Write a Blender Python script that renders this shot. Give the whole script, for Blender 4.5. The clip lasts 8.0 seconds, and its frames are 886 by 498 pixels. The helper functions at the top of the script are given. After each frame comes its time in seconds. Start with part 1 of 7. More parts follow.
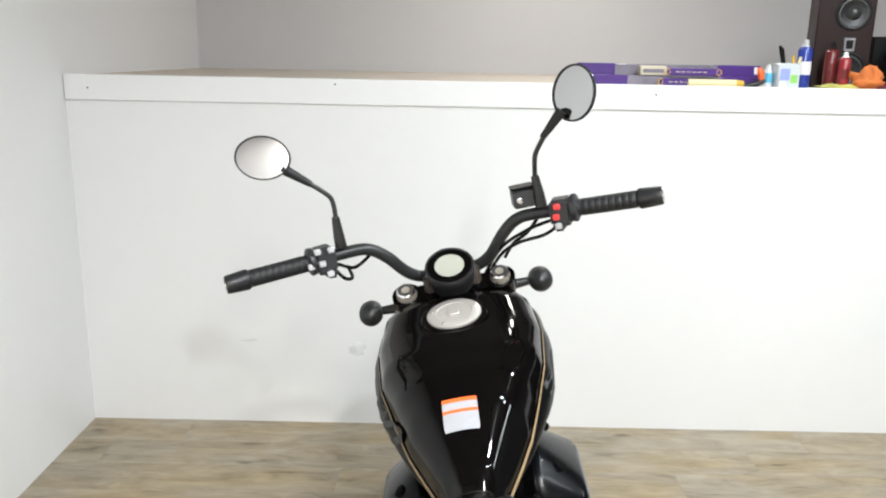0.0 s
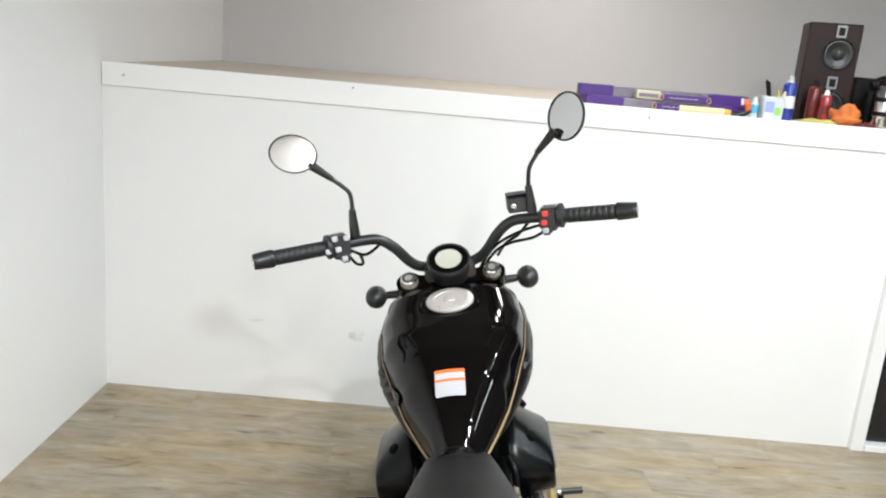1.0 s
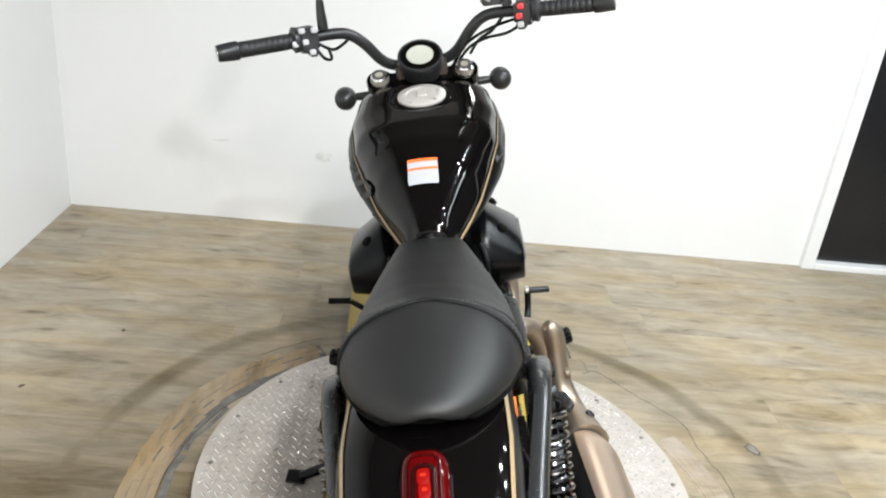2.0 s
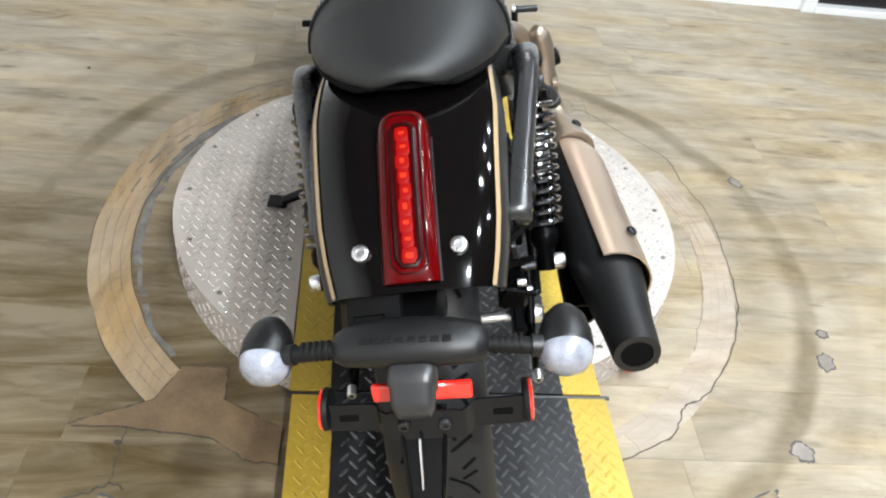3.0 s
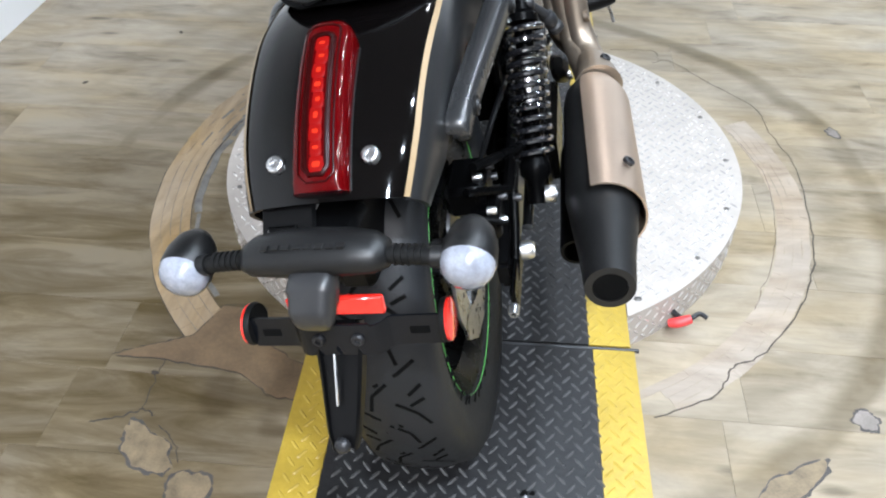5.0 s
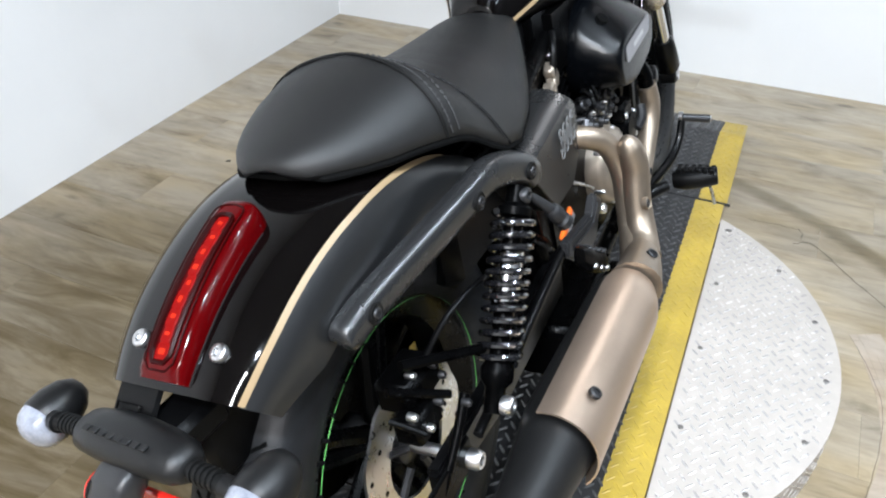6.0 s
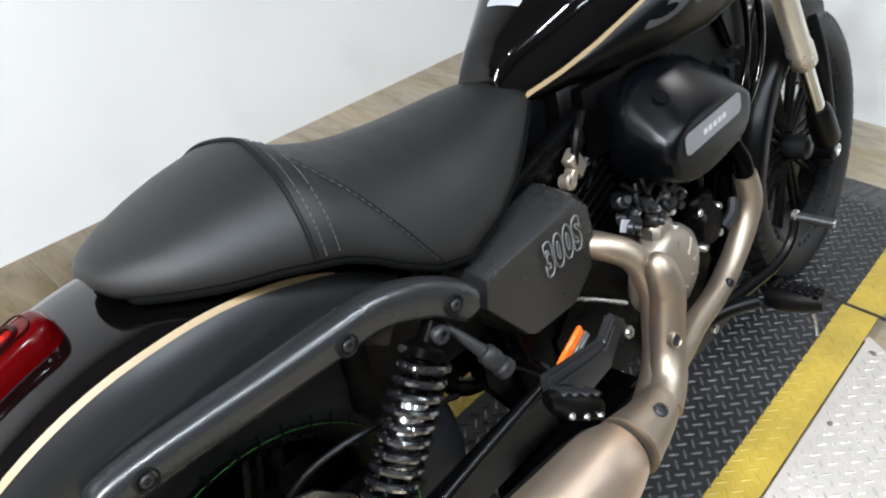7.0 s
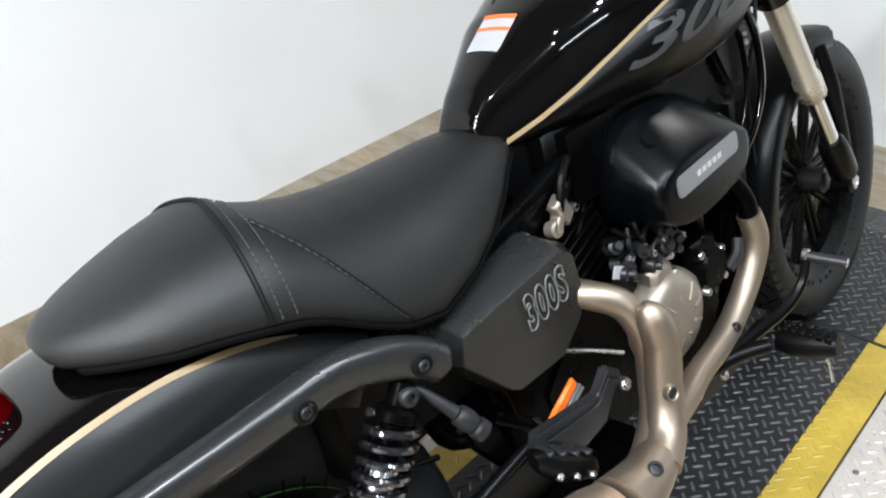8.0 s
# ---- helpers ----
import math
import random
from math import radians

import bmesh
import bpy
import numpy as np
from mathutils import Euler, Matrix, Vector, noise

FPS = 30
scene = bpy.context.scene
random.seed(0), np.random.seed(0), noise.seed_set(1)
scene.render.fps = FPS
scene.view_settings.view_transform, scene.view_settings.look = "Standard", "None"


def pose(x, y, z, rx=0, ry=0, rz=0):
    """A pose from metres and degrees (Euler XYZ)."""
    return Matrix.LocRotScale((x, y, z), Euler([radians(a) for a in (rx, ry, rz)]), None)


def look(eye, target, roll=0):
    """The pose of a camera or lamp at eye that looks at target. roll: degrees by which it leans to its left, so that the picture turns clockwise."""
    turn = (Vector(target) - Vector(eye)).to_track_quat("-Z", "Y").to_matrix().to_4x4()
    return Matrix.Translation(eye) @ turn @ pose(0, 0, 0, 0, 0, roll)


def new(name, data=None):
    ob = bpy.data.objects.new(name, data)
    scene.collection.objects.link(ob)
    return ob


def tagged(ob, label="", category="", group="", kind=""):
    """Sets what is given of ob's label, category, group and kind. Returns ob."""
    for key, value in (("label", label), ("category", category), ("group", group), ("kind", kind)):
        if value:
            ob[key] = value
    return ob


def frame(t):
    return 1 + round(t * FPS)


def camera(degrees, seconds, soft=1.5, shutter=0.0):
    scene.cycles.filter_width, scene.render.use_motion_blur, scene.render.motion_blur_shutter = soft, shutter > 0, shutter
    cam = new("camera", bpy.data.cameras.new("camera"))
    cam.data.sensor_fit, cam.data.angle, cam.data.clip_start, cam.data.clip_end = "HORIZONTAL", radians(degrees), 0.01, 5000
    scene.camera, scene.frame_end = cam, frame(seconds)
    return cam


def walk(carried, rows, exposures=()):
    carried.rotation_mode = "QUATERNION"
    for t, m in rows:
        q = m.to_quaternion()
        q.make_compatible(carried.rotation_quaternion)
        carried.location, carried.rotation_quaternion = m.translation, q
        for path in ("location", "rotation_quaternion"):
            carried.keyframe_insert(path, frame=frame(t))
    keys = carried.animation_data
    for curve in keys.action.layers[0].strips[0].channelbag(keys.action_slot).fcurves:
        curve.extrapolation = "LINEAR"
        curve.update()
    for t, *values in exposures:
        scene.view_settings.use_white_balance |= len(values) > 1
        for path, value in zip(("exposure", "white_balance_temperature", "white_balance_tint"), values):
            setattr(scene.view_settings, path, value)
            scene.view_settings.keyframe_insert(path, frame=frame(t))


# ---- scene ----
import mathutils
cam = camera(58.6, 8.0, soft=2.1)
PATH = [
    (0, (-0.21, -1.06, 1.475), (-0.162, 0.881, 0.996), 1.1),
    (0.3, (-0.217, -1.201, 1.515), (-0.139, 0.748, 1.073), 5.0),
    (0.5, (-0.207, -1.24, 1.528), (-0.174, 0.715, 1.104), 3.2),
    (0.8, (-0.213, -1.268, 1.526), (-0.19, 0.683, 1.088), 4.1),
    (1, (-0.221, -1.284, 1.513), (-0.168, 0.659, 1.039), 5.0),
    (1.2, (-0.227, -1.295, 1.506), (-0.159, 0.632, 0.975), 5.2),
    (2.3, (-0.225, -1.317, 1.355), (-0.033, 0.418, 0.379), 7.0),
    (2.4, (-0.213, -1.32, 1.339), (-0.023, 0.384, 0.31), 7.2),
    (2.5, (-0.222, -1.319, 1.323), (-0.021, 0.352, 0.244), 7.3),
    (2.8, (-0.211, -1.323, 1.282), (0.014, 0.252, 0.07), 7.5),
    (3, (-0.206, -1.328, 1.257), (0.033, 0.186, -0.028), 8.0),
    (3.2, (-0.2, -1.331, 1.234), (0.055, 0.119, -0.119), 8.6),
    (3.5, (-0.191, -1.336, 1.192), (0.069, -0.021, -0.292), 9.8),
    (4, (-0.18, -1.34, 1.152), (0.068, -0.16, -0.443), 9.6),
    (4.5, (-0.161, -1.35, 1.163), (0.032, -0.117, -0.4), 6.0),
    (4.7, (-0.113, -1.345, 1.173), (-0.049, -0.015, -0.32), 1.0),
    (4.8, (-0.075, -1.343, 1.177), (-0.079, 0.018, -0.288), -1.6),
    (5, (0.032, -1.347, 1.198), (-0.098, 0.129, -0.146), -0.5),
    (5.1, (0.087, -1.35, 1.212), (-0.127, 0.194, -0.041), 1.3),
    (5.2, (0.144, -1.352, 1.231), (-0.124, 0.221, 0.025), 2.9),
    (6.3, (0.335, -0.983, 1.252), (-0.471, 0.432, 0.09), -2.9),
    (6.5, (0.376, -0.893, 1.243), (-0.554, 0.454, 0.094), -4.0),
    (6.6, (0.407, -0.851, 1.249), (-0.6, 0.461, 0.125), -4.3),
    (7, (0.479, -0.725, 1.255), (-0.636, 0.446, 0.078), -3.3),
    (7.5, (0.516, -0.649, 1.255), (-0.648, 0.506, 0.109), -7.0),
    (8, (0.505, -0.649, 1.252), (-0.71, 0.496, 0.15), -6.3),
]
walk(cam, [(t, look(e, g, r)) for t, e, g, r in PATH], [(0.0, 0.17, 6600, 10), (1.2, 0.20, 6600, 10), (2.3, 0.34, 6500, 10), (2.8, 0.40, 6400, 10), (4.0, 0.27, 5950, 11), (5.0, 0.31, 5900, 11), (6.5, 0.21, 6150, 11), (8.0, 0.23, 6300, 11)])

# ---- world and lamps ----
world = bpy.data.worlds.new("world")
scene.world = world
world.use_nodes = True
world.node_tree.nodes["Background"].inputs[0].default_value = (0.9, 0.95, 1.0, 1)
world.node_tree.nodes["Background"].inputs[1].default_value = 0.05

ROOM = pose(-1.55, 1.95, 0, 0, 0, -1.5)
BIKE = pose(0.003, -0.45, 0.104, 0, -11.6, -2.0)
CEIL = 2.75


def lamp(x, y, z, sx, sy, watts, color, round_=False):
    data = bpy.data.lights.new("lamp_light", "AREA")
    data.shape, data.size, data.size_y, data.energy, data.color = "ELLIPSE" if round_ else "RECTANGLE", sx, sy, watts, color
    ob = new("lamp_light", data)
    ob.matrix_world = Matrix.Translation((x, y, z))
    return ob


# tubes (x, y, watts) and round spots (x, y, watts) under the ceiling
WARM, COOL = (1.0, 0.965, 0.925), (0.87, 0.955, 1.0)
# the last tube is added over the ledge to brighten the upper wall
TUBES = [(2.45, -0.2, 20), (0.25, -2.7, 100), (0.4, 2.6, 12)]
SPOTS = [(0.30, -1.75, 54), (0.75, -1.1, 24), (0.75, -0.3, 15), (0.95, 0.35, 13), (1.35, -0.75, 12), (1.30, 0.15, 11), (1.35, 0.95, 14)]
for lx, ly, watts in TUBES:
    lamp(lx, ly, CEIL - 0.075, 0.10, 1.15, watts, WARM if lx < 1 else COOL)
for lx, ly, watts in SPOTS:
    lamp(lx, ly, CEIL - 0.085, 0.10, 0.10, watts, COOL, round_=True)


# ---- materials ----
def nodes_of(m):
    m.use_nodes = True
    return m.node_tree.nodes, m.node_tree.links, m.node_tree.nodes["Principled BSDF"]


def surface(name, color, rough=0.5, metal=0.0, vary=0.12, scale=6.0, bump=0.0, bump_scale=200.0, coat=0.0, spec=0.5, rough_vary=0.08, fine=0.0):
    """A plain surface: base colour with cloudy wear at two scales, uneven gloss and a fine relief."""
    m = bpy.data.materials.new(name)
    n, l, p = nodes_of(m)
    tc = n.new("ShaderNodeTexCoord")
    a = n.new("ShaderNodeTexNoise")
    a.inputs["Scale"].default_value, a.inputs["Detail"].default_value = scale, 6
    b = n.new("ShaderNodeTexNoise")
    b.inputs["Scale"].default_value, b.inputs["Detail"].default_value = scale * 11, 3
    l.new(tc.outputs["Object"], a.inputs["Vector"])
    l.new(tc.outputs["Object"], b.inputs["Vector"])
    add = n.new("ShaderNodeMath")
    add.operation = "MULTIPLY_ADD"
    add.inputs[1].default_value = 0.4
    l.new(b.outputs["Fac"], add.inputs[0])
    l.new(a.outputs["Fac"], add.inputs[2])
    ramp = n.new("ShaderNodeMapRange")
    ramp.inputs["From Min"].default_value, ramp.inputs["From Max"].default_value = 0.4, 1.0
    ramp.inputs["To Min"].default_value, ramp.inputs["To Max"].default_value = 1 - vary, 1 + vary
    l.new(add.outputs[0], ramp.inputs["Value"])
    mul = n.new("ShaderNodeVectorMath")
    mul.operation = "SCALE"
    mul.inputs[0].default_value = color
    l.new(ramp.outputs[0], mul.inputs["Scale"])
    l.new(mul.outputs[0], p.inputs["Base Color"])
    r = n.new("ShaderNodeMapRange")
    r.inputs["From Min"].default_value, r.inputs["From Max"].default_value = 0.4, 1.0
    r.inputs["To Min"].default_value, r.inputs["To Max"].default_value = max(0.02, rough - rough_vary), min(1, rough + rough_vary)
    l.new(add.outputs[0], r.inputs["Value"])
    l.new(r.outputs[0], p.inputs["Roughness"])
    p.inputs["Metallic"].default_value = metal
    p.inputs["Specular IOR Level"].default_value = spec
    p.inputs["Coat Weight"].default_value = coat
    p.inputs["Coat Roughness"].default_value = 0.03
    if bump:
        c = n.new("ShaderNodeTexNoise")
        c.inputs["Scale"].default_value, c.inputs["Detail"].default_value = bump_scale, 4
        l.new(tc.outputs["Object"], c.inputs["Vector"])
        bp = n.new("ShaderNodeBump")
        bp.inputs["Strength"].default_value, bp.inputs["Distance"].default_value = bump, 0.002
        l.new(c.outputs["Fac"], bp.inputs["Height"])
        l.new(bp.outputs[0], p.inputs["Normal"])
    return m


def glowing(name, color, strength, base=1.0):
    m = bpy.data.materials.new(name)
    n, l, p = nodes_of(m)
    p.inputs["Base Color"].default_value = (*[v * base for v in color], 1)
    p.inputs["Emission Color"].default_value = (*color, 1)
    p.inputs["Emission Strength"].default_value = strength
    p.inputs["Specular IOR Level"].default_value = 0.08
    return m


def wood(name, light, dark, tone=0.16, axis=0, rough=0.45, per_object=True, length=1.0):
    """Printed wood planks: long streaks, knots and greyish weathering; every plank shifts its own grain."""
    m = bpy.data.materials.new(name)
    n, l, p = nodes_of(m)
    tc = n.new("ShaderNodeTexCoord")
    info = n.new("ShaderNodeObjectInfo")
    shift = n.new("ShaderNodeVectorMath")
    shift.operation = "SCALE"
    shift.inputs[0].default_value = (37.0, 91.0, 13.0)
    if per_object:
        l.new(info.outputs["Random"], shift.inputs["Scale"])
    else:
        shift.inputs["Scale"].default_value = 0.3
    add = n.new("ShaderNodeVectorMath")
    l.new(tc.outputs["Object"], add.inputs[0])
    l.new(shift.outputs[0], add.inputs[1])
    mp = n.new("ShaderNodeMapping")
    mp.inputs["Scale"].default_value = (1.4, 8.0, 10) if axis == 0 else (8.0, 1.4, 10)
    l.new(add.outputs[0], mp.inputs["Vector"])
    g = n.new("ShaderNodeTexNoise")
    g.inputs["Scale"].default_value, g.inputs["Detail"].default_value, g.inputs["Distortion"].default_value, g.inputs["Roughness"].default_value = 1.6, 10, 0.9, 0.66
    l.new(mp.outputs[0], g.inputs["Vector"])
    mp2 = n.new("ShaderNodeMapping")
    mp2.inputs["Scale"].default_value = (2.8, 7.5, 4) if axis == 0 else (7.5, 2.8, 4)
    l.new(add.outputs[0], mp2.inputs["Vector"])
    c = n.new("ShaderNodeTexNoise")
    c.inputs["Scale"].default_value, c.inputs["Detail"].default_value, c.inputs["Roughness"].default_value, c.inputs["Distortion"].default_value = 1.5, 9, 0.66, 1.4
    l.new(mp2.outputs[0], c.inputs["Vector"])
    mix = n.new("ShaderNodeMath")
    mix.operation = "MULTIPLY_ADD"
    mix.inputs[1].default_value = 0.55
    l.new(g.outputs["Fac"], mix.inputs[0])
    half = n.new("ShaderNodeMath")
    half.operation = "MULTIPLY"
    half.inputs[1].default_value = 0.6
    l.new(c.outputs["Fac"], half.inputs[0])
    l.new(half.outputs[0], mix.inputs[2])
    mp3 = n.new("ShaderNodeMapping")
    mp3.inputs["Scale"].default_value = (11.0, 95, 30) if axis == 0 else (95, 11.0, 30)
    l.new(add.outputs[0], mp3.inputs["Vector"])
    fine = n.new("ShaderNodeTexNoise")
    fine.inputs["Scale"].default_value, fine.inputs["Detail"].default_value = 1.2, 6
    l.new(mp3.outputs[0], fine.inputs["Vector"])
    grain = n.new("ShaderNodeMath")
    grain.operation = "MULTIPLY_ADD"
    grain.inputs[1].default_value = 0.16
    l.new(fine.outputs["Fac"], grain.inputs[0])
    l.new(mix.outputs[0], grain.inputs[2])
    less = n.new("ShaderNodeMath")
    less.operation = "SUBTRACT"
    less.inputs[1].default_value = 0.08
    l.new(grain.outputs[0], less.inputs[0])
    mix = less
    ton = n.new("ShaderNodeMath")
    ton.operation = "MULTIPLY_ADD"
    ton.inputs[1].default_value = tone * 0.35
    if per_object:
        l.new(info.outputs["Random"], ton.inputs[0])
    l.new(mix.outputs[0], ton.inputs[2])
    cr = n.new("ShaderNodeValToRGB")
    e = cr.color_ramp.elements
    e[0].position, e[0].color = 0.34, (*dark, 1)
    e[1].position, e[1].color = 0.72, (*light, 1)
    mid = e.new(0.53)
    mid.color = (*[0.38 * a + 0.62 * b for a, b in zip(dark, light)], 1)
    l.new(ton.outputs[0], cr.inputs["Fac"])
    # knots: small dark eyes with a drawn-out tail
    mp4 = n.new("ShaderNodeMapping")
    mp4.inputs["Scale"].default_value = (2.3, 6.5, 3) if axis == 0 else (6.5, 2.3, 3)
    l.new(add.outputs[0], mp4.inputs["Vector"])
    kn = n.new("ShaderNodeTexVoronoi")
    kn.inputs["Scale"].default_value = 1.3
    l.new(mp4.outputs[0], kn.inputs["Vector"])
    ke = n.new("ShaderNodeMath")
    ke.operation = "MULTIPLY_ADD"
    ke.inputs[1].default_value = 0.22
    l.new(g.outputs["Fac"], ke.inputs[0])
    l.new(kn.outputs["Distance"], ke.inputs[2])
    kr = n.new("ShaderNodeMapRange")
    kr.interpolation_type = "SMOOTHSTEP"
    kr.inputs["From Min"].default_value, kr.inputs["From Max"].default_value = 0.13, 0.24
    kr.inputs["To Min"].default_value, kr.inputs["To Max"].default_value = 0.55, 1.0
    l.new(ke.outputs[0], kr.inputs["Value"])
    eye = n.new("ShaderNodeVectorMath")
    eye.operation = "SCALE"
    l.new(cr.outputs["Color"], eye.inputs[0])
    l.new(kr.outputs[0], eye.inputs["Scale"])
    # some stretches are weathered to grey
    wn = n.new("ShaderNodeTexNoise")
    wn.inputs["Scale"].default_value, wn.inputs["Detail"].default_value = 0.9, 3
    l.new(mp2.outputs[0], wn.inputs["Vector"])
    wr = n.new("ShaderNodeMapRange")
    wr.inputs["From Min"].default_value, wr.inputs["From Max"].default_value = 0.42, 0.68
    wr.inputs["To Min"].default_value, wr.inputs["To Max"].default_value = 0.84, 1.22
    l.new(wn.outputs["Fac"], wr.inputs["Value"])
    hue = n.new("ShaderNodeHueSaturation")
    l.new(wr.outputs[0], hue.inputs["Saturation"])
    l.new(eye.outputs[0], hue.inputs["Color"])
    cr = hue
    if name == "vinyl_plank":
        geo = n.new("ShaderNodeNewGeometry")
        rel = n.new("ShaderNodeVectorMath")
        rel.operation = "SUBTRACT"
        rel.inputs[1].default_value = (-0.010, 0.222, 0)
        l.new(geo.outputs["Position"], rel.inputs[0])
        dist = n.new("ShaderNodeVectorMath")
        dist.operation = "LENGTH"
        l.new(rel.outputs[0], dist.inputs[0])
        wob = n.new("ShaderNodeTexNoise")
        wob.inputs["Scale"].default_value, wob.inputs["Detail"].default_value = 3.0, 5
        l.new(geo.outputs["Position"], wob.inputs["Vector"])
        ringed = n.new("ShaderNodeMath")
        ringed.operation = "MULTIPLY_ADD"
        ringed.inputs[1].default_value = 0.05
        l.new(wob.outputs["Fac"], ringed.inputs[0])
        l.new(dist.outputs["Value"], ringed.inputs[2])
        tracks = n.new("ShaderNodeValToRGB")
        tracks.color_ramp.interpolation = "EASE"
        el = tracks.color_ramp.elements
        el[0].position, el[0].color = 0.0, (0.0, 0.0, 0.0, 1)
        el[1].position, el[1].color = 1.0, (0.0, 0.0, 0.0, 1)
        for pos, v in ((0.305, 0.0), (0.315, 0.34), (0.345, 0.20), (0.365, 0.16), (0.395, 0.30), (0.425, 0.44), (0.462, 0.32), (0.482, 0.72), (0.494, 0.70), (0.506, 0.30), (0.545, 0.36), (0.56, 0.24), (0.60, 0.28), (0.615, 0.36), (0.64, 0.16), (0.70, 0.0)):
            q = el.new(pos)
            q.color = (v, v, v, 1)
        scl = n.new("ShaderNodeMath")
        scl.operation = "MULTIPLY"
        scl.inputs[1].default_value = 0.5
        l.new(ringed.outputs[0], scl.inputs[0])
        l.new(scl.outputs[0], tracks.inputs["Fac"])
        patchy = n.new("ShaderNodeMath")
        patchy.operation = "MULTIPLY"
        l.new(tracks.outputs["Color"], patchy.inputs[0])
        wob2 = n.new("ShaderNodeTexNoise")
        wob2.inputs["Scale"].default_value, wob2.inputs["Detail"].default_value = 5.0, 6
        l.new(geo.outputs["Position"], wob2.inputs["Vector"])
        pw = n.new("ShaderNodeMapRange")
        pw.inputs["From Min"].default_value, pw.inputs["From Max"].default_value = 0.25, 0.62
        pw.inputs["To Min"].default_value, pw.inputs["To Max"].default_value = 0.45, 1.0
        l.new(wob2.outputs["Fac"], pw.inputs["Value"])
        l.new(pw.outputs[0], patchy.inputs[1])
        # grime on the left floor, its reach widened to paint in dimmer, warmer light
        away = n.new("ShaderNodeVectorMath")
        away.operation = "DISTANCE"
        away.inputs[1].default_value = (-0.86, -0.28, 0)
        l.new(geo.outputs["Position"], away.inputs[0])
        dim_grime = n.new("ShaderNodeMapRange")
        dim_grime.interpolation_type = "SMOOTHSTEP"
        dim_grime.inputs["From Min"].default_value, dim_grime.inputs["From Max"].default_value = 0.30, 1.25
        dim_grime.inputs["To Min"].default_value, dim_grime.inputs["To Max"].default_value = 1.0, 0.0
        l.new(away.outputs["Value"], dim_grime.inputs["Value"])
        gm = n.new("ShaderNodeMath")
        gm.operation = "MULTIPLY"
        l.new(dim_grime.outputs[0], gm.inputs[0])
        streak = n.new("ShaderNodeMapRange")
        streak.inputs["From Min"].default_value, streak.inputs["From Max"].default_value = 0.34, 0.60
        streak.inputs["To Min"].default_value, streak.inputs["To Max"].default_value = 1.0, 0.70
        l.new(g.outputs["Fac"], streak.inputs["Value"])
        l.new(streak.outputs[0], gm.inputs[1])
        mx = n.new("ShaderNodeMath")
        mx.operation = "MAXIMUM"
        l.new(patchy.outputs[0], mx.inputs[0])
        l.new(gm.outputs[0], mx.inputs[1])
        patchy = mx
        # one colour for the dirt and for the painted-in dim light
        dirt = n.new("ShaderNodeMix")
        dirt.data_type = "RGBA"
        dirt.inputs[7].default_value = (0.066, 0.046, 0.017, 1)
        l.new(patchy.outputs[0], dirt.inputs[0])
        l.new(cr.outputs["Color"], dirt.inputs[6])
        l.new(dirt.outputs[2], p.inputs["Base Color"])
    else:
        l.new(cr.outputs["Color"], p.inputs["Base Color"])
    rr = n.new("ShaderNodeMapRange")
    rr.inputs["To Min"].default_value, rr.inputs["To Max"].default_value = rough + 0.12, rough - 0.1
    l.new(g.outputs["Fac"], rr.inputs["Value"])
    l.new(rr.outputs[0], p.inputs["Roughness"])
    p.inputs["Specular IOR Level"].default_value = 0.18
    bp = n.new("ShaderNodeBump")
    bp.inputs["Strength"].default_value, bp.inputs["Distance"].default_value = 0.18, 0.001
    l.new(g.outputs["Fac"], bp.inputs["Height"])
    l.new(bp.outputs[0], p.inputs["Normal"])
    return m


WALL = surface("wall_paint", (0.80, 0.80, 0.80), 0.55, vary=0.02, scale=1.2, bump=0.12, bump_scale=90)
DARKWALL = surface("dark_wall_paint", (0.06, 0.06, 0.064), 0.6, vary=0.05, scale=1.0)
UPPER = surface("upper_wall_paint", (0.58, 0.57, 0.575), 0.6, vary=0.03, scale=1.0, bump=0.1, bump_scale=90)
REARWALL = surface("rear_wall_paint", (0.46, 0.455, 0.45), 0.6, vary=0.03, scale=1.0, bump=0.1, bump_scale=90)
TRIM = surface("trim_paint", (0.82, 0.82, 0.82), 0.35, vary=0.02, scale=2.0)
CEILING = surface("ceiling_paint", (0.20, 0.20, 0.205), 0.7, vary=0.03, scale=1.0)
DOOR = surface("door_black", (0.012, 0.012, 0.014), 0.25, vary=0.2, scale=1.5)
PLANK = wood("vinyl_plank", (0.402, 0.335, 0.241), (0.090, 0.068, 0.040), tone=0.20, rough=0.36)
PLY = wood("plywood_patch", (0.335, 0.248, 0.150), (0.085, 0.056, 0.030), axis=1, per_object=False)
PALE = surface("worn_patch", (0.175, 0.132, 0.078), 0.6, vary=0.5, scale=26, bump=0.15, bump_scale=60)
TORN = surface("torn_patch", (0.128, 0.084, 0.044), 0.6, vary=0.42, scale=13, bump=0.3, bump_scale=50)
SCRAPED = wood("scraped_vinyl", (0.375, 0.308, 0.238), (0.130, 0.100, 0.072), per_object=False)
DECK = wood("deck_plywood", (0.66, 0.59, 0.50), (0.54, 0.47, 0.38), per_object=False)
RIMD = surface("grey_brown_dirt", (0.060, 0.054, 0.050), 0.8, vary=0.3, scale=30)
GROUT = surface("dark_joint", (0.045, 0.036, 0.028), 0.8)
SCUFF = surface("grey_filler", (0.21, 0.185, 0.165), 0.9, spec=0.1, vary=0.3, scale=20)
ALU = surface("aluminium_plate", (0.415, 0.375, 0.340), 0.46, 0.15, spec=0.30, vary=0.16, scale=5, bump=0.2, bump_scale=60)
TREAD_BLACK = surface("tread_black", (0.0110, 0.0110, 0.0118), 0.46, spec=0.37, vary=0.35, scale=7, bump=0.35, bump_scale=150)
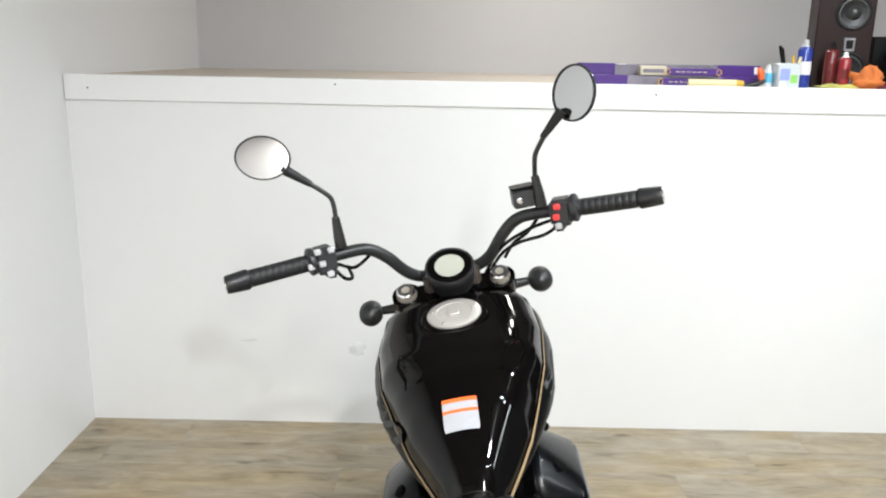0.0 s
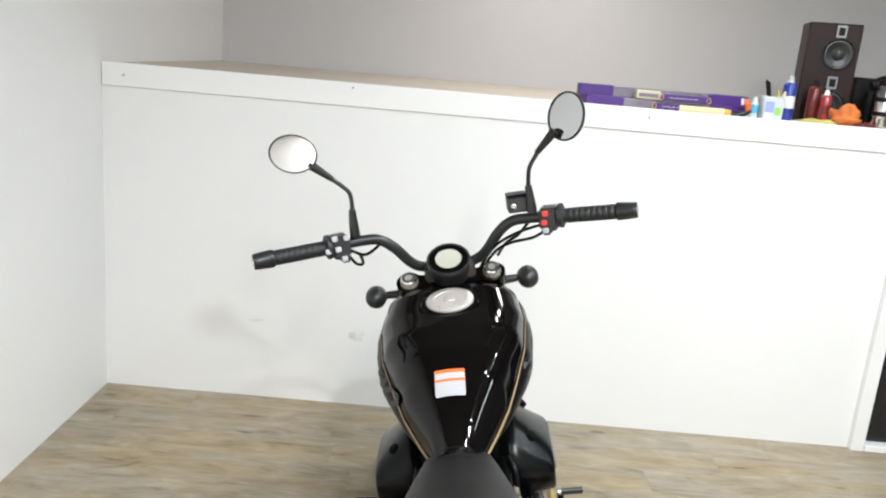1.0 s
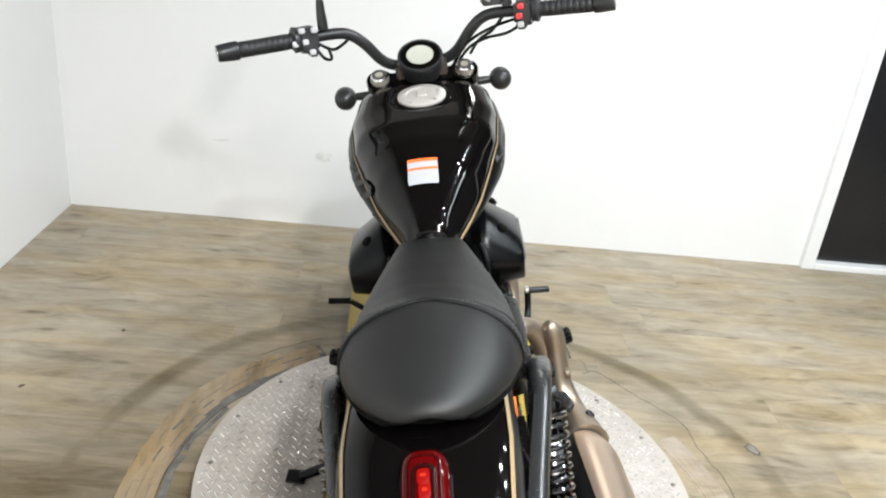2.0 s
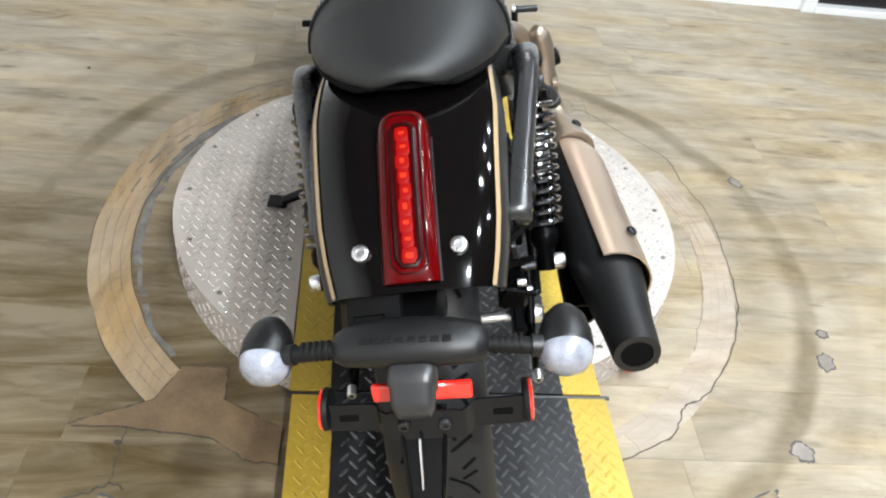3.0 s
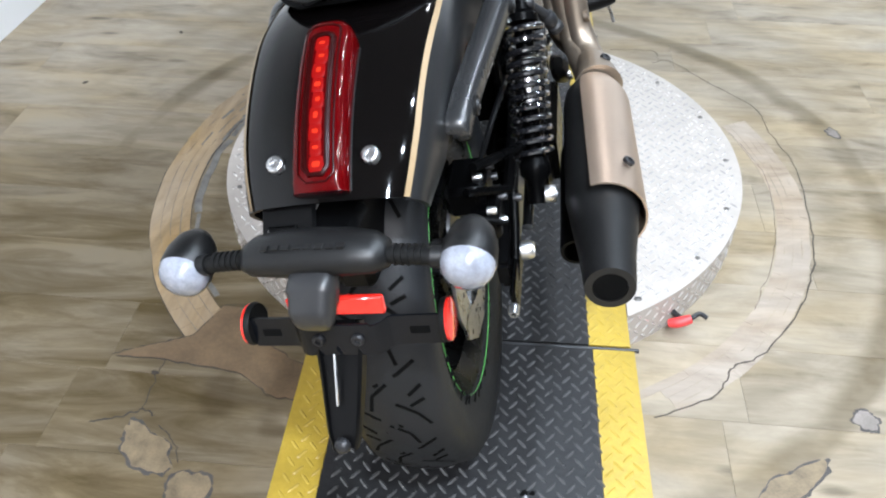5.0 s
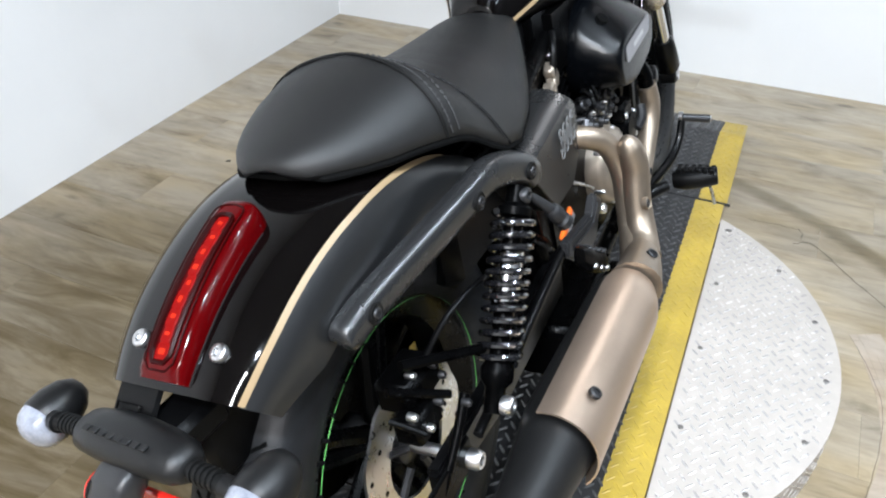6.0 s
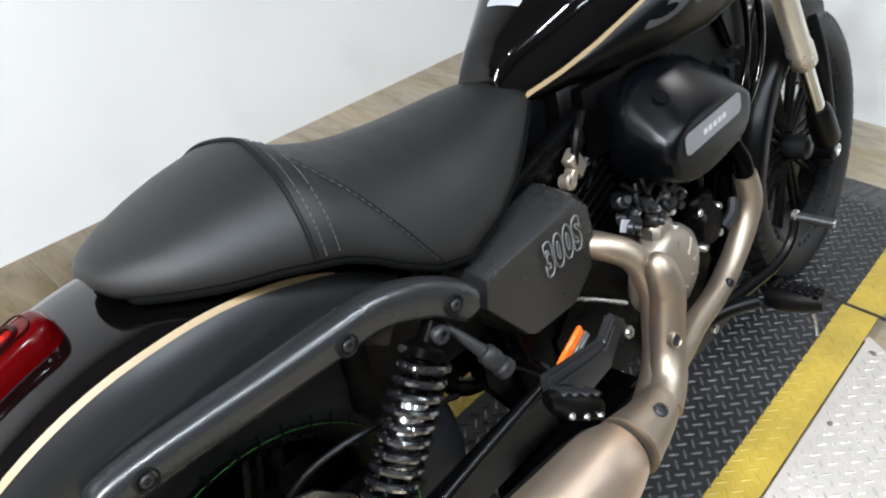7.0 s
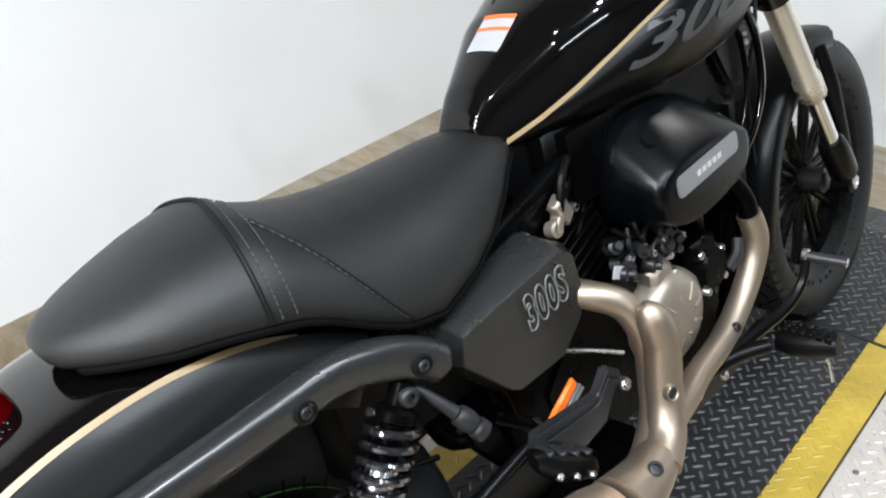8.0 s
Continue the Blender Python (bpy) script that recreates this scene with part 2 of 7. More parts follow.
# lugs paler than the black plate: their glint is put into the colour
LUG_BLACK = surface("glint_tread_black", (0.072, 0.071, 0.072), 0.30, 0.15, vary=0.3, scale=30)
SCREWM = surface("screw_steel", (0.16, 0.15, 0.14), 0.4, 0.6, vary=0.2, scale=40)
# lighter than the bare plate, with the glints of its lugs painted in
LUG_ALU = surface("aluminium_lug", (0.66, 0.63, 0.60), 0.26, 0.55, vary=0.12, scale=20)
TREAD_YELLOW = surface("tread_yellow", (0.36, 0.250, 0.028), 0.42, vary=0.28, scale=9, bump=0.3, bump_scale=150)
GLOSS = surface("gloss_black_paint", (0.0015, 0.0012, 0.0012), 0.10, vary=0.1, spec=0.05, coat=0.55, rough_vary=0.03)
SATIN = surface("satin_black_paint", (0.0020, 0.0020, 0.0022), 0.30, rough_vary=0.03, spec=0.16, vary=0.12, scale=9, bump=0.05, bump_scale=500)
FSIDE = surface("fender_side_satin", (0.0095, 0.0098, 0.0104), 0.32, rough_vary=0.02, spec=0.62, vary=0.1, scale=9)
PLASTIC = surface("black_plastic", (0.0018, 0.0018, 0.0020), 0.36, spec=0.13, vary=0.15, scale=12, bump=0.15, bump_scale=700)
GREYPL = surface("dark_grey_paint", (0.0125, 0.0127, 0.0130), 0.28, 0.0, rough_vary=0.02, spec=0.60, vary=0.1, scale=9, bump=0.015, bump_scale=900)
VINYL = surface("seat_vinyl", (0.0090, 0.0088, 0.0087), 0.44, spec=0.36, rough_vary=0.015, vary=0.08, scale=10, bump=0.28, bump_scale=900)
PIPING = surface("seat_piping", (0.003, 0.003, 0.003), 0.6, spec=0.2)
THREAD = surface("seat_thread", (0.045, 0.045, 0.047), 0.7)
RUBBER = surface("tyre_rubber", (0.0095, 0.0100, 0.0112), 0.50, spec=0.24, vary=0.2, scale=10, bump=0.2, bump_scale=400)
# near-black: painted shade of grooves and holes, and a few plain black bits
DEEP_BLACK = surface("deep_black", (0.001, 0.001, 0.001), 0.9, spec=0.1)
GREEN = surface("green_line", (0.09, 0.30, 0.07), 0.6)
BRONZE = surface("champagne_metal", (0.55, 0.43, 0.335), 0.37, 0.9, vary=0.08, scale=7, bump=0.08, bump_scale=500)
HEADER = surface("header_champagne", (0.32, 0.262, 0.205), 0.43, 0.88, vary=0.10, scale=9)
COVERM = surface("cover_champagne", (0.32, 0.272, 0.222), 0.42, 0.7, vary=0.12, scale=12)
FORKM = surface("fork_champagne", (0.60, 0.55, 0.47), 0.3, 0.7, vary=0.05)
RISER = surface("riser_brown", (0.050, 0.037, 0.031), 0.35, 0.3, vary=0.1)
CHROME = surface("chrome", (0.75, 0.75, 0.76), 0.14, 1.0, vary=0.06)
STEEL = surface("steel_bolt", (0.62, 0.62, 0.63), 0.3, 1.0, vary=0.1, scale=40)
DARKM = surface("dark_metal", (0.03, 0.03, 0.032), 0.38, 0.6, vary=0.2, scale=20)
SPRING = surface("spring_enamel", (0.006, 0.006, 0.007), 0.12, 0.0, vary=0.1, spec=0.9, coat=1.0, rough_vary=0.03)
BRACKET = surface("bracket_enamel", (0.0035, 0.0040, 0.0054), 0.20, 0.0, spec=0.20, coat=0.04, vary=0.12, scale=20)
BARSATIN = surface("handlebar_satin", (0.017, 0.017, 0.018), 0.36, spec=0.42, vary=0.1, scale=14)
GRIPR = surface("grip_rubber", (0.016, 0.016, 0.017), 0.5, spec=0.35, vary=0.12, scale=14, bump=0.15, bump_scale=500)
SWITCH = surface("switch_plastic", (0.028, 0.028, 0.030), 0.38, spec=0.4, vary=0.15, scale=20)
COVER = surface("cover_plastic", (0.0012, 0.0015, 0.0021), 0.24, rough_vary=0.015, spec=0.16, vary=0.12, scale=14, bump=0.015, bump_scale=900)
MUFFLER = surface("muffler_black", (0.0060, 0.0059, 0.0060), 0.44, spec=0.36, vary=0.12, scale=14, bump=0.12, bump_scale=700)
BARPL = surface("grey_black_plastic", (0.0045, 0.0045, 0.0047), 0.40, spec=0.32, vary=0.12, scale=14, bump=0.12, bump_scale=700)
RAILP = surface("rail_paint", (0.0140, 0.0143, 0.0150), 0.27, 0.0, rough_vary=0.02, spec=0.62, vary=0.06, scale=5)
RIMB = surface("wheel_black", (0.0012, 0.0012, 0.0013), 0.28, spec=0.12, vary=0.2, scale=14)
BLACKM = surface("engine_black", (0.0010, 0.0010, 0.0011), 0.30, 0.02, spec=0.045, vary=0.3, scale=25)
GOLD = surface("gold_line", (0.26, 0.182, 0.098), 0.42, 0.0, vary=0.06)
STICKER = surface("label_white", (0.36, 0.36, 0.385), 0.4, vary=0.03)
ORANGE = surface("label_orange", (0.85, 0.14, 0.03), 0.4, vary=0.03)
LETTER = surface("letter_grey", (0.12, 0.12, 0.12), 0.45, vary=0.05)
LETTER2 = surface("letter_dark", (0.036, 0.036, 0.038), 0.5, vary=0.05)
BADGE = surface("badge_grey", (0.22, 0.22, 0.23), 0.35, 0.5, vary=0.05)
REDLENS = surface("red_lens", (0.055, 0.0004, 0.0008), 0.10, vary=0.10, scale=30, coat=0.12, spec=0.08)
REDDARK = surface("red_lens_dark", (0.014, 0.0006, 0.0006), 0.3, spec=0.1)
LED = glowing("led_red", (0.70, 0.006, 0.004), 0.42, 0.08)
LEDHOT = glowing("led_core", (1.0, 0.045, 0.012), 0.95, 0.05)
REFLECT = surface("red_reflector", (0.62, 0.02, 0.012), 0.18, vary=0.1, scale=60, coat=0.6)
AMBER = surface("orange_reflector", (0.95, 0.17, 0.02), 0.25, coat=0.5)
CLEAR = surface("clear_lens", (0.20, 0.21, 0.245), 0.10, vary=0.40, scale=60, coat=0.8, bump=0.5, bump_scale=160)
SCREEN = surface("gauge_glass", (0.42, 0.42, 0.36), 0.12, vary=0.03, coat=0.6)
SILVER = surface("cap_silver", (0.52, 0.48, 0.45), 0.35, 0.35, vary=0.08)
REDBTN = surface("red_button", (0.72, 0.05, 0.05), 0.4)
GREYBTN = surface("grey_button", (0.45, 0.45, 0.46), 0.4)
GREY_RUB = surface("grey_rubber", (0.012, 0.012, 0.013), 0.5, spec=0.3)
LAMPMAT = glowing("lamp_diffuser", (1, 0.97, 0.93), 3.0)
FIXTURE = surface("lamp_housing", (0.7, 0.7, 0.7), 0.4)
mirror_mat = bpy.data.materials.new("mirror_glass")
_n, _l, _p = nodes_of(mirror_mat)
_p.inputs["Base Color"].default_value = (0.70, 0.70, 0.705, 1)
_p.inputs["Metallic"].default_value, _p.inputs["Roughness"].default_value = 1.0, 0.02


# ---- mesh tools ----
def part(name, bm, material, parent=None, label="", smooth=40, recalc=True):
    if recalc:
        bmesh.ops.recalc_face_normals(bm, faces=bm.faces)
    me = bpy.data.meshes.new(name)
    bm.to_mesh(me)
    bm.free()
    for mt in material if isinstance(material, (list, tuple)) else [material]:
        me.materials.append(mt)
    if smooth:
        me.polygons.foreach_set("use_smooth", [True] * len(me.polygons))
        me.set_sharp_from_angle(angle=radians(smooth))
    ob = new(name, me)
    if parent is not None:
        ob.parent = parent.parent if parent.parent is not None and parent.parent.parent is not None else parent
    if label:
        ob["label"] = label
    return ob


def thing(name, label, category, m=None, group="", kind=""):
    ob = new(name)
    ob.empty_display_size = 0.05
    if m is not None:
        ob.matrix_world = m
    return tagged(ob, label, category, group, kind)


def box(bm, x0, x1, y0, y1, z0, z1, bevel=0.0, m=None, seg=1):
    g = bmesh.ops.create_cube(bm, size=1, matrix=Matrix.Translation(((x0 + x1) / 2, (y0 + y1) / 2, (z0 + z1) / 2)) @ Matrix.Diagonal((abs(x1 - x0), abs(y1 - y0), abs(z1 - z0), 1)))
    vs = g["verts"]
    if bevel:
        es = list({e for v in vs for e in v.link_edges})
        r = bmesh.ops.bevel(bm, geom=es, offset=bevel, segments=seg, affect="EDGES", clamp_overlap=True)
        vs = list({v for f in r["faces"] for v in f.verts} | {v for v in vs if v.is_valid})
    if m is not None:
        bmesh.ops.transform(bm, matrix=m, verts=vs)
    return bm


def smooth_path(pts, n=6):
    """Catmull-Rom through the points."""
    p = [Vector(q) for q in pts]
    if len(p) < 3:
        return p
    out = []
    for i in range(len(p) - 1):
        a, b, c, d = p[max(i - 1, 0)], p[i], p[i + 1], p[min(i + 2, len(p) - 1)]
        for k in range(n):
            t = k / n
            out.append(0.5 * (2 * b + (c - a) * t + (2 * a - 5 * b + 4 * c - d) * t * t + (3 * b - a - 3 * c + d) * t ** 3))
    return out + [p[-1]]


def skin(bm, rings, cap=True, closed=False):
    vs = [[bm.verts.new(q) for q in ring] for ring in rings]
    n = len(vs[0])
    pairs = list(zip(vs, vs[1:])) + ([(vs[-1], vs[0])] if closed else [])
    for a, b in pairs:
        for i in range(n):
            j = (i + 1) % n
            bm.faces.new((a[i], a[j], b[j], b[i]))
    if cap and not closed:
        bm.faces.new(vs[0][::-1])
        bm.faces.new(vs[-1])
    return bm


def tube(bm, pts, r, seg=12, n=6, cap=True, closed=False, flat=1.0):
    path = smooth_path(pts, n) if n > 1 else [Vector(q) for q in pts]
    k = len(path)
    rs = r if isinstance(r, (list, tuple)) else [r]
    rings, up = [], None
    for i, q in enumerate(path):
        if closed:
            d = path[(i + 1) % k] - path[i - 1]
        else:
            d = path[min(i + 1, k - 1)] - path[max(i - 1, 0)]
        d.normalize()
        if up is None:
            up = d.orthogonal().normalized()
        up = (up - d * up.dot(d)).normalized()
        side = d.cross(up)
        s = i / (k - 1) * (len(rs) - 1)
        lo = int(min(s, len(rs) - 2)) if len(rs) > 1 else 0
        rad = rs[0] if len(rs) == 1 else rs[lo] + (rs[lo + 1] - rs[lo]) * (s - lo)
        rings.append([q + rad * (math.cos(2 * math.pi * j / seg) * up + flat * math.sin(2 * math.pi * j / seg) * side) for j in range(seg)])
    return skin(bm, rings, cap, closed)


def lathe(bm, origin, axis, profile, seg=24, cap=True, squash=1.0, up=None):
    """Turns (along, radius) pairs round an axis."""
    d = Vector(axis).normalized()
    u = (Vector(up) - d * Vector(up).dot(d)).normalized() if up is not None else d.orthogonal().normalized()
    v = d.cross(u)
    o = Vector(origin)
    rings = [[o + a * d + max(r, 1e-4) * (math.cos(2 * math.pi * j / seg) * u + squash * math.sin(2 * math.pi * j / seg) * v) for j in range(seg)] for a, r in profile]
    return skin(bm, rings, cap)


def prism(bm, poly, axis, a, b, bevel=0.0, seg=2):
    """A polygon of two coordinates pushed from a to b along an axis (0, 1 or 2)."""
    def at(u, v, w):
        q = [u, v]
        q.insert(axis, w)
        return q
    lo = [bm.verts.new(at(u, v, a)) for u, v in poly]
    hi = [bm.verts.new(at(u, v, b)) for u, v in poly]
    n = len(poly)
    fs = [bm.faces.new((lo[i], lo[(i + 1) % n], hi[(i + 1) % n], hi[i])) for i in range(n)] + [bm.faces.new(lo[::-1]), bm.faces.new(hi)]
    bmesh.ops.recalc_face_normals(bm, faces=fs)
    if bevel:
        es = list({e for f in fs for e in f.edges})
        bmesh.ops.bevel(bm, geom=es, offset=bevel, segments=seg, affect="EDGES", clamp_overlap=True)
    return bm


def bolt(parent, place, axis, r=0.008, h=0.004, material=None, name="bolt", label=""):
    bm = bmesh.new()
    lathe(bm, place, axis, [(-h, r), (h * 0.6, r), (h, r * 0.8), (h, r * 0.5), (h * 0.3, r * 0.45)], 12)
    return part(name, bm, material or STEEL, parent, label, 50)


def text_mesh(name, body, size, m, material, parent, label="", depth=0.0008, outline=0.0, shear=0.0, wide=1.0, bold=0.0):
    cu = bpy.data.curves.new(name, "FONT")
    cu.body, cu.size, cu.shear, cu.align_x, cu.align_y = body, size, shear, "CENTER", "CENTER"
    cu.space_character = 1.12 if outline else 1.0
    cu.resolution_u = 4
    if outline:
        cu.fill_mode, cu.bevel_depth, cu.bevel_resolution, cu.offset = "NONE", outline, 1, bold
    else:
        cu.extrude, cu.offset = depth, bold
    tmp = bpy.data.objects.new(name, cu)
    scene.collection.objects.link(tmp)
    me = bpy.data.meshes.new_from_object(tmp.evaluated_get(bpy.context.evaluated_depsgraph_get()))
    bpy.data.objects.remove(tmp)
    bpy.data.curves.remove(cu)
    me.transform(m @ Matrix.Diagonal((wide, 1, 1, 1)))
    me.materials.clear()
    me.materials.append(material)
    me.name = name
    ob = new(name, me)
    ob.parent = parent
    if label:
        ob["label"] = label
    return ob


def lerp(xs, ys, x):
    return float(np.interp(x, xs, ys))


# ---- room ----
def room_box(name, x0, x1, y0, y1, z0, z1, material, label, category, bevel=0.0, parent=None):
    bm = bmesh.new()
    box(bm, x0, x1, y0, y1, z0, z1, bevel)
    ob = part(name, bm, material, parent, smooth=0)
    if parent is None:
        ob.matrix_world = ROOM
        tagged(ob, label, category, kind="structure")
    return ob


XR, YB, YU = 4.6, -5.2, 1.65
floor = room_box("floor", -0.12, XR, YB, 0.12, -0.10, -0.006, GROUT, "worn wood-look vinyl plank floor of the showroom", "floor")
room_box("wall_left", -0.12, 0.0, YB, YU, -0.1, CEIL, WALL, "plain white painted side wall of the room", "wall")
room_box("wall_back", 0.0, 3.258, 0.0, 0.12, -0.1, 1.288, WALL, "white painted half wall under a deep storage ledge", "wall")
room_box("wall_back_side", 4.25, XR, 0.0, 0.12, -0.1, 1.288, WALL, "white painted half wall beside the black door", "wall")
room_box("wall_right", XR, XR + 0.12, YB, YU, -0.1, CEIL, DARKWALL, "plain dark grey painted wall behind the camera side", "wall")
room_box("wall_front", -0.12, XR + 0.12, YB - 0.12, YB, -0.1, CEIL, REARWALL, "plain grey painted wall behind the camera", "wall")
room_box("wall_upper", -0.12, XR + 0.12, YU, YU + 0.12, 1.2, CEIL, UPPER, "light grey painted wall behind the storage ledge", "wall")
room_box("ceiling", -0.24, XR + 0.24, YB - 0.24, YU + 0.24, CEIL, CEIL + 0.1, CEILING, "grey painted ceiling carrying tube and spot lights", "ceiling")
ledge = room_box("ledge", 0.0, XR, 0.0, YU, 1.289, 1.374, DECK, "deep plywood storage ledge over the half wall", "ledge")
room_box("trim_fascia", 0.002, XR, -0.010, -0.001, 1.286, 1.38, TRIM, "white painted fascia board along the ledge", "trim", 0.003)
room_box("trim_post", 3.2585, 3.316, -0.03, 0.10, 0.0, 1.285, TRIM, "white painted door post beside the black door", "trim", 0.002)
door = room_box("door_1", 3.317, 4.249, 0.01, 0.05, 0.032, 1.285, DOOR, "closed glossy black low door under the ledge", "door", 0.002)
room_box("trim_sill", 3.317, 4.249, -0.034, 0.06, 0.0, 0.03, TRIM, "white painted sill under the black door", "trim", 0.003)
# small nail heads in the fascia, and two scuffs on the wall
for nx, nz in ((0.091, 1.332), (1.005, 1.360), (2.188, 1.345)):
    bm = bmesh.new()
    lathe(bm, (nx, -0.0105, nz), (0, -1, 0), [(0, 0.0035), (0.001, 0.0035), (0.0012, 0.001)], 10)
    ob = part("nail_head", bm, DARKM, None)
    ob.matrix_world = ROOM
    tagged(ob, "small dark nail head in the white fascia", "nail", "nails in the fascia", kind="structure")


def blob(bm, cx, cy, rx, ry, turn, z0, z1, seed, rough=0.25, n=44):
    """A flat patch with an uneven edge."""
    ca, sa = math.cos(turn), math.sin(turn)
    lo, hi = [], []
    for i in range(n):
        a = 2 * math.pi * i / n
        k = 1 + rough * noise.noise((math.cos(a) * 1.7 + seed * 3.1, math.sin(a) * 1.7, seed)) * 1.6 + rough * 0.4 * noise.noise((a * 3, seed * 7.7, 0)) + 0.16 * noise.noise((math.cos(a) * 6, math.sin(a) * 6, rx * 900))
        px, py = rx * k * math.cos(a), ry * k * math.sin(a)
        q = (cx + ca * px - sa * py, cy + sa * px + ca * py)
        lo.append(bm.verts.new((*q, z0)))
        hi.append(bm.verts.new((cx + (q[0] - cx) * 0.97, cy + (q[1] - cy) * 0.97, z1)))
    for i in range(n):
        j = (i + 1) % n
        bm.faces.new((lo[i], lo[j], hi[j], hi[i]))
    bm.faces.new(hi)
    return bm


for wx, wz, ww, wh, sd in ((1.08, 0.32, 0.035, 0.028, 3), (0.645, 0.35, 0.035, 0.004, 8)):
    bm = bmesh.new()
    blob(bm, wx, wz, ww, wh, 0.1, 0.0, 0.0008, sd, 0.5, 14)
    bmesh.ops.transform(bm, matrix=Matrix.Rotation(radians(90), 4, "X"), verts=bm.verts)
    ob = part("wall_scuff", bm, surface("wall_scuff_grey", (0.68, 0.68, 0.67), 0.6, vary=0.15, scale=30), None)
    ob.matrix_world = ROOM
    tagged(ob, "faint grey scuff on the white half wall", "scuff", "scuffs on the wall", kind="structure")

# lights on the ceiling, out of view; the tube over the ledge is added
for lx, ly, watts in TUBES:
    lt = thing("ceiling_light", "unseen white linear tube light fixed to the grey ceiling", "ceiling light", pose(lx, ly, CEIL), "tube lights on the ceiling")
    bm = bmesh.new()
    box(bm, -0.075, 0.075, -0.62, 0.62, -0.05, 0.0, 0.006)
    part("housing", bm, FIXTURE, lt)
    bm = bmesh.new()
    box(bm, -0.06, 0.06, -0.6, 0.6, -0.062, -0.0505, 0.003)
    part("diffuser", bm, LAMPMAT, lt)
for lx, ly, watts in SPOTS:
    lt = thing("spot_light", "small round white spot light on the grey ceiling", "spot light", pose(lx, ly, CEIL), "spot lights on the ceiling")
    bm = bmesh.new()
    lathe(bm, (0, 0, 0), (0, 0, -1), [(0, 0.03), (0.02, 0.03), (0.03, 0.058), (0.07, 0.06), (0.07, 0.054)], 24)
    part("housing", bm, FIXTURE, lt)
    bm = bmesh.new()
    lathe(bm, (0, 0, -0.06), (0, 0, -1), [(0, 0.053), (0.012, 0.052), (0.013, 0.02), (0.013, 0.001)], 24)
    part("diffuser", bm, LAMPMAT, lt)

# ---- turntable ----
TC, TR, TH = (-0.010, 0.222), 0.603, 0.097
RW0, RW1, TAPE = -0.303, 0.287, 0.075


def lug_mesh(name, parent, material, spots, L=0.0118, W=0.0029, H=0.0016):
    """Raised tread lugs as one mesh: spots are (point, along, across, up)."""
    vs, fs = [], []
    for p, a, b, u in spots:
        k = len(vs)
        vs += [p + a * L, p + a * L * 0.55 + b * W, p - a * L * 0.55 + b * W, p - a * L, p - a * L * 0.55 - b * W, p + a * L * 0.55 - b * W,
               p + a * L * 0.6 + u * H, p - a * L * 0.6 + u * H]
        fs += [(k, k + 1, k + 6), (k + 1, k + 2, k + 7, k + 6), (k + 2, k + 3, k + 7), (k + 3, k + 4, k + 7), (k + 4, k + 5, k + 6, k + 7), (k + 5, k, k + 6)]
    me = bpy.data.meshes.new(name)
    me.from_pydata([tuple(v) for v in vs], [], fs)
    me.materials.append(material)
    ob = new(name, me)
    ob.parent = parent
    return tagged(ob, kind="stuff")


def lug_grid(x0, x1, y0, y1, pitch, keep, place):
    """Two crossed rows of lugs: one set on a square lattice, the other turned and set in its gaps."""
    spots = []
    ny, nx = int((y1 - y0) / pitch), int((x1 - x0) / pitch)
    for j in range(ny + 1):
        for i in range(nx + 1):
            for s, h in ((1, 0.25), (-1, 0.75)):
                x, y = x0 + (i + h) * pitch, y0 + (j + h) * pitch
                if y > y1 - 0.008 or not keep(x, y):
                    continue
                p, fwd, up = place(x, y)
                a = (Vector((1, 0, 0)) + s * fwd * 1.15).normalized()
                spots.append((p, a, up.cross(a), up))
    return spots


table = thing("turntable", "round aluminium tread plate turntable with a black runway across it", "turntable", pose(TC[0], TC[1], 0))


def disc_segment(bm, side, z0, z1, inner, R, n=40):
    """One half plate of the disc beyond the runway."""
    a = math.acos(inner / R)
    poly = [(side * R * math.cos(t), R * math.sin(t)) for t in np.linspace(-a, a, n)]
    prism(bm, poly, 2, z0, z1)
    return bm


for s, inner in ((1, RW1 - TC[0] + 0.003), (-1, TC[0] - RW0 + 0.003)):
    bm = bmesh.new()
    disc_segment(bm, s, TH - 0.006, TH, inner, TR)
    plate = part("deck_plate", bm, ALU, table, "scratched bare aluminium tread plate", 30)
    spots = lug_grid(-0.62, 0.62, -0.62, 0.62, 0.0305, lambda x, y: s * x > inner + 0.012 and math.hypot(x, y) < TR - 0.014,
                     lambda x, y: (Vector((x, y, TH)), Vector((0, 1, 0)), Vector((0, 0, 1))))
    lug_mesh("tread_lug", plate, LUG_ALU, spots, 0.0112, 0.0026, 0.0014)
    a = math.acos(inner / TR)
    for k in range(7):
        t = -a * 0.93 + 2 * a * 0.93 * k / 6
        bolt(plate, (s * (TR - 0.029) * math.cos(t), (TR - 0.029) * math.sin(t), TH), (0, 0, 1), 0.0055, 0.0025, SCREWM, "screw")
    for k in range(5):
        bolt(plate, (s * (inner + 0.026), -0.475 + 0.2375 * k, TH), (0, 0, 1), 0.0055, 0.0025, SCREWM, "screw")
bm = bmesh.new()
lathe(bm, (0, 0, 0), (0, 0, 1), [(0.001, TR - 0.012), (0.001, TR - 0.001), (TH - 0.0065, TR - 0.001), (TH - 0.0065, TR - 0.012)], 96, cap=False)
skirt = part("skirt", bm, ALU, table, "aluminium tread plate skirt", 30)
spots = []
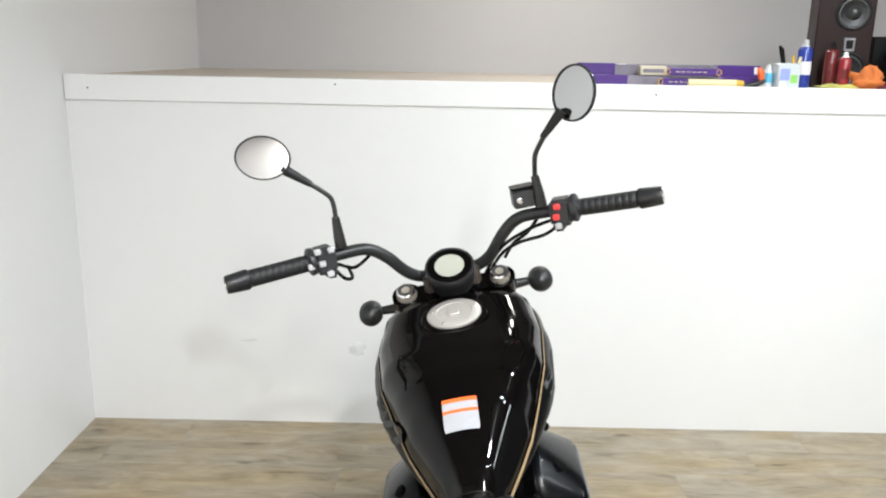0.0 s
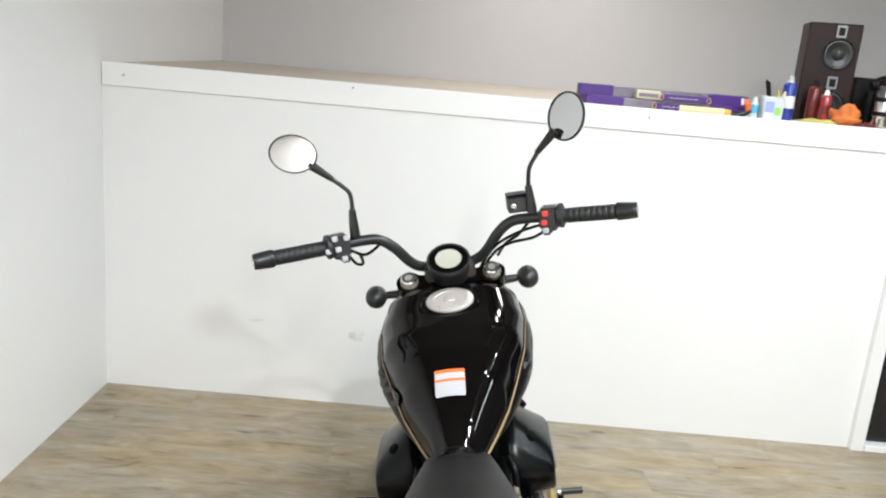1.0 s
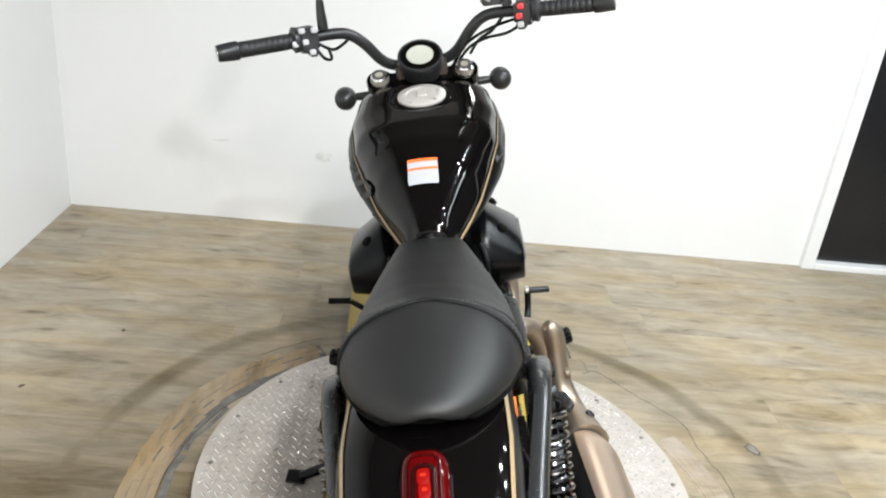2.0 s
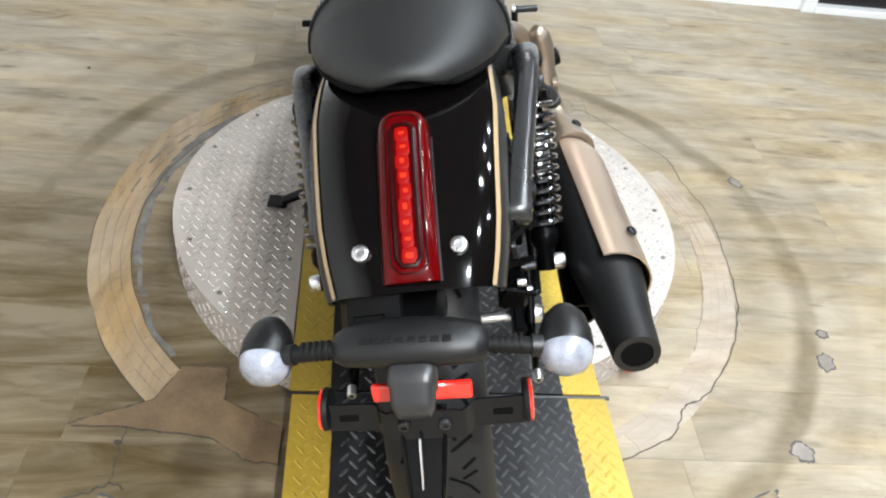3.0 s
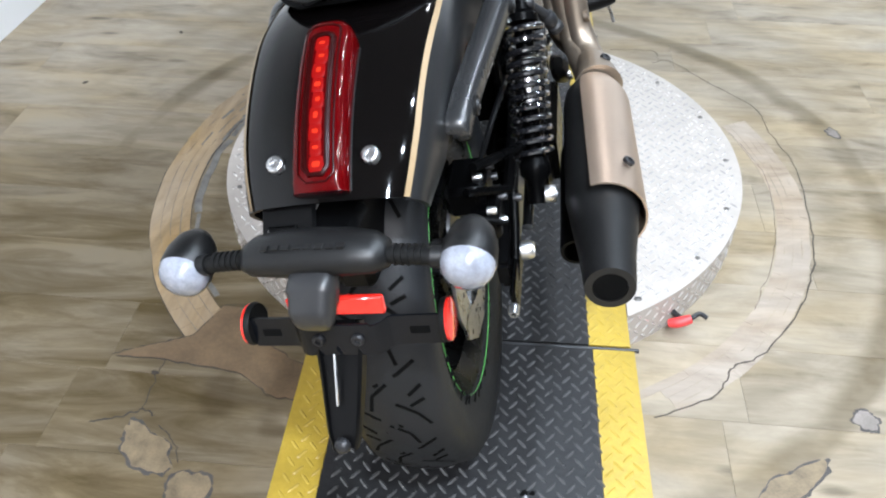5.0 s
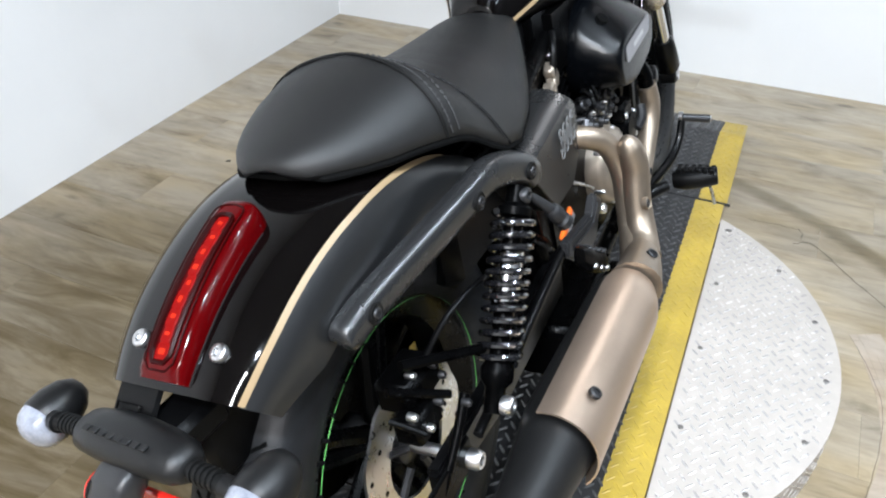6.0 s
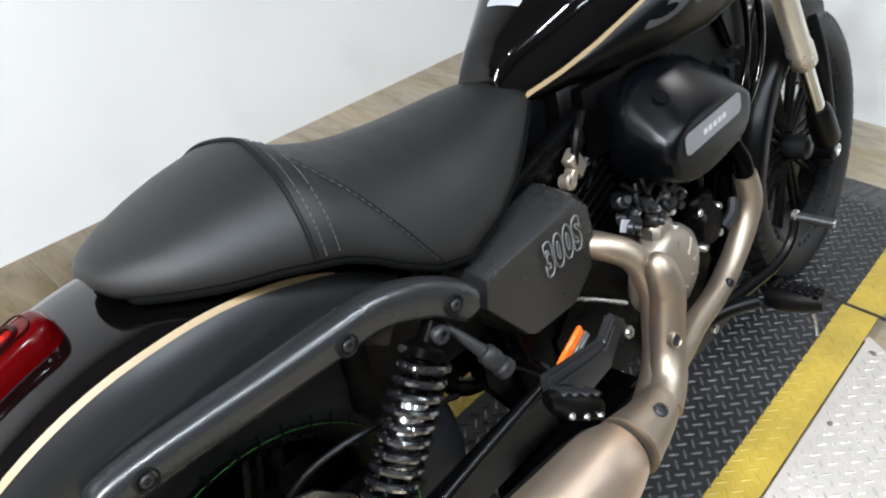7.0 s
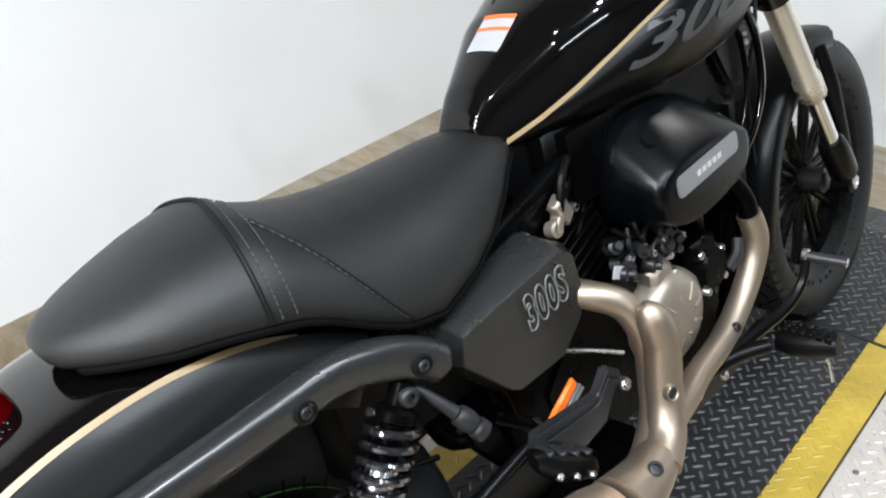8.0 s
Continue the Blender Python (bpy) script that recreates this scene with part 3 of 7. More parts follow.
for j in range(4):
    for i in range(170):
        t = 2 * math.pi * i / 170
        out, tan = Vector((math.cos(t), math.sin(t), 0)), Vector((-math.sin(t), math.cos(t), 0))
        a = (tan + (1 if (i + j) % 2 else -1) * Vector((0, 0, 1))).normalized()
        spots.append((out * (TR - 0.001) + Vector((0, 0, 0.014 + 0.0215 * j)), a, out.cross(a), out))
lug_mesh("tread_lug", skirt, LUG_ALU, spots, 0.0100, 0.0028, 0.0018)

HALF = (RW1 - RW0) / 2
MID = (RW1 + RW0) / 2 - TC[0]


def strip(name, parent, profile, x0, x1, material, label=""):
    """A plate bent along y: profile is a list of (y, z), 6 mm thick."""
    bm = bmesh.new()
    rings = [[(x0, y, z), (x1, y, z), (x1, y, z - 0.006), (x0, y, z - 0.006)] for y, z in profile]
    skin(bm, rings)
    return part(name, bm, material, parent, label, 20)


def runway(parent, profile, y0, y1, ox):
    """Black tread plate with two yellow painted edges."""
    ys, zs = [p[0] for p in profile], [p[1] for p in profile]
    def place(x, y):
        z = lerp(ys, zs, y)
        dz = lerp(ys, zs, y + 0.002) - lerp(ys, zs, y - 0.002)
        fwd = Vector((0, 0.004, dz)).normalized()
        return Vector((x, y, z)), fwd, Vector((1, 0, 0)).cross(fwd)
    for name, a, b, mt, lb in (("runway_plate", ox - HALF + TAPE, ox + HALF - TAPE, TREAD_BLACK, "black painted tread plate"),
                               ("yellow_edge", ox - HALF, ox - HALF + TAPE, TREAD_YELLOW, "yellow painted edge"),
                               ("yellow_edge", ox + HALF - TAPE, ox + HALF, TREAD_YELLOW, "yellow painted edge")):
        ob = strip(name, parent, profile, a + 0.0004, b - 0.0004, mt, lb)
        lug_mesh("tread_lug", ob, LUG_BLACK if mt is TREAD_BLACK else mt, lug_grid(ox - HALF, ox + HALF, y0, y1, 0.0305, lambda x, y: a + 0.011 < x < b - 0.011 + (0.012 if b < ox + HALF - 0.01 else 0), place), 0.0122, 0.0028, 0.0024 if mt is TREAD_BLACK else 0.0013)


yf, yr = -0.386 - TC[1], 0.812 - TC[1]
runway(table, [(yf + 0.004, TH + 0.006), (yr - 0.004, TH + 0.006)], yf + 0.006, yr - 0.006, MID)
# locking lever with a red grip on the skirt
bm = bmesh.new()
tube(bm, [(0.40, -0.437, 0.035), (0.418, -0.462, 0.036), (0.428, -0.476, 0.037)], 0.006, 8)
lever = part("lock_lever", bm, DARKM, table, "dark steel locking lever")
bm = bmesh.new()
tube(bm, [(0.395, -0.470, 0.028), (0.415, -0.472, 0.035), (0.437, -0.468, 0.042)], [0.008, 0.0105, 0.0105, 0.009], 10)
part("grip", bm, REDBTN, lever, "red plastic grip")
bm = bmesh.new()
tube(bm, [(0.437, -0.468, 0.042), (0.455, -0.455, 0.044), (0.47, -0.462, 0.04)], 0.005, 8)
part("rod", bm, DARKM, lever)

for sgn, base, lab in ((-1, -0.389, "rear"), (1, 0.815, "front")):
    ramp = thing("ramp", "black tread plate ramp with yellow edges hinged to the turntable", "ramp", pose(-0.002, base, 0), "ramps of the turntable")
    pr = [(0.004, TH + 0.006), (0.405, 0.106), (0.425, 0.104), (0.70, 0.007)]
    pr = [(sgn * d, z) for d, z in pr]
    pr.sort()
    runway(ramp, pr, pr[0][0] + 0.004, pr[-1][0] - 0.004, 0.0)
    bm = bmesh.new()
    tube(bm, [(-HALF - 0.008, 0.0, TH + 0.003), (HALF + 0.008, 0.0, TH + 0.003)], 0.0042, 8, 1)
    part("hinge_rod", bm, DARKM, ramp, "thin dark steel hinge rod")
    for x0 in (-HALF + 0.05, HALF - 0.05):
        bm = bmesh.new()
        box(bm, x0 - 0.01, x0 + 0.01, min(sgn * 0.35, sgn * 0.39), max(sgn * 0.35, sgn * 0.39), 0.0, 0.099, 0.002)
        part("foot", bm, DARKM, ramp)


# ---- marks in the floor round the turntable ----
def polar(r, deg):
    return TC[0] + r * math.cos(radians(deg)), TC[1] + r * math.sin(radians(deg))


def sector(bm, r0, r1, a0, a1, z0, z1, steps=4, jit=0.0):
    rings = []
    for i in range(steps + 1):
        a = a0 + (a1 - a0) * i / steps
        j = jit * noise.noise((a * 0.13, r0 * 9, 1.0))
        p, q = polar(r0 + j, a), polar(r1 + j, a)
        rings.append([(*p, z0), (*q, z0), (*q, z1), (*p, z1)])
    return skin(bm, rings)


FILLER = surface("old_filler", (0.112, 0.106, 0.098), 0.6, vary=0.7, scale=22)
ring_mat = PLY.copy()
ring_mat.name = "plywood_ring"
ring = thing("plywood_ring", "worn bare plywood ring let into the floor round the turntable", "floor patch", kind="structure")
rng = random.Random(4)
for k in range(4):
    a = 118 + rng.uniform(0, 6)
    while a < 228:
        w = rng.uniform(4, 10)
        b = min(a + w, 229)
        grow = 0.03 * math.exp(-((a - 140) / 18) ** 2)
        r0 = 0.705 + 0.022 * k + grow
        bm = bmesh.new()
        sector(bm, r0, r0 + 0.0208 + 0.004 * (k == 3), a, b - 0.07, -0.002, 0.0012 + rng.uniform(0, 0.0004), 3, 0.004)
        part("ply_strip", bm, ring_mat, ring, smooth=0)
        a = b
bm = bmesh.new()
sector(bm, 0.7045, 0.796, 118, 229, -0.002, 0.0006, 40, 0.004)
part("bed", bm, FILLER, ring, smooth=0)
bm = bmesh.new()
for r0, w in ((0.703, 0.0022), (0.7955, 0.003)):
    sector(bm, r0, r0 + w, 118, 229, -0.002, 0.0009, 40, 0.006)
part("joint", bm, GROUT, ring, smooth=0)
bm = bmesh.new()
for ra, rb, aa, ab in ((0.686, 0.700, 150, 167), (0.681, 0.699, 168.5, 194), (0.684, 0.694, 194.5, 203), (0.688, 0.700, 205, 219)):
    sector(bm, ra, rb, aa, ab, -0.002, 0.0007, 24, 0.012)
part("filler", bm, FILLER, ring, smooth=0)


scrape = thing("scraped_ring", "pale scraped ring worn into the vinyl beside the turntable", "floor patch", kind="structure")
for k in range(4):
    a = -64 + rng.uniform(0, 5)
    while a < 24:
        w = rng.uniform(9, 22)
        b = min(a + w, 25)
        r0 = 0.703 + 0.0185 * k
        bm = bmesh.new()
        sector(bm, r0, r0 + 0.0178, a, b - 0.05, -0.002, 0.0005 + rng.uniform(0, 0.0003), 4, 0.006)
        part("worn_strip", bm, SCRAPED, scrape, smooth=0)
        a = b


def crack(name, pts, w, seed, step=0.012, amp=0.006):
    path = smooth_path([(x, y, 0) for x, y in pts], 8)
    bm = bmesh.new()
    prev = None
    for i, p in enumerate(path):
        d = (path[min(i + 1, len(path) - 1)] - path[max(i - 1, 0)]).normalized()
        s = Vector((-d.y, d.x, 0))
        off = amp * noise.noise((i * 0.55, seed, 0)) + 0.5 * amp * noise.noise((i * 1.7, seed, 3))
        ww = w * (0.6 + 0.9 * abs(noise.noise((i * 0.7, seed, 9))))
        a, b = p + s * (off + ww), p + s * (off - ww)
        va = [bm.verts.new((a.x, a.y, 0.0008)), bm.verts.new((b.x, b.y, 0.0008))]
        if prev:
            bm.faces.new((prev[0], prev[1], va[1], va[0]))
        prev = va
    ob = part(name, bm, GROUT, None, smooth=0)
    return tagged(ob, "dark ragged crack in the vinyl floor beside the turntable", "crack", "cracks in the floor", kind="structure")


crack("floor_crack", [polar(r, a) for r, a in ((0.80, 52), (0.845, 50), (0.83, 40), (0.846, 28), (0.81, 20), (0.80, 8), (0.78, -8))], 0.0016, 1)
crack("floor_crack", [polar(r, a) for r, a in ((0.78, -8), (0.782, -18), (0.78, -30), (0.772, -42), (0.752, -47), (0.778, -53), (0.765, -63))], 0.0022, 2)
crack("floor_crack", [polar(r, a) for r, a in ((0.705, 22), (0.712, 8), (0.70, -6), (0.698, -20), (0.705, -34))], 0.0007, 21)
crack("floor_crack", [polar(0.84, a) for a in (116, 124, 132)], 0.0016, 3)
crack("floor_crack", [(-0.71, -0.388), (-0.672, -0.370), (-0.624, -0.351), (-0.566, -0.327)], 0.0018, 4)
crack("floor_crack", [(-0.61, -0.394), (-0.54, -0.404), (-0.443, -0.418), (-0.375, -0.467)], 0.0012, 14)
crack("floor_crack", [(-0.527, -0.240), (-0.436, -0.244), (-0.431, -0.326), (-0.32, -0.392)], 0.0011, 15)
crack("floor_crack", [(-0.598, -0.386), (-0.604, -0.43), (-0.601, -0.515)], 0.0014, 6)
crack("floor_crack", [(-0.69, -0.548), (-0.645, -0.535), (-0.60, -0.515), (-0.575, -0.525)], 0.0026, 7)
crack("floor_crack", [(-0.56, -0.545), (-0.52, -0.58), (-0.50, -0.62)], 0.0014, 9)
crack("floor_crack", [(0.36, 0.93), (0.49, 0.93), (0.50, 0.88)], 0.0012, 8)


def patch(label, x, y, rx, ry, turn, seed, material, z=0.0011, rim=True):
    t = thing("floor_patch", label, "floor patch", group="patches in the floor", kind="structure")
    if rim:
        bm = bmesh.new()
        blob(bm, x, y, rx + 0.0042, ry + 0.0042, turn, -0.002, 0.0006, seed)
        part("rim", bm, RIMD, t, smooth=0)
    bm = bmesh.new()
    blob(bm, x, y, rx, ry, turn, -0.002, z, seed)
    part("face", bm, material, t, smooth=0)


def torn(outline, grow, z0, z1, seed):
    """A flat patch with a ragged edge along a rough outline."""
    bm = bmesh.new()
    cx_, cy_2 = sum(p[0] for p in outline) / len(outline), sum(p[1] for p in outline) / len(outline)
    ring_ = []
    for (xa, ya), (xb, yb) in zip(outline, outline[1:] + outline[:1]):
        n = max(2, int(math.hypot(xb - xa, yb - ya) / 0.012))
        for k in range(n):
            x, y = xa + (xb - xa) * k / n, ya + (yb - ya) * k / n
            x += 0.004 * noise.noise((x * 60, y * 60, seed)) + grow * (1 if x > cx_ else -1)
            y += 0.004 * noise.noise((x * 60, y * 60, seed + 5)) + grow * (1 if y > cy_2 else -1)
            ring_.append((x, y))
    lo, hi = [bm.verts.new((x, y, z0)) for x, y in ring_], [bm.verts.new((x, y, z1)) for x, y in ring_]
    for k in range(len(ring_)):
        q = (k + 1) % len(ring_)
        bm.faces.new((lo[k], lo[q], hi[q], hi[k]))
    for tri_ in mathutils.geometry.tessellate_polygon([[v.co for v in hi]]):
        bm.faces.new([hi[k] for k in tri_])
    return bm


TEAR = [(-0.565, -0.330), (-0.623, -0.354), (-0.668, -0.372), (-0.700, -0.390), (-0.603, -0.392), (-0.540, -0.402), (-0.443, -0.416), (-0.370, -0.466), (-0.319, -0.471), (-0.316, -0.395), (-0.434, -0.327), (-0.438, -0.247), (-0.527, -0.243)]
tear = thing("torn_patch", "bare brown plywood where the vinyl planks have torn away", "floor patch", kind="structure")
part("rim", torn(TEAR, 0.0022, -0.002, 0.0014, 3), GROUT, tear, smooth=0)
part("face", torn(TEAR, 0.0, -0.002, 0.0024, 3), TORN, tear, smooth=0)
for r, a, rx, ry, sd in ((0.985, -25, 0.016, 0.028, 4), (0.981, -19.5, 0.011, 0.011, 5), (0.984, -42, 0.022, 0.022, 6), (0.972, 17, 0.014, 0.024, 9)):
    x, y = polar(r, a)
    patch("grey chipped spot in the vinyl floor", x, y, rx, ry, radians(a), sd, SCUFF)
x, y = polar(0.981, -55)
patch("pale bare patch in the scuffed floor", x, y, 0.022, 0.075, radians(-55), 7, PALE)
for x, y, a, rx, ry, sd in ((-0.466, -0.668, -117, 0.036, 0.036, 8), (-0.573, -0.590, -128, 0.032, 0.066, 12)):
    patch("pale bare patch in the scuffed floor", x, y, rx, ry, radians(a), sd, PALE)


# ---- motorcycle (y forward, z up along the leaning frame, x to its right side) ----
bike = thing("motorcycle", "black cruiser motorcycle with gold lines leaning on its side stand", "motorcycle", BIKE)
WR, WF = (-0.007, -0.043, 0.303), (0.0, 1.340, 0.287)


def wheel(name, c, R, W, rim_r, disc_side, spokes, fat=1.0):
    """A tyre with shaped tread and grooves, a black cast rim, hub, spokes and a brake disc."""
    bm = bmesh.new()
    cx, cy, cz = c
    lathe(bm, c, (1, 0, 0), [(-W * 0.33, rim_r), (-W * 0.36, rim_r + 0.012), (-W * 0.30, rim_r + 0.004), (-W * 0.22, rim_r - 0.012), (W * 0.22, rim_r - 0.012),
                             (W * 0.30, rim_r + 0.004), (W * 0.36, rim_r + 0.012), (W * 0.33, rim_r), (W * 0.18, rim_r - 0.024), (-W * 0.18, rim_r - 0.024), (-W * 0.33, rim_r)], 56, cap=False)
    rim = part(name, bm, RIMB, bike, "black cast wheel")
    bm = bmesh.new()
    H = R - rim_r
    prof = [(-W * 0.34, rim_r + 0.006), (-W * 0.44, rim_r + H * 0.25), (-W * 0.5, rim_r + H * 0.52), (-W * 0.487, rim_r + H * 0.77), (-W * 0.41, rim_r + H * 0.90), (-W * 0.26, R - H * 0.045), (-W * 0.10, R - 0.001), (0, R)]
    prof += [(-a, r) for a, r in prof[-2::-1]]
    lathe(bm, c, (1, 0, 0), prof, 72, cap=False)
    tyre = part("tyre", bm, RUBBER, rim, "treaded black rubber tyre")
    # tread grooves: flat black strips on the curve of the tyre, their shade painted in
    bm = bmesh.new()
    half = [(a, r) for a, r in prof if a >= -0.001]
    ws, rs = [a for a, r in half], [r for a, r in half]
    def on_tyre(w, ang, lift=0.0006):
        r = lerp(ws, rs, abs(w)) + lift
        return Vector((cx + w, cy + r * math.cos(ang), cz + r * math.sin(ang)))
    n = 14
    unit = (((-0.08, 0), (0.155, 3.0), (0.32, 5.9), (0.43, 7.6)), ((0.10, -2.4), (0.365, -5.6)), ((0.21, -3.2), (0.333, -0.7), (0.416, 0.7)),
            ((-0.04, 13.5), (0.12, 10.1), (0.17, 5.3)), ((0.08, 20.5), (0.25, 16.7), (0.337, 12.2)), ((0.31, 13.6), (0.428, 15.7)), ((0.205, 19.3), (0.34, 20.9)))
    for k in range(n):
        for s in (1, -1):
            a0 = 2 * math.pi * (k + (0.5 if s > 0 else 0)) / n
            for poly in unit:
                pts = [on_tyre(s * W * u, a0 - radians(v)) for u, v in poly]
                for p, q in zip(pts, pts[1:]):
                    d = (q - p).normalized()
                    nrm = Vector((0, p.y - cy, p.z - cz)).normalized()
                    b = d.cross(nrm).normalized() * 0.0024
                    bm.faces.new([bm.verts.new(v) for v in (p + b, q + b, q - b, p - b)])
    tagged(part("tread_groove", bm, DEEP_BLACK, tyre, smooth=0, recalc=False), kind="stuff")
    bm = bmesh.new()
    lathe(bm, c, (1, 0, 0), [(-0.055, 0.018), (-0.05, 0.027), (0.05, 0.027), (0.055, 0.018)], 24)
    part("hub", bm, DARKM, rim)
    for k in range(spokes):
        a = 2 * math.pi * k / spokes
        d = Vector((0, math.cos(a), math.sin(a)))
        t = Vector((0, -math.sin(a), math.cos(a)))
        bm = bmesh.new()
        o = Vector(c)
        tube(bm, [o + d * 0.03 + t * 0.008, o + d * (rim_r - 0.015) + t * 0.016], [0.008 * fat, 0.0065 * fat], 8, 1)
        tube(bm, [o + d * 0.03 - t * 0.008, o + d * (rim_r - 0.015) - t * 0.016], [0.008 * fat, 0.0065 * fat], 8, 1)
        part("spoke", bm, RIMB, rim)
    bm = bmesh.new()
    x = disc_side
    n = 48
    ro, ri = 0.125, 0.07
    rings = []
    for k in range(n):
        a = 2 * math.pi * k / n
        w = ro + 0.0025 * math.cos(a * 12)
        d = Vector((0, math.cos(a), math.sin(a)))
        o = Vector((cx + x, cy, cz))
        rings.append([o + d * ri - Vector((0.0022, 0, 0)), o + d * w - Vector((0.0022, 0, 0)), o + d * w + Vector((0.0022, 0, 0)), o + d * ri + Vector((0.0022, 0, 0))])
    skin(bm, rings, closed=True)
    disc = part("brake_disc", bm, STEEL, rim, "drilled steel brake disc")
    # black discs on both faces paint in the dark of the drilled holes
    bm = bmesh.new()
    for k in range(18):
        a = 2 * math.pi * k / 18
        r = 0.085 + 0.014 * (k % 3)
        for sx in (1, -1):
            lathe(bm, (cx + x + sx * 0.0023, cy + r * math.cos(a), cz + r * math.sin(a)), (sx, 0, 0), [(0, 0.004), (0.0003, 0.004)], 8)
    tagged(part("vent_hole", bm, DEEP_BLACK, disc, smooth=0), kind="stuff")
    for k in range(5):
        a = 2 * math.pi * k / 5
        d = Vector((0, math.cos(a), math.sin(a)))
        bm = bmesh.new()
        tube(bm, [Vector((cx + x, cy, cz)) + d * 0.03, Vector((cx + x, cy, cz)) + d * 0.074], 0.006, 6, 1)
        part("disc_arm", bm, DARKM, disc)
    return rim, tyre, prof


rear, rtyre, rprof = wheel("rear_wheel", WR, 0.303, 0.132, 0.197, 0.061, 5, 1.7)
bm = bmesh.new()
rw, rr_ = [a for a, r in rprof if a >= -0.001], [r for a, r in rprof if a >= -0.001]
ringpts = []
for k in range(72):
    a = 2 * math.pi * k / 72
    ring_ = []
    for w in (0.0530, 0.0546):
        r = lerp(rw, rr_, w) + 0.0008
        ring_.append(Vector((WR[0] + w, WR[1] + r * math.cos(a), WR[2] + r * math.sin(a))))
    ringpts.append(ring_)
vs = [[bm.verts.new(p) for p in q] for q in ringpts]
for i in range(72):
    a, b = vs[i], vs[(i + 1) % 72]
    bm.faces.new((a[0], a[1], b[1], b[0]))
part("paint_line", bm, GREEN, rtyre, "thin green line round the tread", smooth=0)
fwheel, ftyre, fprof = wheel("front_wheel", WF, 0.288, 0.116, 0.205, -0.065, 10)
bm = bmesh.new()
for s in (1, -1):
    for k in range(64):
        a = 2 * math.pi * (k + 0.25 * s) / 64
        m = Matrix.Translation((s * 0.0505, WF[1], WF[2])) @ Matrix.Rotation(a, 4, "X") @ Matrix.Translation((0, 0, 0.2755)) @ Matrix.Rotation(radians(s * 58), 4, "Y")
        box(bm, -0.0085, 0.0085, -0.0085, 0.0085, -0.001, 0.0022, 0.0, m)
tagged(part("tread_block", bm, GREY_RUB, ftyre, "rubber blocks along the shoulders of the tyre", smooth=0), kind="stuff")

# swingarm, axle
for s in (1, -1):
    bm = bmesh.new()
    prism(bm, [(-0.105, 0.334), (-0.105, 0.288), (0.08, 0.268), (0.36, 0.286), (0.37, 0.366), (0.25, 0.356), (0.10, 0.338)], 0, s * 0.104, s * 0.127, 0.006)
    arm = part("swingarm", bm, SATIN, bike, "black steel swingarm")
    bolt(arm, (s * 0.14, WR[1], WR[2]), (s, 0, 0), 0.014, 0.012)
bm = bmesh.new()
tube(bm, [(-0.14, WR[1], WR[2]), (0.14, WR[1], WR[2])], 0.009, 10, 1)
part("axle", bm, STEEL, bike)
bm = bmesh.new()
tube(bm, [(0.152, 0.335, 0.405), (0.152, 0.22, 0.388), (0.150, 0.09, 0.362), (0.146, -0.03, 0.335)], [0.0075, 0.008, 0.008, 0.0075], 12, 6)
part("brake_rod", bm, SATIN, bike, "satin black brake rod")
# rear brake caliper and its hose
bm = bmesh.new()
box(bm, 0.055, 0.11, -0.10, -0.02, 0.415, 0.462, 0.008)
box(bm, 0.085, 0.125, -0.12, -0.06, 0.39, 0.43, 0.006)
cal = part("brake_caliper", bm, BLACKM, bike, "black brake caliper with bright bolts")
for q in ((0.112, -0.043, 0.457), (0.127, -0.10, 0.41), (0.112, -0.03, 0.43), (0.100, -0.075, 0.464), (0.127, -0.07, 0.425), (0.118, -0.115, 0.438), (0.140, -0.03, 0.39)):
    bolt(cal, q, (1, 0, 0), 0.0055, 0.006, STEEL if q[1] < -0.09 or q[2] > 0.46 else DARKM)
bm = bmesh.new()
tube(bm, [(0.10, -0.04, 0.46), (0.12, 0.0, 0.50), (0.13, 0.08, 0.50), (0.12, 0.2, 0.45)], 0.004, 8)
part("brake_hose", bm, PLASTIC, bike)
for a, b, r, mt in (((0.09, -0.115, 0.47), (0.135, -0.055, 0.425), 0.006, BLACKM), ((0.095, -0.13, 0.44), (0.135, -0.12, 0.42), 0.004, BLACKM), ((0.10, -0.09, 0.49), (0.15, 0.02, 0.44), 0.007, BLACKM)):
    bm = bmesh.new()
    tube(bm, [a, b], r, 8, 1)
    part("caliper_pin", bm, mt, cal)
for s in (1, -1):
    bm = bmesh.new()
    box(bm, s * 0.126, s * 0.134, -0.16, -0.03, 0.285, 0.335, 0.004)
    tube(bm, [(s * 0.13, -0.13, 0.31), (s * 0.13, -0.175, 0.31)], 0.0045, 8, 1)
    adj = part("chain_adjuster", bm, BLACKM, bike)
    bolt(adj, (s * 0.13, -0.170, 0.31), (0, -1, 0), 0.007, 0.008)

# ---- rear fender ----
FC, FR = (-0.05, 0.31), 0.4040


def fender_ring(a, k=1.0):
    """Half a section across the fender at an angle behind the vertical: (x, radius) from the crown to the skirt."""
    g = lerp([-0.62, 0.10, 0.30, 0.50, 0.60, 0.69, 0.74], [0.106, 0.104, 0.0985, 0.0935, 0.0885, 0.082, 0.078], a)
    return [(0, FR), (g * 0.34, FR - 0.0008), (g * 0.68, FR - 0.004), (g * 0.885, FR - 0.0085), (g, FR - 0.016), (g + 0.008, FR - 0.028), (g + 0.0125, FR - 0.045), (g + 0.0135, FR - 0.068), (g + 0.0125, FR - 0.092)]


def fender_point(x, r, a):
    return Vector((x - 0.0072, FC[0] - r * math.sin(a), FC[1] + r * math.cos(a)))


angles = list(np.linspace(-0.62, 0.692, 30))
bm = bmesh.new()
rows_ = []
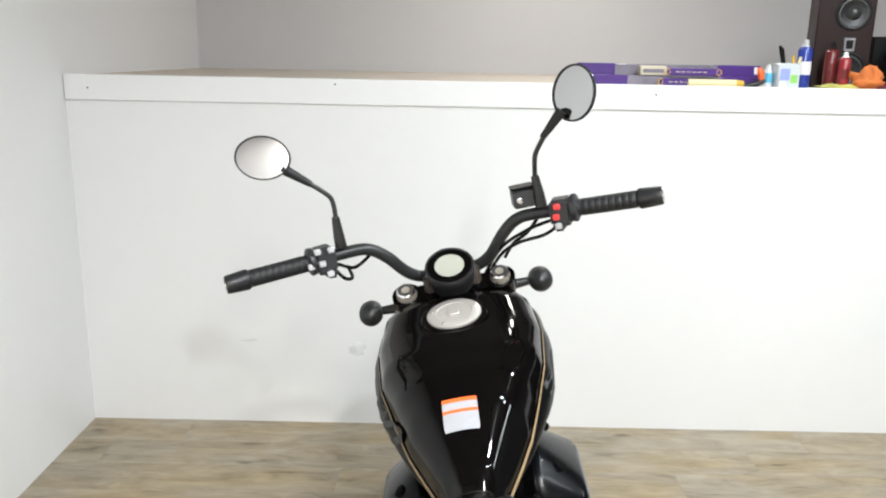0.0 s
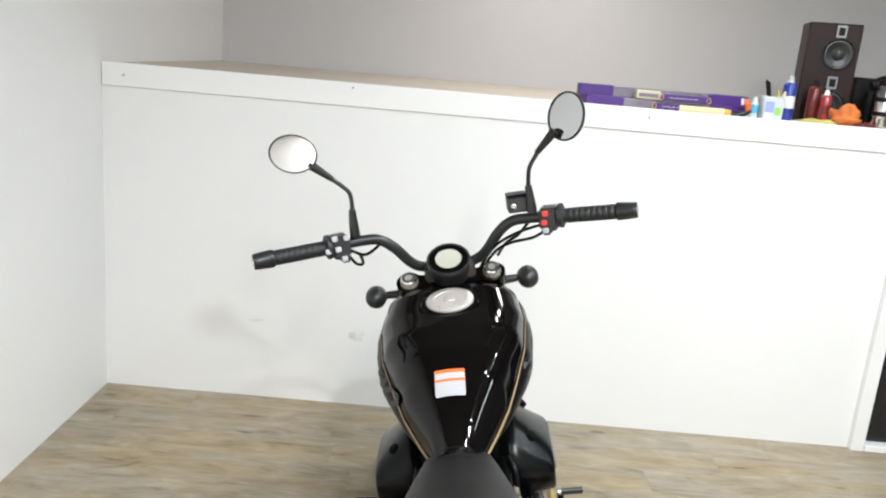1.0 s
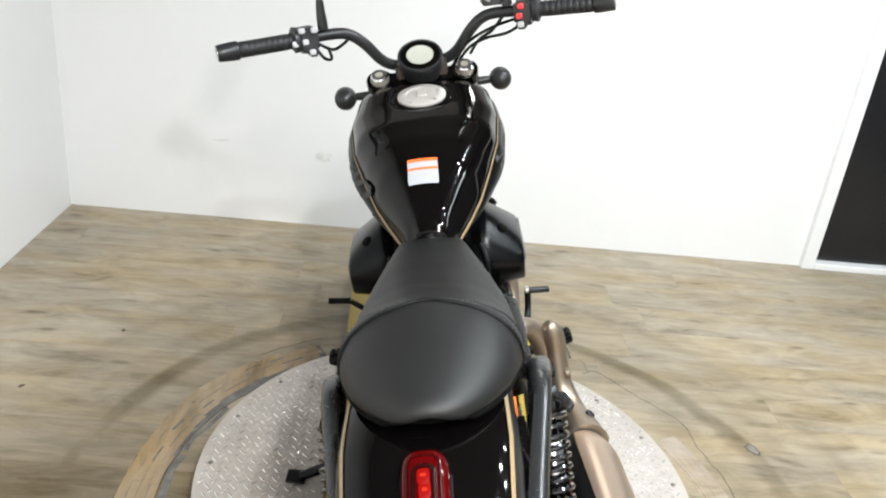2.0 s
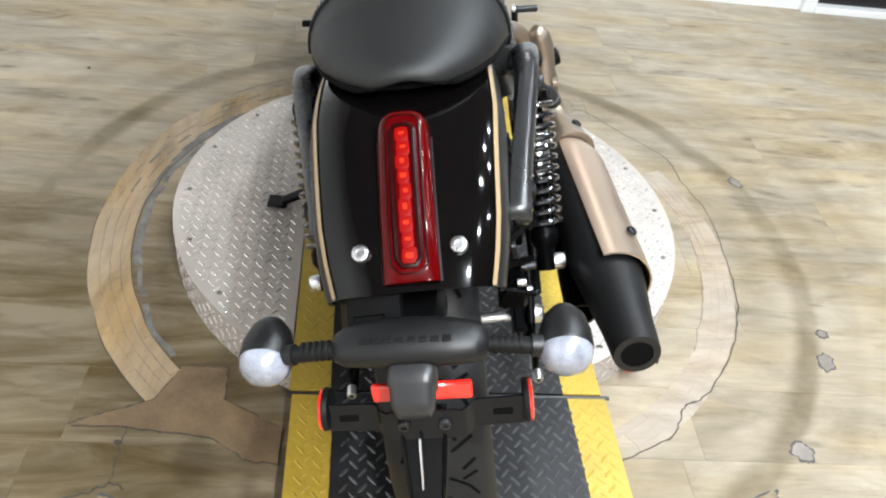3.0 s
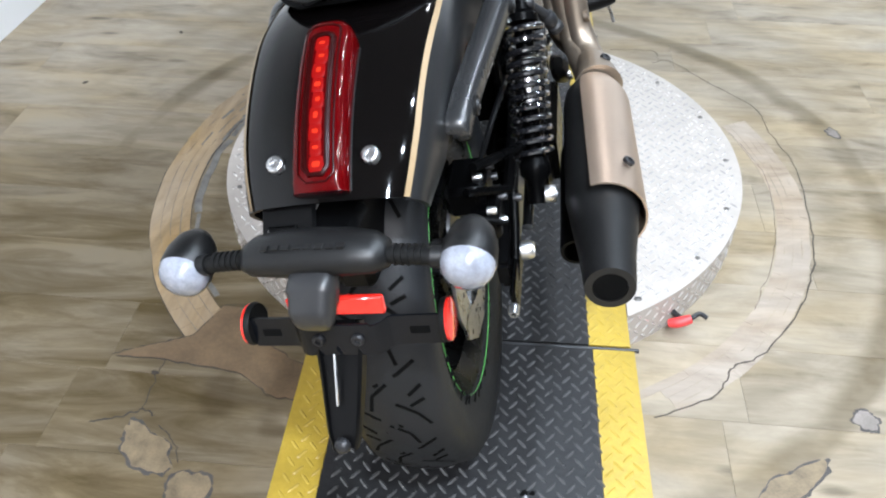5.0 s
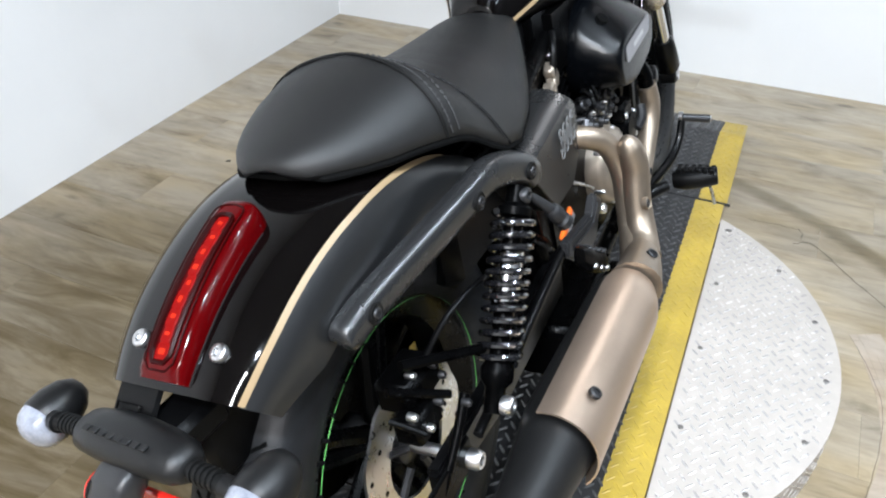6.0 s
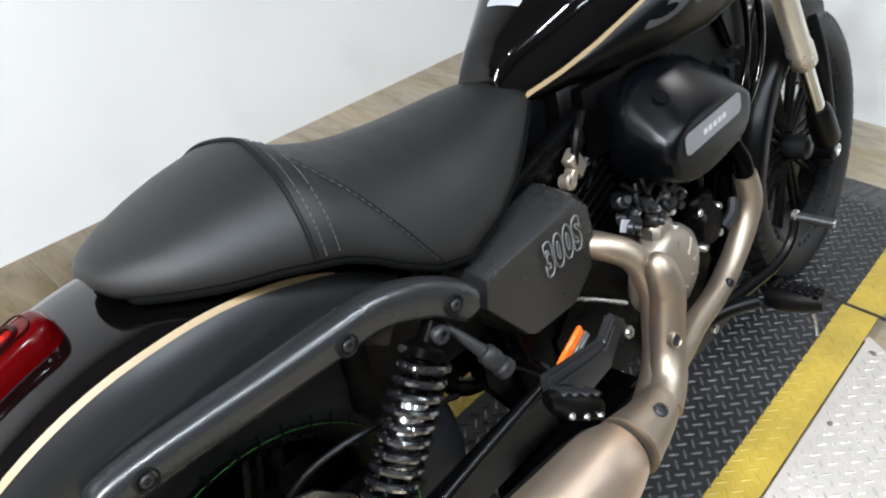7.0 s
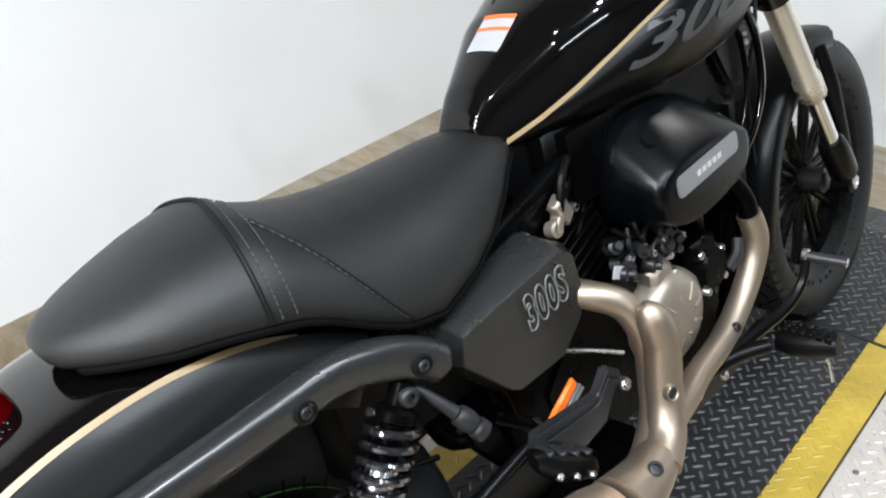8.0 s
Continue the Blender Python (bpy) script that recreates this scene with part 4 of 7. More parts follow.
for a in angles:
    half = fender_ring(a)[:5]
    ring_ = [(-x, r) for x, r in half[:0:-1]] + half
    rows_.append([bm.verts.new(fender_point(x, r, a)) for x, r in ring_])
    rows_[-1] += [bm.verts.new(fender_point(x * 0.97, r - 0.004, a)) for x, r in ring_[::-1]]
for a, b in zip(rows_, rows_[1:]):
    n = len(a)
    for i in range(n):
        bm.faces.new((a[i], a[(i + 1) % n], b[(i + 1) % n], b[i]))
bm.faces.new(rows_[0])
bm.faces.new(rows_[-1][::-1])
fender = part("rear_fender", bm, GLOSS, bike, "glossy black rear fender")
for s in (1, -1):
    bm = bmesh.new()
    rows_ = []
    for a in angles:
        cut = fender_ring(a)[4:]
        if a > 0.5:
            cut = [(x, r + (FR - 0.016 - r) * min(1, (a - 0.5) / 0.5)) for x, r in cut]
        rows_.append([bm.verts.new(fender_point(s * x, r, a)) for x, r in cut] + [bm.verts.new(fender_point(s * (x - 0.005), r - 0.001, a)) for x, r in cut[::-1]])
    for a, b in zip(rows_, rows_[1:]):
        n = len(a)
        for i in range(n):
            # inner faces get near-black: the wheel arch's shade is put into their colour
            bm.faces.new((a[i], a[(i + 1) % n], b[(i + 1) % n], b[i])).material_index = 0 if i < n // 2 - 1 else 1
    bm.faces.new(rows_[0])
    bm.faces.new(rows_[-1][::-1])
    part("fender_side", bm, [FSIDE, BLACKM], fender, "satin black fender side")
    bm = bmesh.new()
    rows_ = []
    for a in np.linspace(-0.40, 0.689, 34):
        w = 0.0034 * min(1, (a + 0.42) / 0.12)
        (x0, r0), (x1, r1) = fender_ring(a)[3], fender_ring(a)[5]
        mx, mr = fender_ring(a)[4]
        d = Vector((x1 - x0, r1 - r0)).normalized()
        o = Vector((-d.y, d.x)) * (1 if -d.y > 0 else -1) * 0.0013
        rows_.append([bm.verts.new(fender_point(s * (mx + d.x * k * w + o.x), mr + d.y * k * w + o.y, a)) for k in (-1, 1)])
    for a, b in zip(rows_, rows_[1:]):
        bm.faces.new((a[0], a[1], b[1], b[0]))
    part("gold_line", bm, GOLD, fender, "thin gold pinstripe", smooth=60)
for s in (1, -1):
    a = math.atan2(-(-0.268 - FC[0]), 0.641 - FC[1])
    bolt(fender, fender_point(s * 0.0505, FR - 0.001, a), (0, -math.sin(a), math.cos(a)), 0.0095, 0.004)

bm = bmesh.new()
rows_ = []
for a in np.linspace(0.60, 0.86, 10):
    sec = [(-0.080, FR - 0.034), (-0.070, FR - 0.014), (-0.015, FR - 0.010), (-0.012, FR - 0.014), (-0.066, FR - 0.019), (-0.074, FR - 0.036)]
    rows_.append([fender_point(x, r, a) for x, r in sec])
skin(bm, rows_)
inner_f = part("inner_fender", bm, PLASTIC, fender, "matt black inner fender")
bm = bmesh.new()
for k in range(4):
    pts = [fender_point(x, FR - 0.0095, a) for x, a in ((-0.062 + 0.004 * k, 0.74 + 0.008 * k), (-0.032 - 0.004 * k, 0.74 + 0.008 * k), (-0.032 - 0.004 * k, 0.82 - 0.008 * k), (-0.062 + 0.004 * k, 0.82 - 0.008 * k))]
    if k % 2 == 0:
        tube(bm, pts, 0.0012, 5, 1, closed=True)
part("moulded_rib", bm, BLACKM, inner_f)
# added plate that hides the bright floor behind the wheel
bm = bmesh.new()
prism(bm, [(-0.14, 0.335), (-0.09, 0.43), (0.02, 0.455), (0.29, 0.485), (0.33, 0.36), (0.27, 0.225), (0.06, 0.215), (-0.06, 0.25)], 0, -0.128, -0.120, 0.003)
part("chain_guard", bm, BLACKM, bike, "black plate added on the far side to darken the wheel opening")
bm = bmesh.new()
tube(bm, [(0.134, -0.020, 0.395), (0.133, -0.060, 0.355), (0.129, -0.112, 0.308)], [0.0075, 0.0065, 0.006], 10, 5)
stay = part("stay_rod", bm, BLACKM, bike, "black stay rod beside the rear axle")
bm = bmesh.new()
tube(bm, [(0.1295, -0.108, 0.311), (0.127, -0.136, 0.286)], [0.0052, 0.0046], 10, 1)
part("rod_tip", bm, STEEL, stay, "bright rod tip")

# ---- tail light: a long rounded red lens over the crown ----
LENS = [(math.copysign(abs(math.cos(b)) ** 0.55, math.cos(b)), math.sin(b) ** 0.6) for b in np.linspace(math.pi, 0, 25)]


def lens_row(a, w, h):
    r = FR - 0.002
    return [fender_point(x * w, r + z * h, a) for x, z in LENS]


def round_end(t):
    """Width of the lens near its rounded front end, from 0 to 1."""
    u = min(1.0, t / 0.13)
    return max(0.04, (1 - (1 - u) ** 2.3) ** (1 / 2.3))


def squared(v):
    return math.copysign(abs(v) ** 0.45, v)


def light_shape(bm, k, lift):
    rows_ = []
    a0, a1 = 0.188, 0.672
    for t in (0, 0.003, 0.010, 0.020, 0.035, 0.055, 0.08, 0.11, 0.15, 0.2, 0.3, 0.4, 0.5, 0.6, 0.7, 0.8, 0.9, 0.96, 0.985, 1.0):
        a = a0 + (a1 - a0) * t
        w = (0.0285 + 0.0005 * t) * round_end(t) * k
        h = (0.030 - 0.012 * t) * (0.10 + 0.90 * round_end(t * 1.6)) * lift
        if t > 0.97:
            h *= 0.8
        rows_.append(lens_row(a, w, h))
    skin(bm, rows_)
    return bm


bm = bmesh.new()
light_shape(bm, 1.0, 1.0)
tail = part("tail_light", bm, REDLENS, bike, "long glossy red tail light lens", smooth=75)
def light_frame(name, half_w, a0, a1, rail, lift, material, label):
    """A rounded oblong outline that lies on the lens."""
    bm = bmesh.new()
    pts = []
    for s, rng_ in ((1, (np.linspace(0, 1, 34) ** 1.6)), (-1, (np.linspace(1, 0, 34) ** 1.6))):
        for t in rng_:
            a = a0 + (a1 - a0) * t
            e = min(round_end(t * 2.2), round_end((1.004 - t) * 4))
            tt = (a - 0.188) / 0.484
            h = (0.030 - 0.012 * tt) * (0.10 + 0.90 * round_end(tt * 1.6))
            pts.append(fender_point(s * half_w * e, FR - 0.002 + h * 1.02 + lift, a))
    tube(bm, pts, rail, 6, 1, closed=True)
    return part(name, bm, material, tail, label)


light_frame("inner_frame", 0.0185, 0.226, 0.652, 0.0010, -0.0004, REDDARK, "dark red inner frame")
light_frame("inner_rib", 0.0120, 0.258, 0.634, 0.0032, -0.0006, REDDARK, "dark red inner rib")
rng = random.Random(21)
for k in range(9):
    t = 0.285 + 0.325 * k / 8
    up = Vector((0, -math.sin(t), math.cos(t)))
    along = Vector((0, -math.cos(t), -math.sin(t)))
    c = fender_point(rng.uniform(-0.001, 0.001), FR - 0.002 + (0.030 - 0.012 * (t - 0.188) / 0.484) - 0.0004, t)
    L, W = rng.uniform(0.0095, 0.0115), rng.uniform(0.0062, 0.0082)
    for name, kx, ky, h, mt in (("led", 1.0, 1.0, 0.0010, LED), ("led_core", rng.uniform(0.35, 0.6), rng.uniform(0.15, 0.4), 0.0013, LEDHOT)):
        bm = bmesh.new()
        skin(bm, [[c + Vector((W * kx * q * squared(math.cos(b)), 0, 0)) + along * (L * ky * q * squared(math.sin(b))) + up * z for b in np.linspace(0, 2 * math.pi, 13)[:-1]] for q, z in ((1.0, 0.0), (0.9, h * 0.8), (0.5, h))])
        part(name, bm, mt, tail, "glowing red light cell" if name == "led" else "bright light point")
bm = bmesh.new()
for s in (1, -1):
    pts = [fender_point(s * 0.0296, FR - 0.002, 0.250 + 0.42 * i / 12) for i in range(13)]
    tube(bm, pts, 0.0018, 6, 1)
part("gasket", bm, PIPING, tail)
tail.matrix_basis = Matrix.Translation((0.0005, 0, 0))

# ---- fender rails (grey-black covers along both sides) ----
for s in (1, -1):
    bm = bmesh.new()
    path = [(0.180, 0.208, 0.588), (0.180, 0.186, 0.609), (0.176, 0.145, 0.631), (0.170, 0.098, 0.643), (0.164, 0.052, 0.639), (0.152, -0.02, 0.629), (0.140, -0.093, 0.620), (0.1315, -0.150, 0.612), (0.127, -0.188, 0.602)]
    pts = smooth_path(path, 6)
    rings = []
    n = len(pts)
    for i, q in enumerate(pts):
        t = i / (n - 1)
        k = min(1, t / 0.05 + 0.45, math.sqrt(max(0.0, 1 - (1 - min(1, (1 - t) / 0.07)) ** 2)) * 0.75 + 0.25)
        hh = (0.0215 - 0.0025 * t) * k
        d = (pts[min(i + 1, n - 1)] - pts[max(i - 1, 0)]).normalized()
        up = Vector((1, 0, 0)).cross(d).normalized()
        if up.z < 0:
            up = -up
        inn = -0.046 + 0.027 * t
        sec = [(inn, -0.5), (inn, 0.52), (inn * 0.82, 0.80), (-0.025, 0.95), (-0.018, 0.985), (-0.012, 0.955), (-0.007, 0.875), (-0.0033, 0.74), (-0.001, 0.54), (0, 0.25), (-0.0003, -0.2), (-0.0016, -0.62), (-0.004, -0.88), (-0.0085, -1.0), (-0.016, -1.0)]
        rings.append([Vector((s * (q.x + x), q.y + up.y * hh * z, q.z + up.z * hh * z)) for x, z in sec])
    skin(bm, rings)
    rail = part("fender_rail", bm, RAILP, bike, "satin dark grey fender rail cover", smooth=50)
    for q in ((0.1805, 0.176, 0.611), (0.1645, 0.054, 0.633), (0.1325, -0.145, 0.6125)):
        bm = bmesh.new()
        lathe(bm, (s * q[0], q[1], q[2]), (s, 0, 0), [(-0.004, 0.0118), (0.0014, 0.0118), (0.0020, 0.0100), (0.0003, 0.0090)], 18)
        ring_b = part("bolt_ring", bm, PIPING, rail)
        bolt(ring_b, (s * (q[0] + 0.0008), q[1], q[2]), (s, 0, 0), 0.0066, 0.0028, DARKM)

# ---- shock absorbers ----
def shock(s):
    top, low = Vector((s * 0.165, 0.152, 0.588)), Vector((s * 0.164, -0.005, 0.372))
    d = (low - top).normalized()
    L = (low - top).length
    bm = bmesh.new()
    lathe(bm, top, d, [(-0.012, 0.013), (0.010, 0.014), (0.016, 0.022), (0.026, 0.022), (0.030, 0.013), (L - 0.06, 0.013), (L - 0.045, 0.022), (L - 0.03, 0.022), (L - 0.02, 0.014), (L + 0.012, 0.013)], 18)
    body = part("shock_absorber", bm, BLACKM, bike, "black coil spring shock absorber")
    bm = bmesh.new()
    u = d.orthogonal().normalized()
    v = d.cross(u)
    turns, pts = 12.5, []
    for i in range(int(turns * 16) + 1):
        a = 2 * math.pi * i / 16
        t = 0.024 + (L - 0.074) * i / (turns * 16)
        pts.append(top + d * t + (u * math.cos(a) + v * math.sin(a)) * 0.0258)
    tube(bm, pts, 0.0046, 8, 1)
    part("spring", bm, SPRING, body, "glossy black coil spring")
    bm = bmesh.new()
    lathe(bm, top + d * 0.07, d, [(0, 0.0165), (0.002, 0.018), (0.075, 0.018), (0.077, 0.0165)], 16)
    part("damper", bm, CHROME, body, "bright damper body")
    bolt(body, low + Vector((s * 0.02, 0, 0)), (s, 0, 0), 0.0125, 0.008)
    bolt(body, top + Vector((s * 0.012, 0, 0)), (s, 0, 0), 0.011, 0.006, DARKM)


shock(1)
shock(-1)

# ---- seat ----
SY = [-0.0945, -0.0940, -0.0920, -0.085, -0.070, -0.045, -0.01, 0.03, 0.07, 0.085, 0.10, 0.125, 0.16, 0.20, 0.25, 0.31, 0.36, 0.41, 0.445, 0.468]
ST = [0.7432, 0.7462, 0.7505, 0.7565, 0.763, 0.771, 0.781, 0.792, 0.799, 0.801, 0.799, 0.783, 0.768, 0.756, 0.748, 0.743, 0.743, 0.744, 0.741, 0.733]
SW = [0.003, 0.014, 0.028, 0.044, 0.064, 0.086, 0.106, 0.120, 0.130, 0.132, 0.134, 0.137, 0.139, 0.141, 0.139, 0.129, 0.112, 0.090, 0.072, 0.060]
SB = [0.7428, 0.7400, 0.7368, 0.7325, 0.730, 0.7265, 0.721, 0.716, 0.707, 0.703, 0.698, 0.685, 0.660, 0.636, 0.622, 0.636, 0.652, 0.676, 0.700, 0.715]


def seat_ring(y, y0=None):
    t, w, b = lerp(SY, ST, y), lerp(SY, SW, y), lerp(SY, SB, y)
    crown = [(0, 0), (0.25, 0.03), (0.48, 0.105), (0.66, 0.215), (0.80, 0.36), (0.90, 0.53), (0.96, 0.70), (0.99, 0.86), (1.0, 1.0)]
    right = [(w * u, t - (t - b) * v) for u, v in crown]
    k = min(1.0, (t - b) / 0.032)
    under = [(w * 0.94, b - 0.006 * k), (w * 0.5, b + 0.012 * k * k)]
    half = right + under
    return [Vector((x, y, z)) for x, z in half] + [Vector((-x, y, z)) for x, z in half[:0:-1]]


bm = bmesh.new()
ys = [-0.0945, -0.0940, -0.0920, -0.0890, -0.085, -0.080, -0.073] + list(np.arange(-0.062, 0.471, 0.0125))
skin(bm, [seat_ring(y) for y in ys])
seat = part("seat", bm, VINYL, bike, "matte black vinyl solo seat with a raised rear pad", smooth=179)
bm = bmesh.new()
tube(bm, [(q.x, q.y - 0.0, q.z + 0.0005) for q in [seat_ring(lerp([0, 0.137], [0.095, 0.068], abs(x)))[i] for i, x in enumerate([lerp(SY, SW, 0.08) * u for u in (0, 0.25, 0.48, 0.66, 0.8, 0.9, 0.96, 0.99, 1.0)])]][::-1]
     + [(-q.x, q.y, q.z + 0.0005) for q in [seat_ring(lerp([0, 0.137], [0.095, 0.068], abs(x)))[i] for i, x in enumerate([lerp(SY, SW, 0.08) * u for u in (0, 0.25, 0.48, 0.66, 0.8, 0.9, 0.96, 0.99, 1.0)])]][1:], 0.0026, 8, 4)
part("piping", bm, PIPING, seat, "black piping across the seat")
bm = bmesh.new()
rows_ = []
edge = [seat_ring(y)[8] for y in ys[6:]]
loop_ = [(q.x * 0.965, q.y + 0.001, q.z - 0.0065) for q in edge[::-1]] + [(0.034, ys[0] + 0.019, 0.7270), (0.0, ys[0] + 0.015, 0.7275), (-0.034, ys[0] + 0.019, 0.7270)] + [(-q.x * 0.965, q.y + 0.001, q.z - 0.0065) for q in edge]
tube(bm, loop_, 0.0045, 8, 1)
part("seat_edge", bm, DEEP_BLACK, seat, "black rubber seat edge")


def stitch(pts, name="stitching"):
    """A row of short thread stitches."""
    bm = bmesh.new()
    path = smooth_path(pts, 8)
    acc, start = 0.0, path[0]
    for p, q in zip(path, path[1:]):
        acc += (q - p).length
        if acc > 0.0058:
            d = (q - start).normalized()
            tube(bm, [start, start + d * 0.0042], 0.0008, 5, 1)
            start, acc = q, 0.0
    return part(name, bm, THREAD, seat, "pale grey seat stitching", smooth=0)


def on_seat(y, i, lift=0.0012):
    a = seat_ring(y)
    q = a[i]
    c = Vector((0, y, lerp(SY, SB, y) + 0.02))
    return q + (q - c).normalized() * lift


for s in (1, -1):
    for dy in (0.010, 0.024):
        pts = [on_seat(lerp([0, 0.137], [0.095, 0.068], lerp(SY, SW, 0.085) * u) + dy, i) for i, u in enumerate((0, 0.25, 0.48, 0.66, 0.8, 0.9, 0.96, 0.99, 1.0))]
        stitch([(s * q.x, q.y, q.z) for q in pts])
    pts = [on_seat(0.106 + 0.100 * (i - 2) / 6, i) for i in range(2, 9)]
    stitch([(s * q.x, q.y, q.z) for q in pts])
    bm = bmesh.new()
    tube(bm, [(s * q.x, q.y, q.z - 0.0006) for q in [on_seat(0.1095 + 0.100 * (i - 2) / 6, i) for i in range(2, 9)]], 0.0016, 6, 4)
    part("seam", bm, PIPING, seat)

# ---- fuel tank ----
TY = [0.440, 0.447, 0.466, 0.515, 0.56, 0.62, 0.70, 0.80, 0.90, 0.95, 1.01, 1.045]
TT = [0.752, 0.764, 0.786, 0.820, 0.851, 0.875, 0.889, 0.899, 0.918, 0.913, 0.874, 0.835]
GX = [0.040, 0.044, 0.052, 0.077, 0.100, 0.122, 0.147, 0.158, 0.154, 0.142, 0.112, 0.080]
GZ = [0.708, 0.711, 0.717, 0.735, 0.757, 0.786, 0.823, 0.850, 0.860, 0.856, 0.833, 0.805]
BX = [0.034, 0.038, 0.047, 0.066, 0.084, 0.102, 0.118, 0.126, 0.120, 0.108, 0.085, 0.06]
BZ = [0.700, 0.702, 0.705, 0.710, 0.711, 0.711, 0.710, 0.713, 0.722, 0.735, 0.760, 0.775]
TOPJ = [(0, 0), (0.2, 0.007), (0.4, 0.030), (0.57, 0.080), (0.70, 0.155), (0.80, 0.255), (0.87, 0.37), (0.92, 0.50), (0.955, 0.65), (0.98, 0.82), (1.0, 1.0)]


def tank_half(y):
    t, gx, gz, bx, bz = (lerp(TY, q, y) for q in (TT, GX, GZ, BX, BZ))
    top = [(gx * u, t - (t - gz) * v) for u, v in TOPJ]
    full_ = 0.016 * min(1, max(0, (gz - bz - 0.01) / 0.09))
    side = [(gx + 0.0012 + full_ * 0.15, gz - 0.004)] + [(gx - (gx - bx) * (k ** 1.9) + full_ * math.sin(math.pi * k ** 0.75), gz - (gz - bz) * k) for k in (0.12, 0.24, 0.36, 0.48, 0.6, 0.72, 0.84, 0.94)] + [(bx - 0.004, bz - 0.002)]
    return top, side


tys = list(np.interp(np.linspace(0, len(TY) - 1, 56), range(len(TY)), TY))
bm = bmesh.new()
rows_ = []
for y in tys:
    top, side = tank_half(y)
    ring_ = [Vector((-x, y, z)) for x, z in top[:0:-1]] + [Vector((x, y, z)) for x, z in top] + [Vector((lerp(TY, BX, y), y, lerp(TY, BZ, y))), Vector((-lerp(TY, BX, y), y, lerp(TY, BZ, y)))]
    rows_.append(ring_)
skin(bm, rows_)
tank = part("fuel_tank", bm, GLOSS, bike, "glossy black teardrop fuel tank", smooth=50)
for s in (1, -1):
    bm = bmesh.new()
    rows_ = []
    for y in tys:
        top, side = tank_half(y)
        pts = [top[-1]] + side
        rows_.append([bm.verts.new((s * (x + 0.0012), y, z)) for x, z in pts] + [bm.verts.new((s * (x - 0.01), y, z)) for x, z in pts[::-1]])
    for a, b in zip(rows_, rows_[1:]):
        n = len(a)
        for i in range(n):
            bm.faces.new((a[i], a[(i + 1) % n], b[(i + 1) % n], b[i]))
    bm.faces.new(rows_[0])
    bm.faces.new(rows_[-1][::-1])
    panel = part("side_panel", bm, SATIN, tank, "satin black lower tank side")
    bm = bmesh.new()
    prev = None
    for y in tys[1:-2]:
        top, side = tank_half(y)
        gx, gz = top[-1]
        px, pz = top[-2]
        d = Vector((gx - px, gz - pz)).normalized()
        w = 0.0024
        a = (s * (gx - d.x * w + 0.0016), y, gz - d.y * w + 0.0008)
        b = (s * (gx + 0.0030), y, gz - 0.0030)
        va = [bm.verts.new(a), bm.verts.new(b)]
        if prev:
            bm.faces.new((prev[0], prev[1], va[1], va[0]))
        prev = va
    part("gold_line", bm, GOLD, tank, "thin gold pinstripe", smooth=60)


def tank_top(y, x):
    t, gx, gz = lerp(TY, TT, y), lerp(TY, GX, y), lerp(TY, GZ, y)
    us, vs_ = [u for u, v in TOPJ], [v for u, v in TOPJ]
    return Vector((x, y, t - (t - gz) * lerp(us, vs_, abs(x) / gx)))


def tank_patch(name, x0, x1, y0, y1, lift, material, parent, label="", n=8, r=0.0):
    """A thin label that lies on the curve of the tank."""
    bm = bmesh.new()
    grid = []
    for j in range(n + 1):
        y = y0 + (y1 - y0) * j / n
        e = r if j in (0, n) else 0
        row = []
        for i in range(n + 1):
            x = x0 + e + (x1 - x0 - 2 * e) * i / n
            a, b, c = tank_top(y, x), tank_top(y + 0.002, x), tank_top(y, x + 0.002)
            nn = (c - a).cross(b - a).normalized()
            row.append(bm.verts.new(a + nn * lift))
        grid.append(row)
    for a, b in zip(grid, grid[1:]):
        for i in range(n):
            bm.faces.new((a[i], a[i + 1], b[i + 1], b[i]))
    return part(name, bm, material, parent, label, smooth=60)


lab = tank_patch("warning_label", -0.031, 0.026, 0.513, 0.560, 0.0012, STICKER, tank, "white warning label with two orange bands", r=0.0015)
tank_patch("orange_band", -0.031, 0.026, 0.555, 0.5605, 0.0017, ORANGE, lab, "orange band", r=0.001)
tank_patch("orange_band", -0.031, 0.026, 0.5395, 0.544, 0.0017, ORANGE, lab, "orange band")
for k, (w0, w1) in enumerate(((-0.026, 0.021), (-0.026, 0.018), (-0.026, 0.02))):
    tank_patch("print_line", w0, w1, 0.5505 - 0.0032 * k, 0.5513 - 0.0032 * k, 0.0016, GREYBTN, lab, n=4)
for k in range(6):
    tank_patch("print_line", -0.027, 0.021 - 0.006 * (k % 3), 0.5365 - 0.0035 * k, 0.5372 - 0.0035 * k, 0.0016, GREYBTN, lab, n=4)

# filler cap
cy_ = 0.820
cn = Vector((0, -math.sin(radians(11.3)), math.cos(radians(11.3))))
co = tank_top(cy_, 0) + Vector((0, 0, 0.001))
bm = bmesh.new()
lathe(bm, co, cn, [(-0.012, 0.066), (0.001, 0.066), (0.003, 0.062), (0.0035, 0.054)], 40)
capring = part("cap_ring", bm, GLOSS, tank, "black ring round the filler cap")
bm = bmesh.new()
lathe(bm, co, cn, [(0.0, 0.0525), (0.007, 0.0525), (0.0095, 0.049), (0.0098, 0.035), (0.0085, 0.0335), (0.0085, 0.001)], 40)
part("filler_cap", bm, SILVER, capring, "round silver filler cap")
bm = bmesh.new()
t_ = Vector((1, 0, 0))
f_ = cn.cross(t_)
def capbox(bm, x0, x1, y0, y1, z0, z1):
    m = Matrix((t_, f_, cn)).transposed().to_4x4()
    m.translation = co
    box(bm, x0, x1, y0, y1, z0, z1, 0.0015, m)
capbox(bm, -0.011, 0.011, -0.013, 0.012, 0.0084, 0.0125)
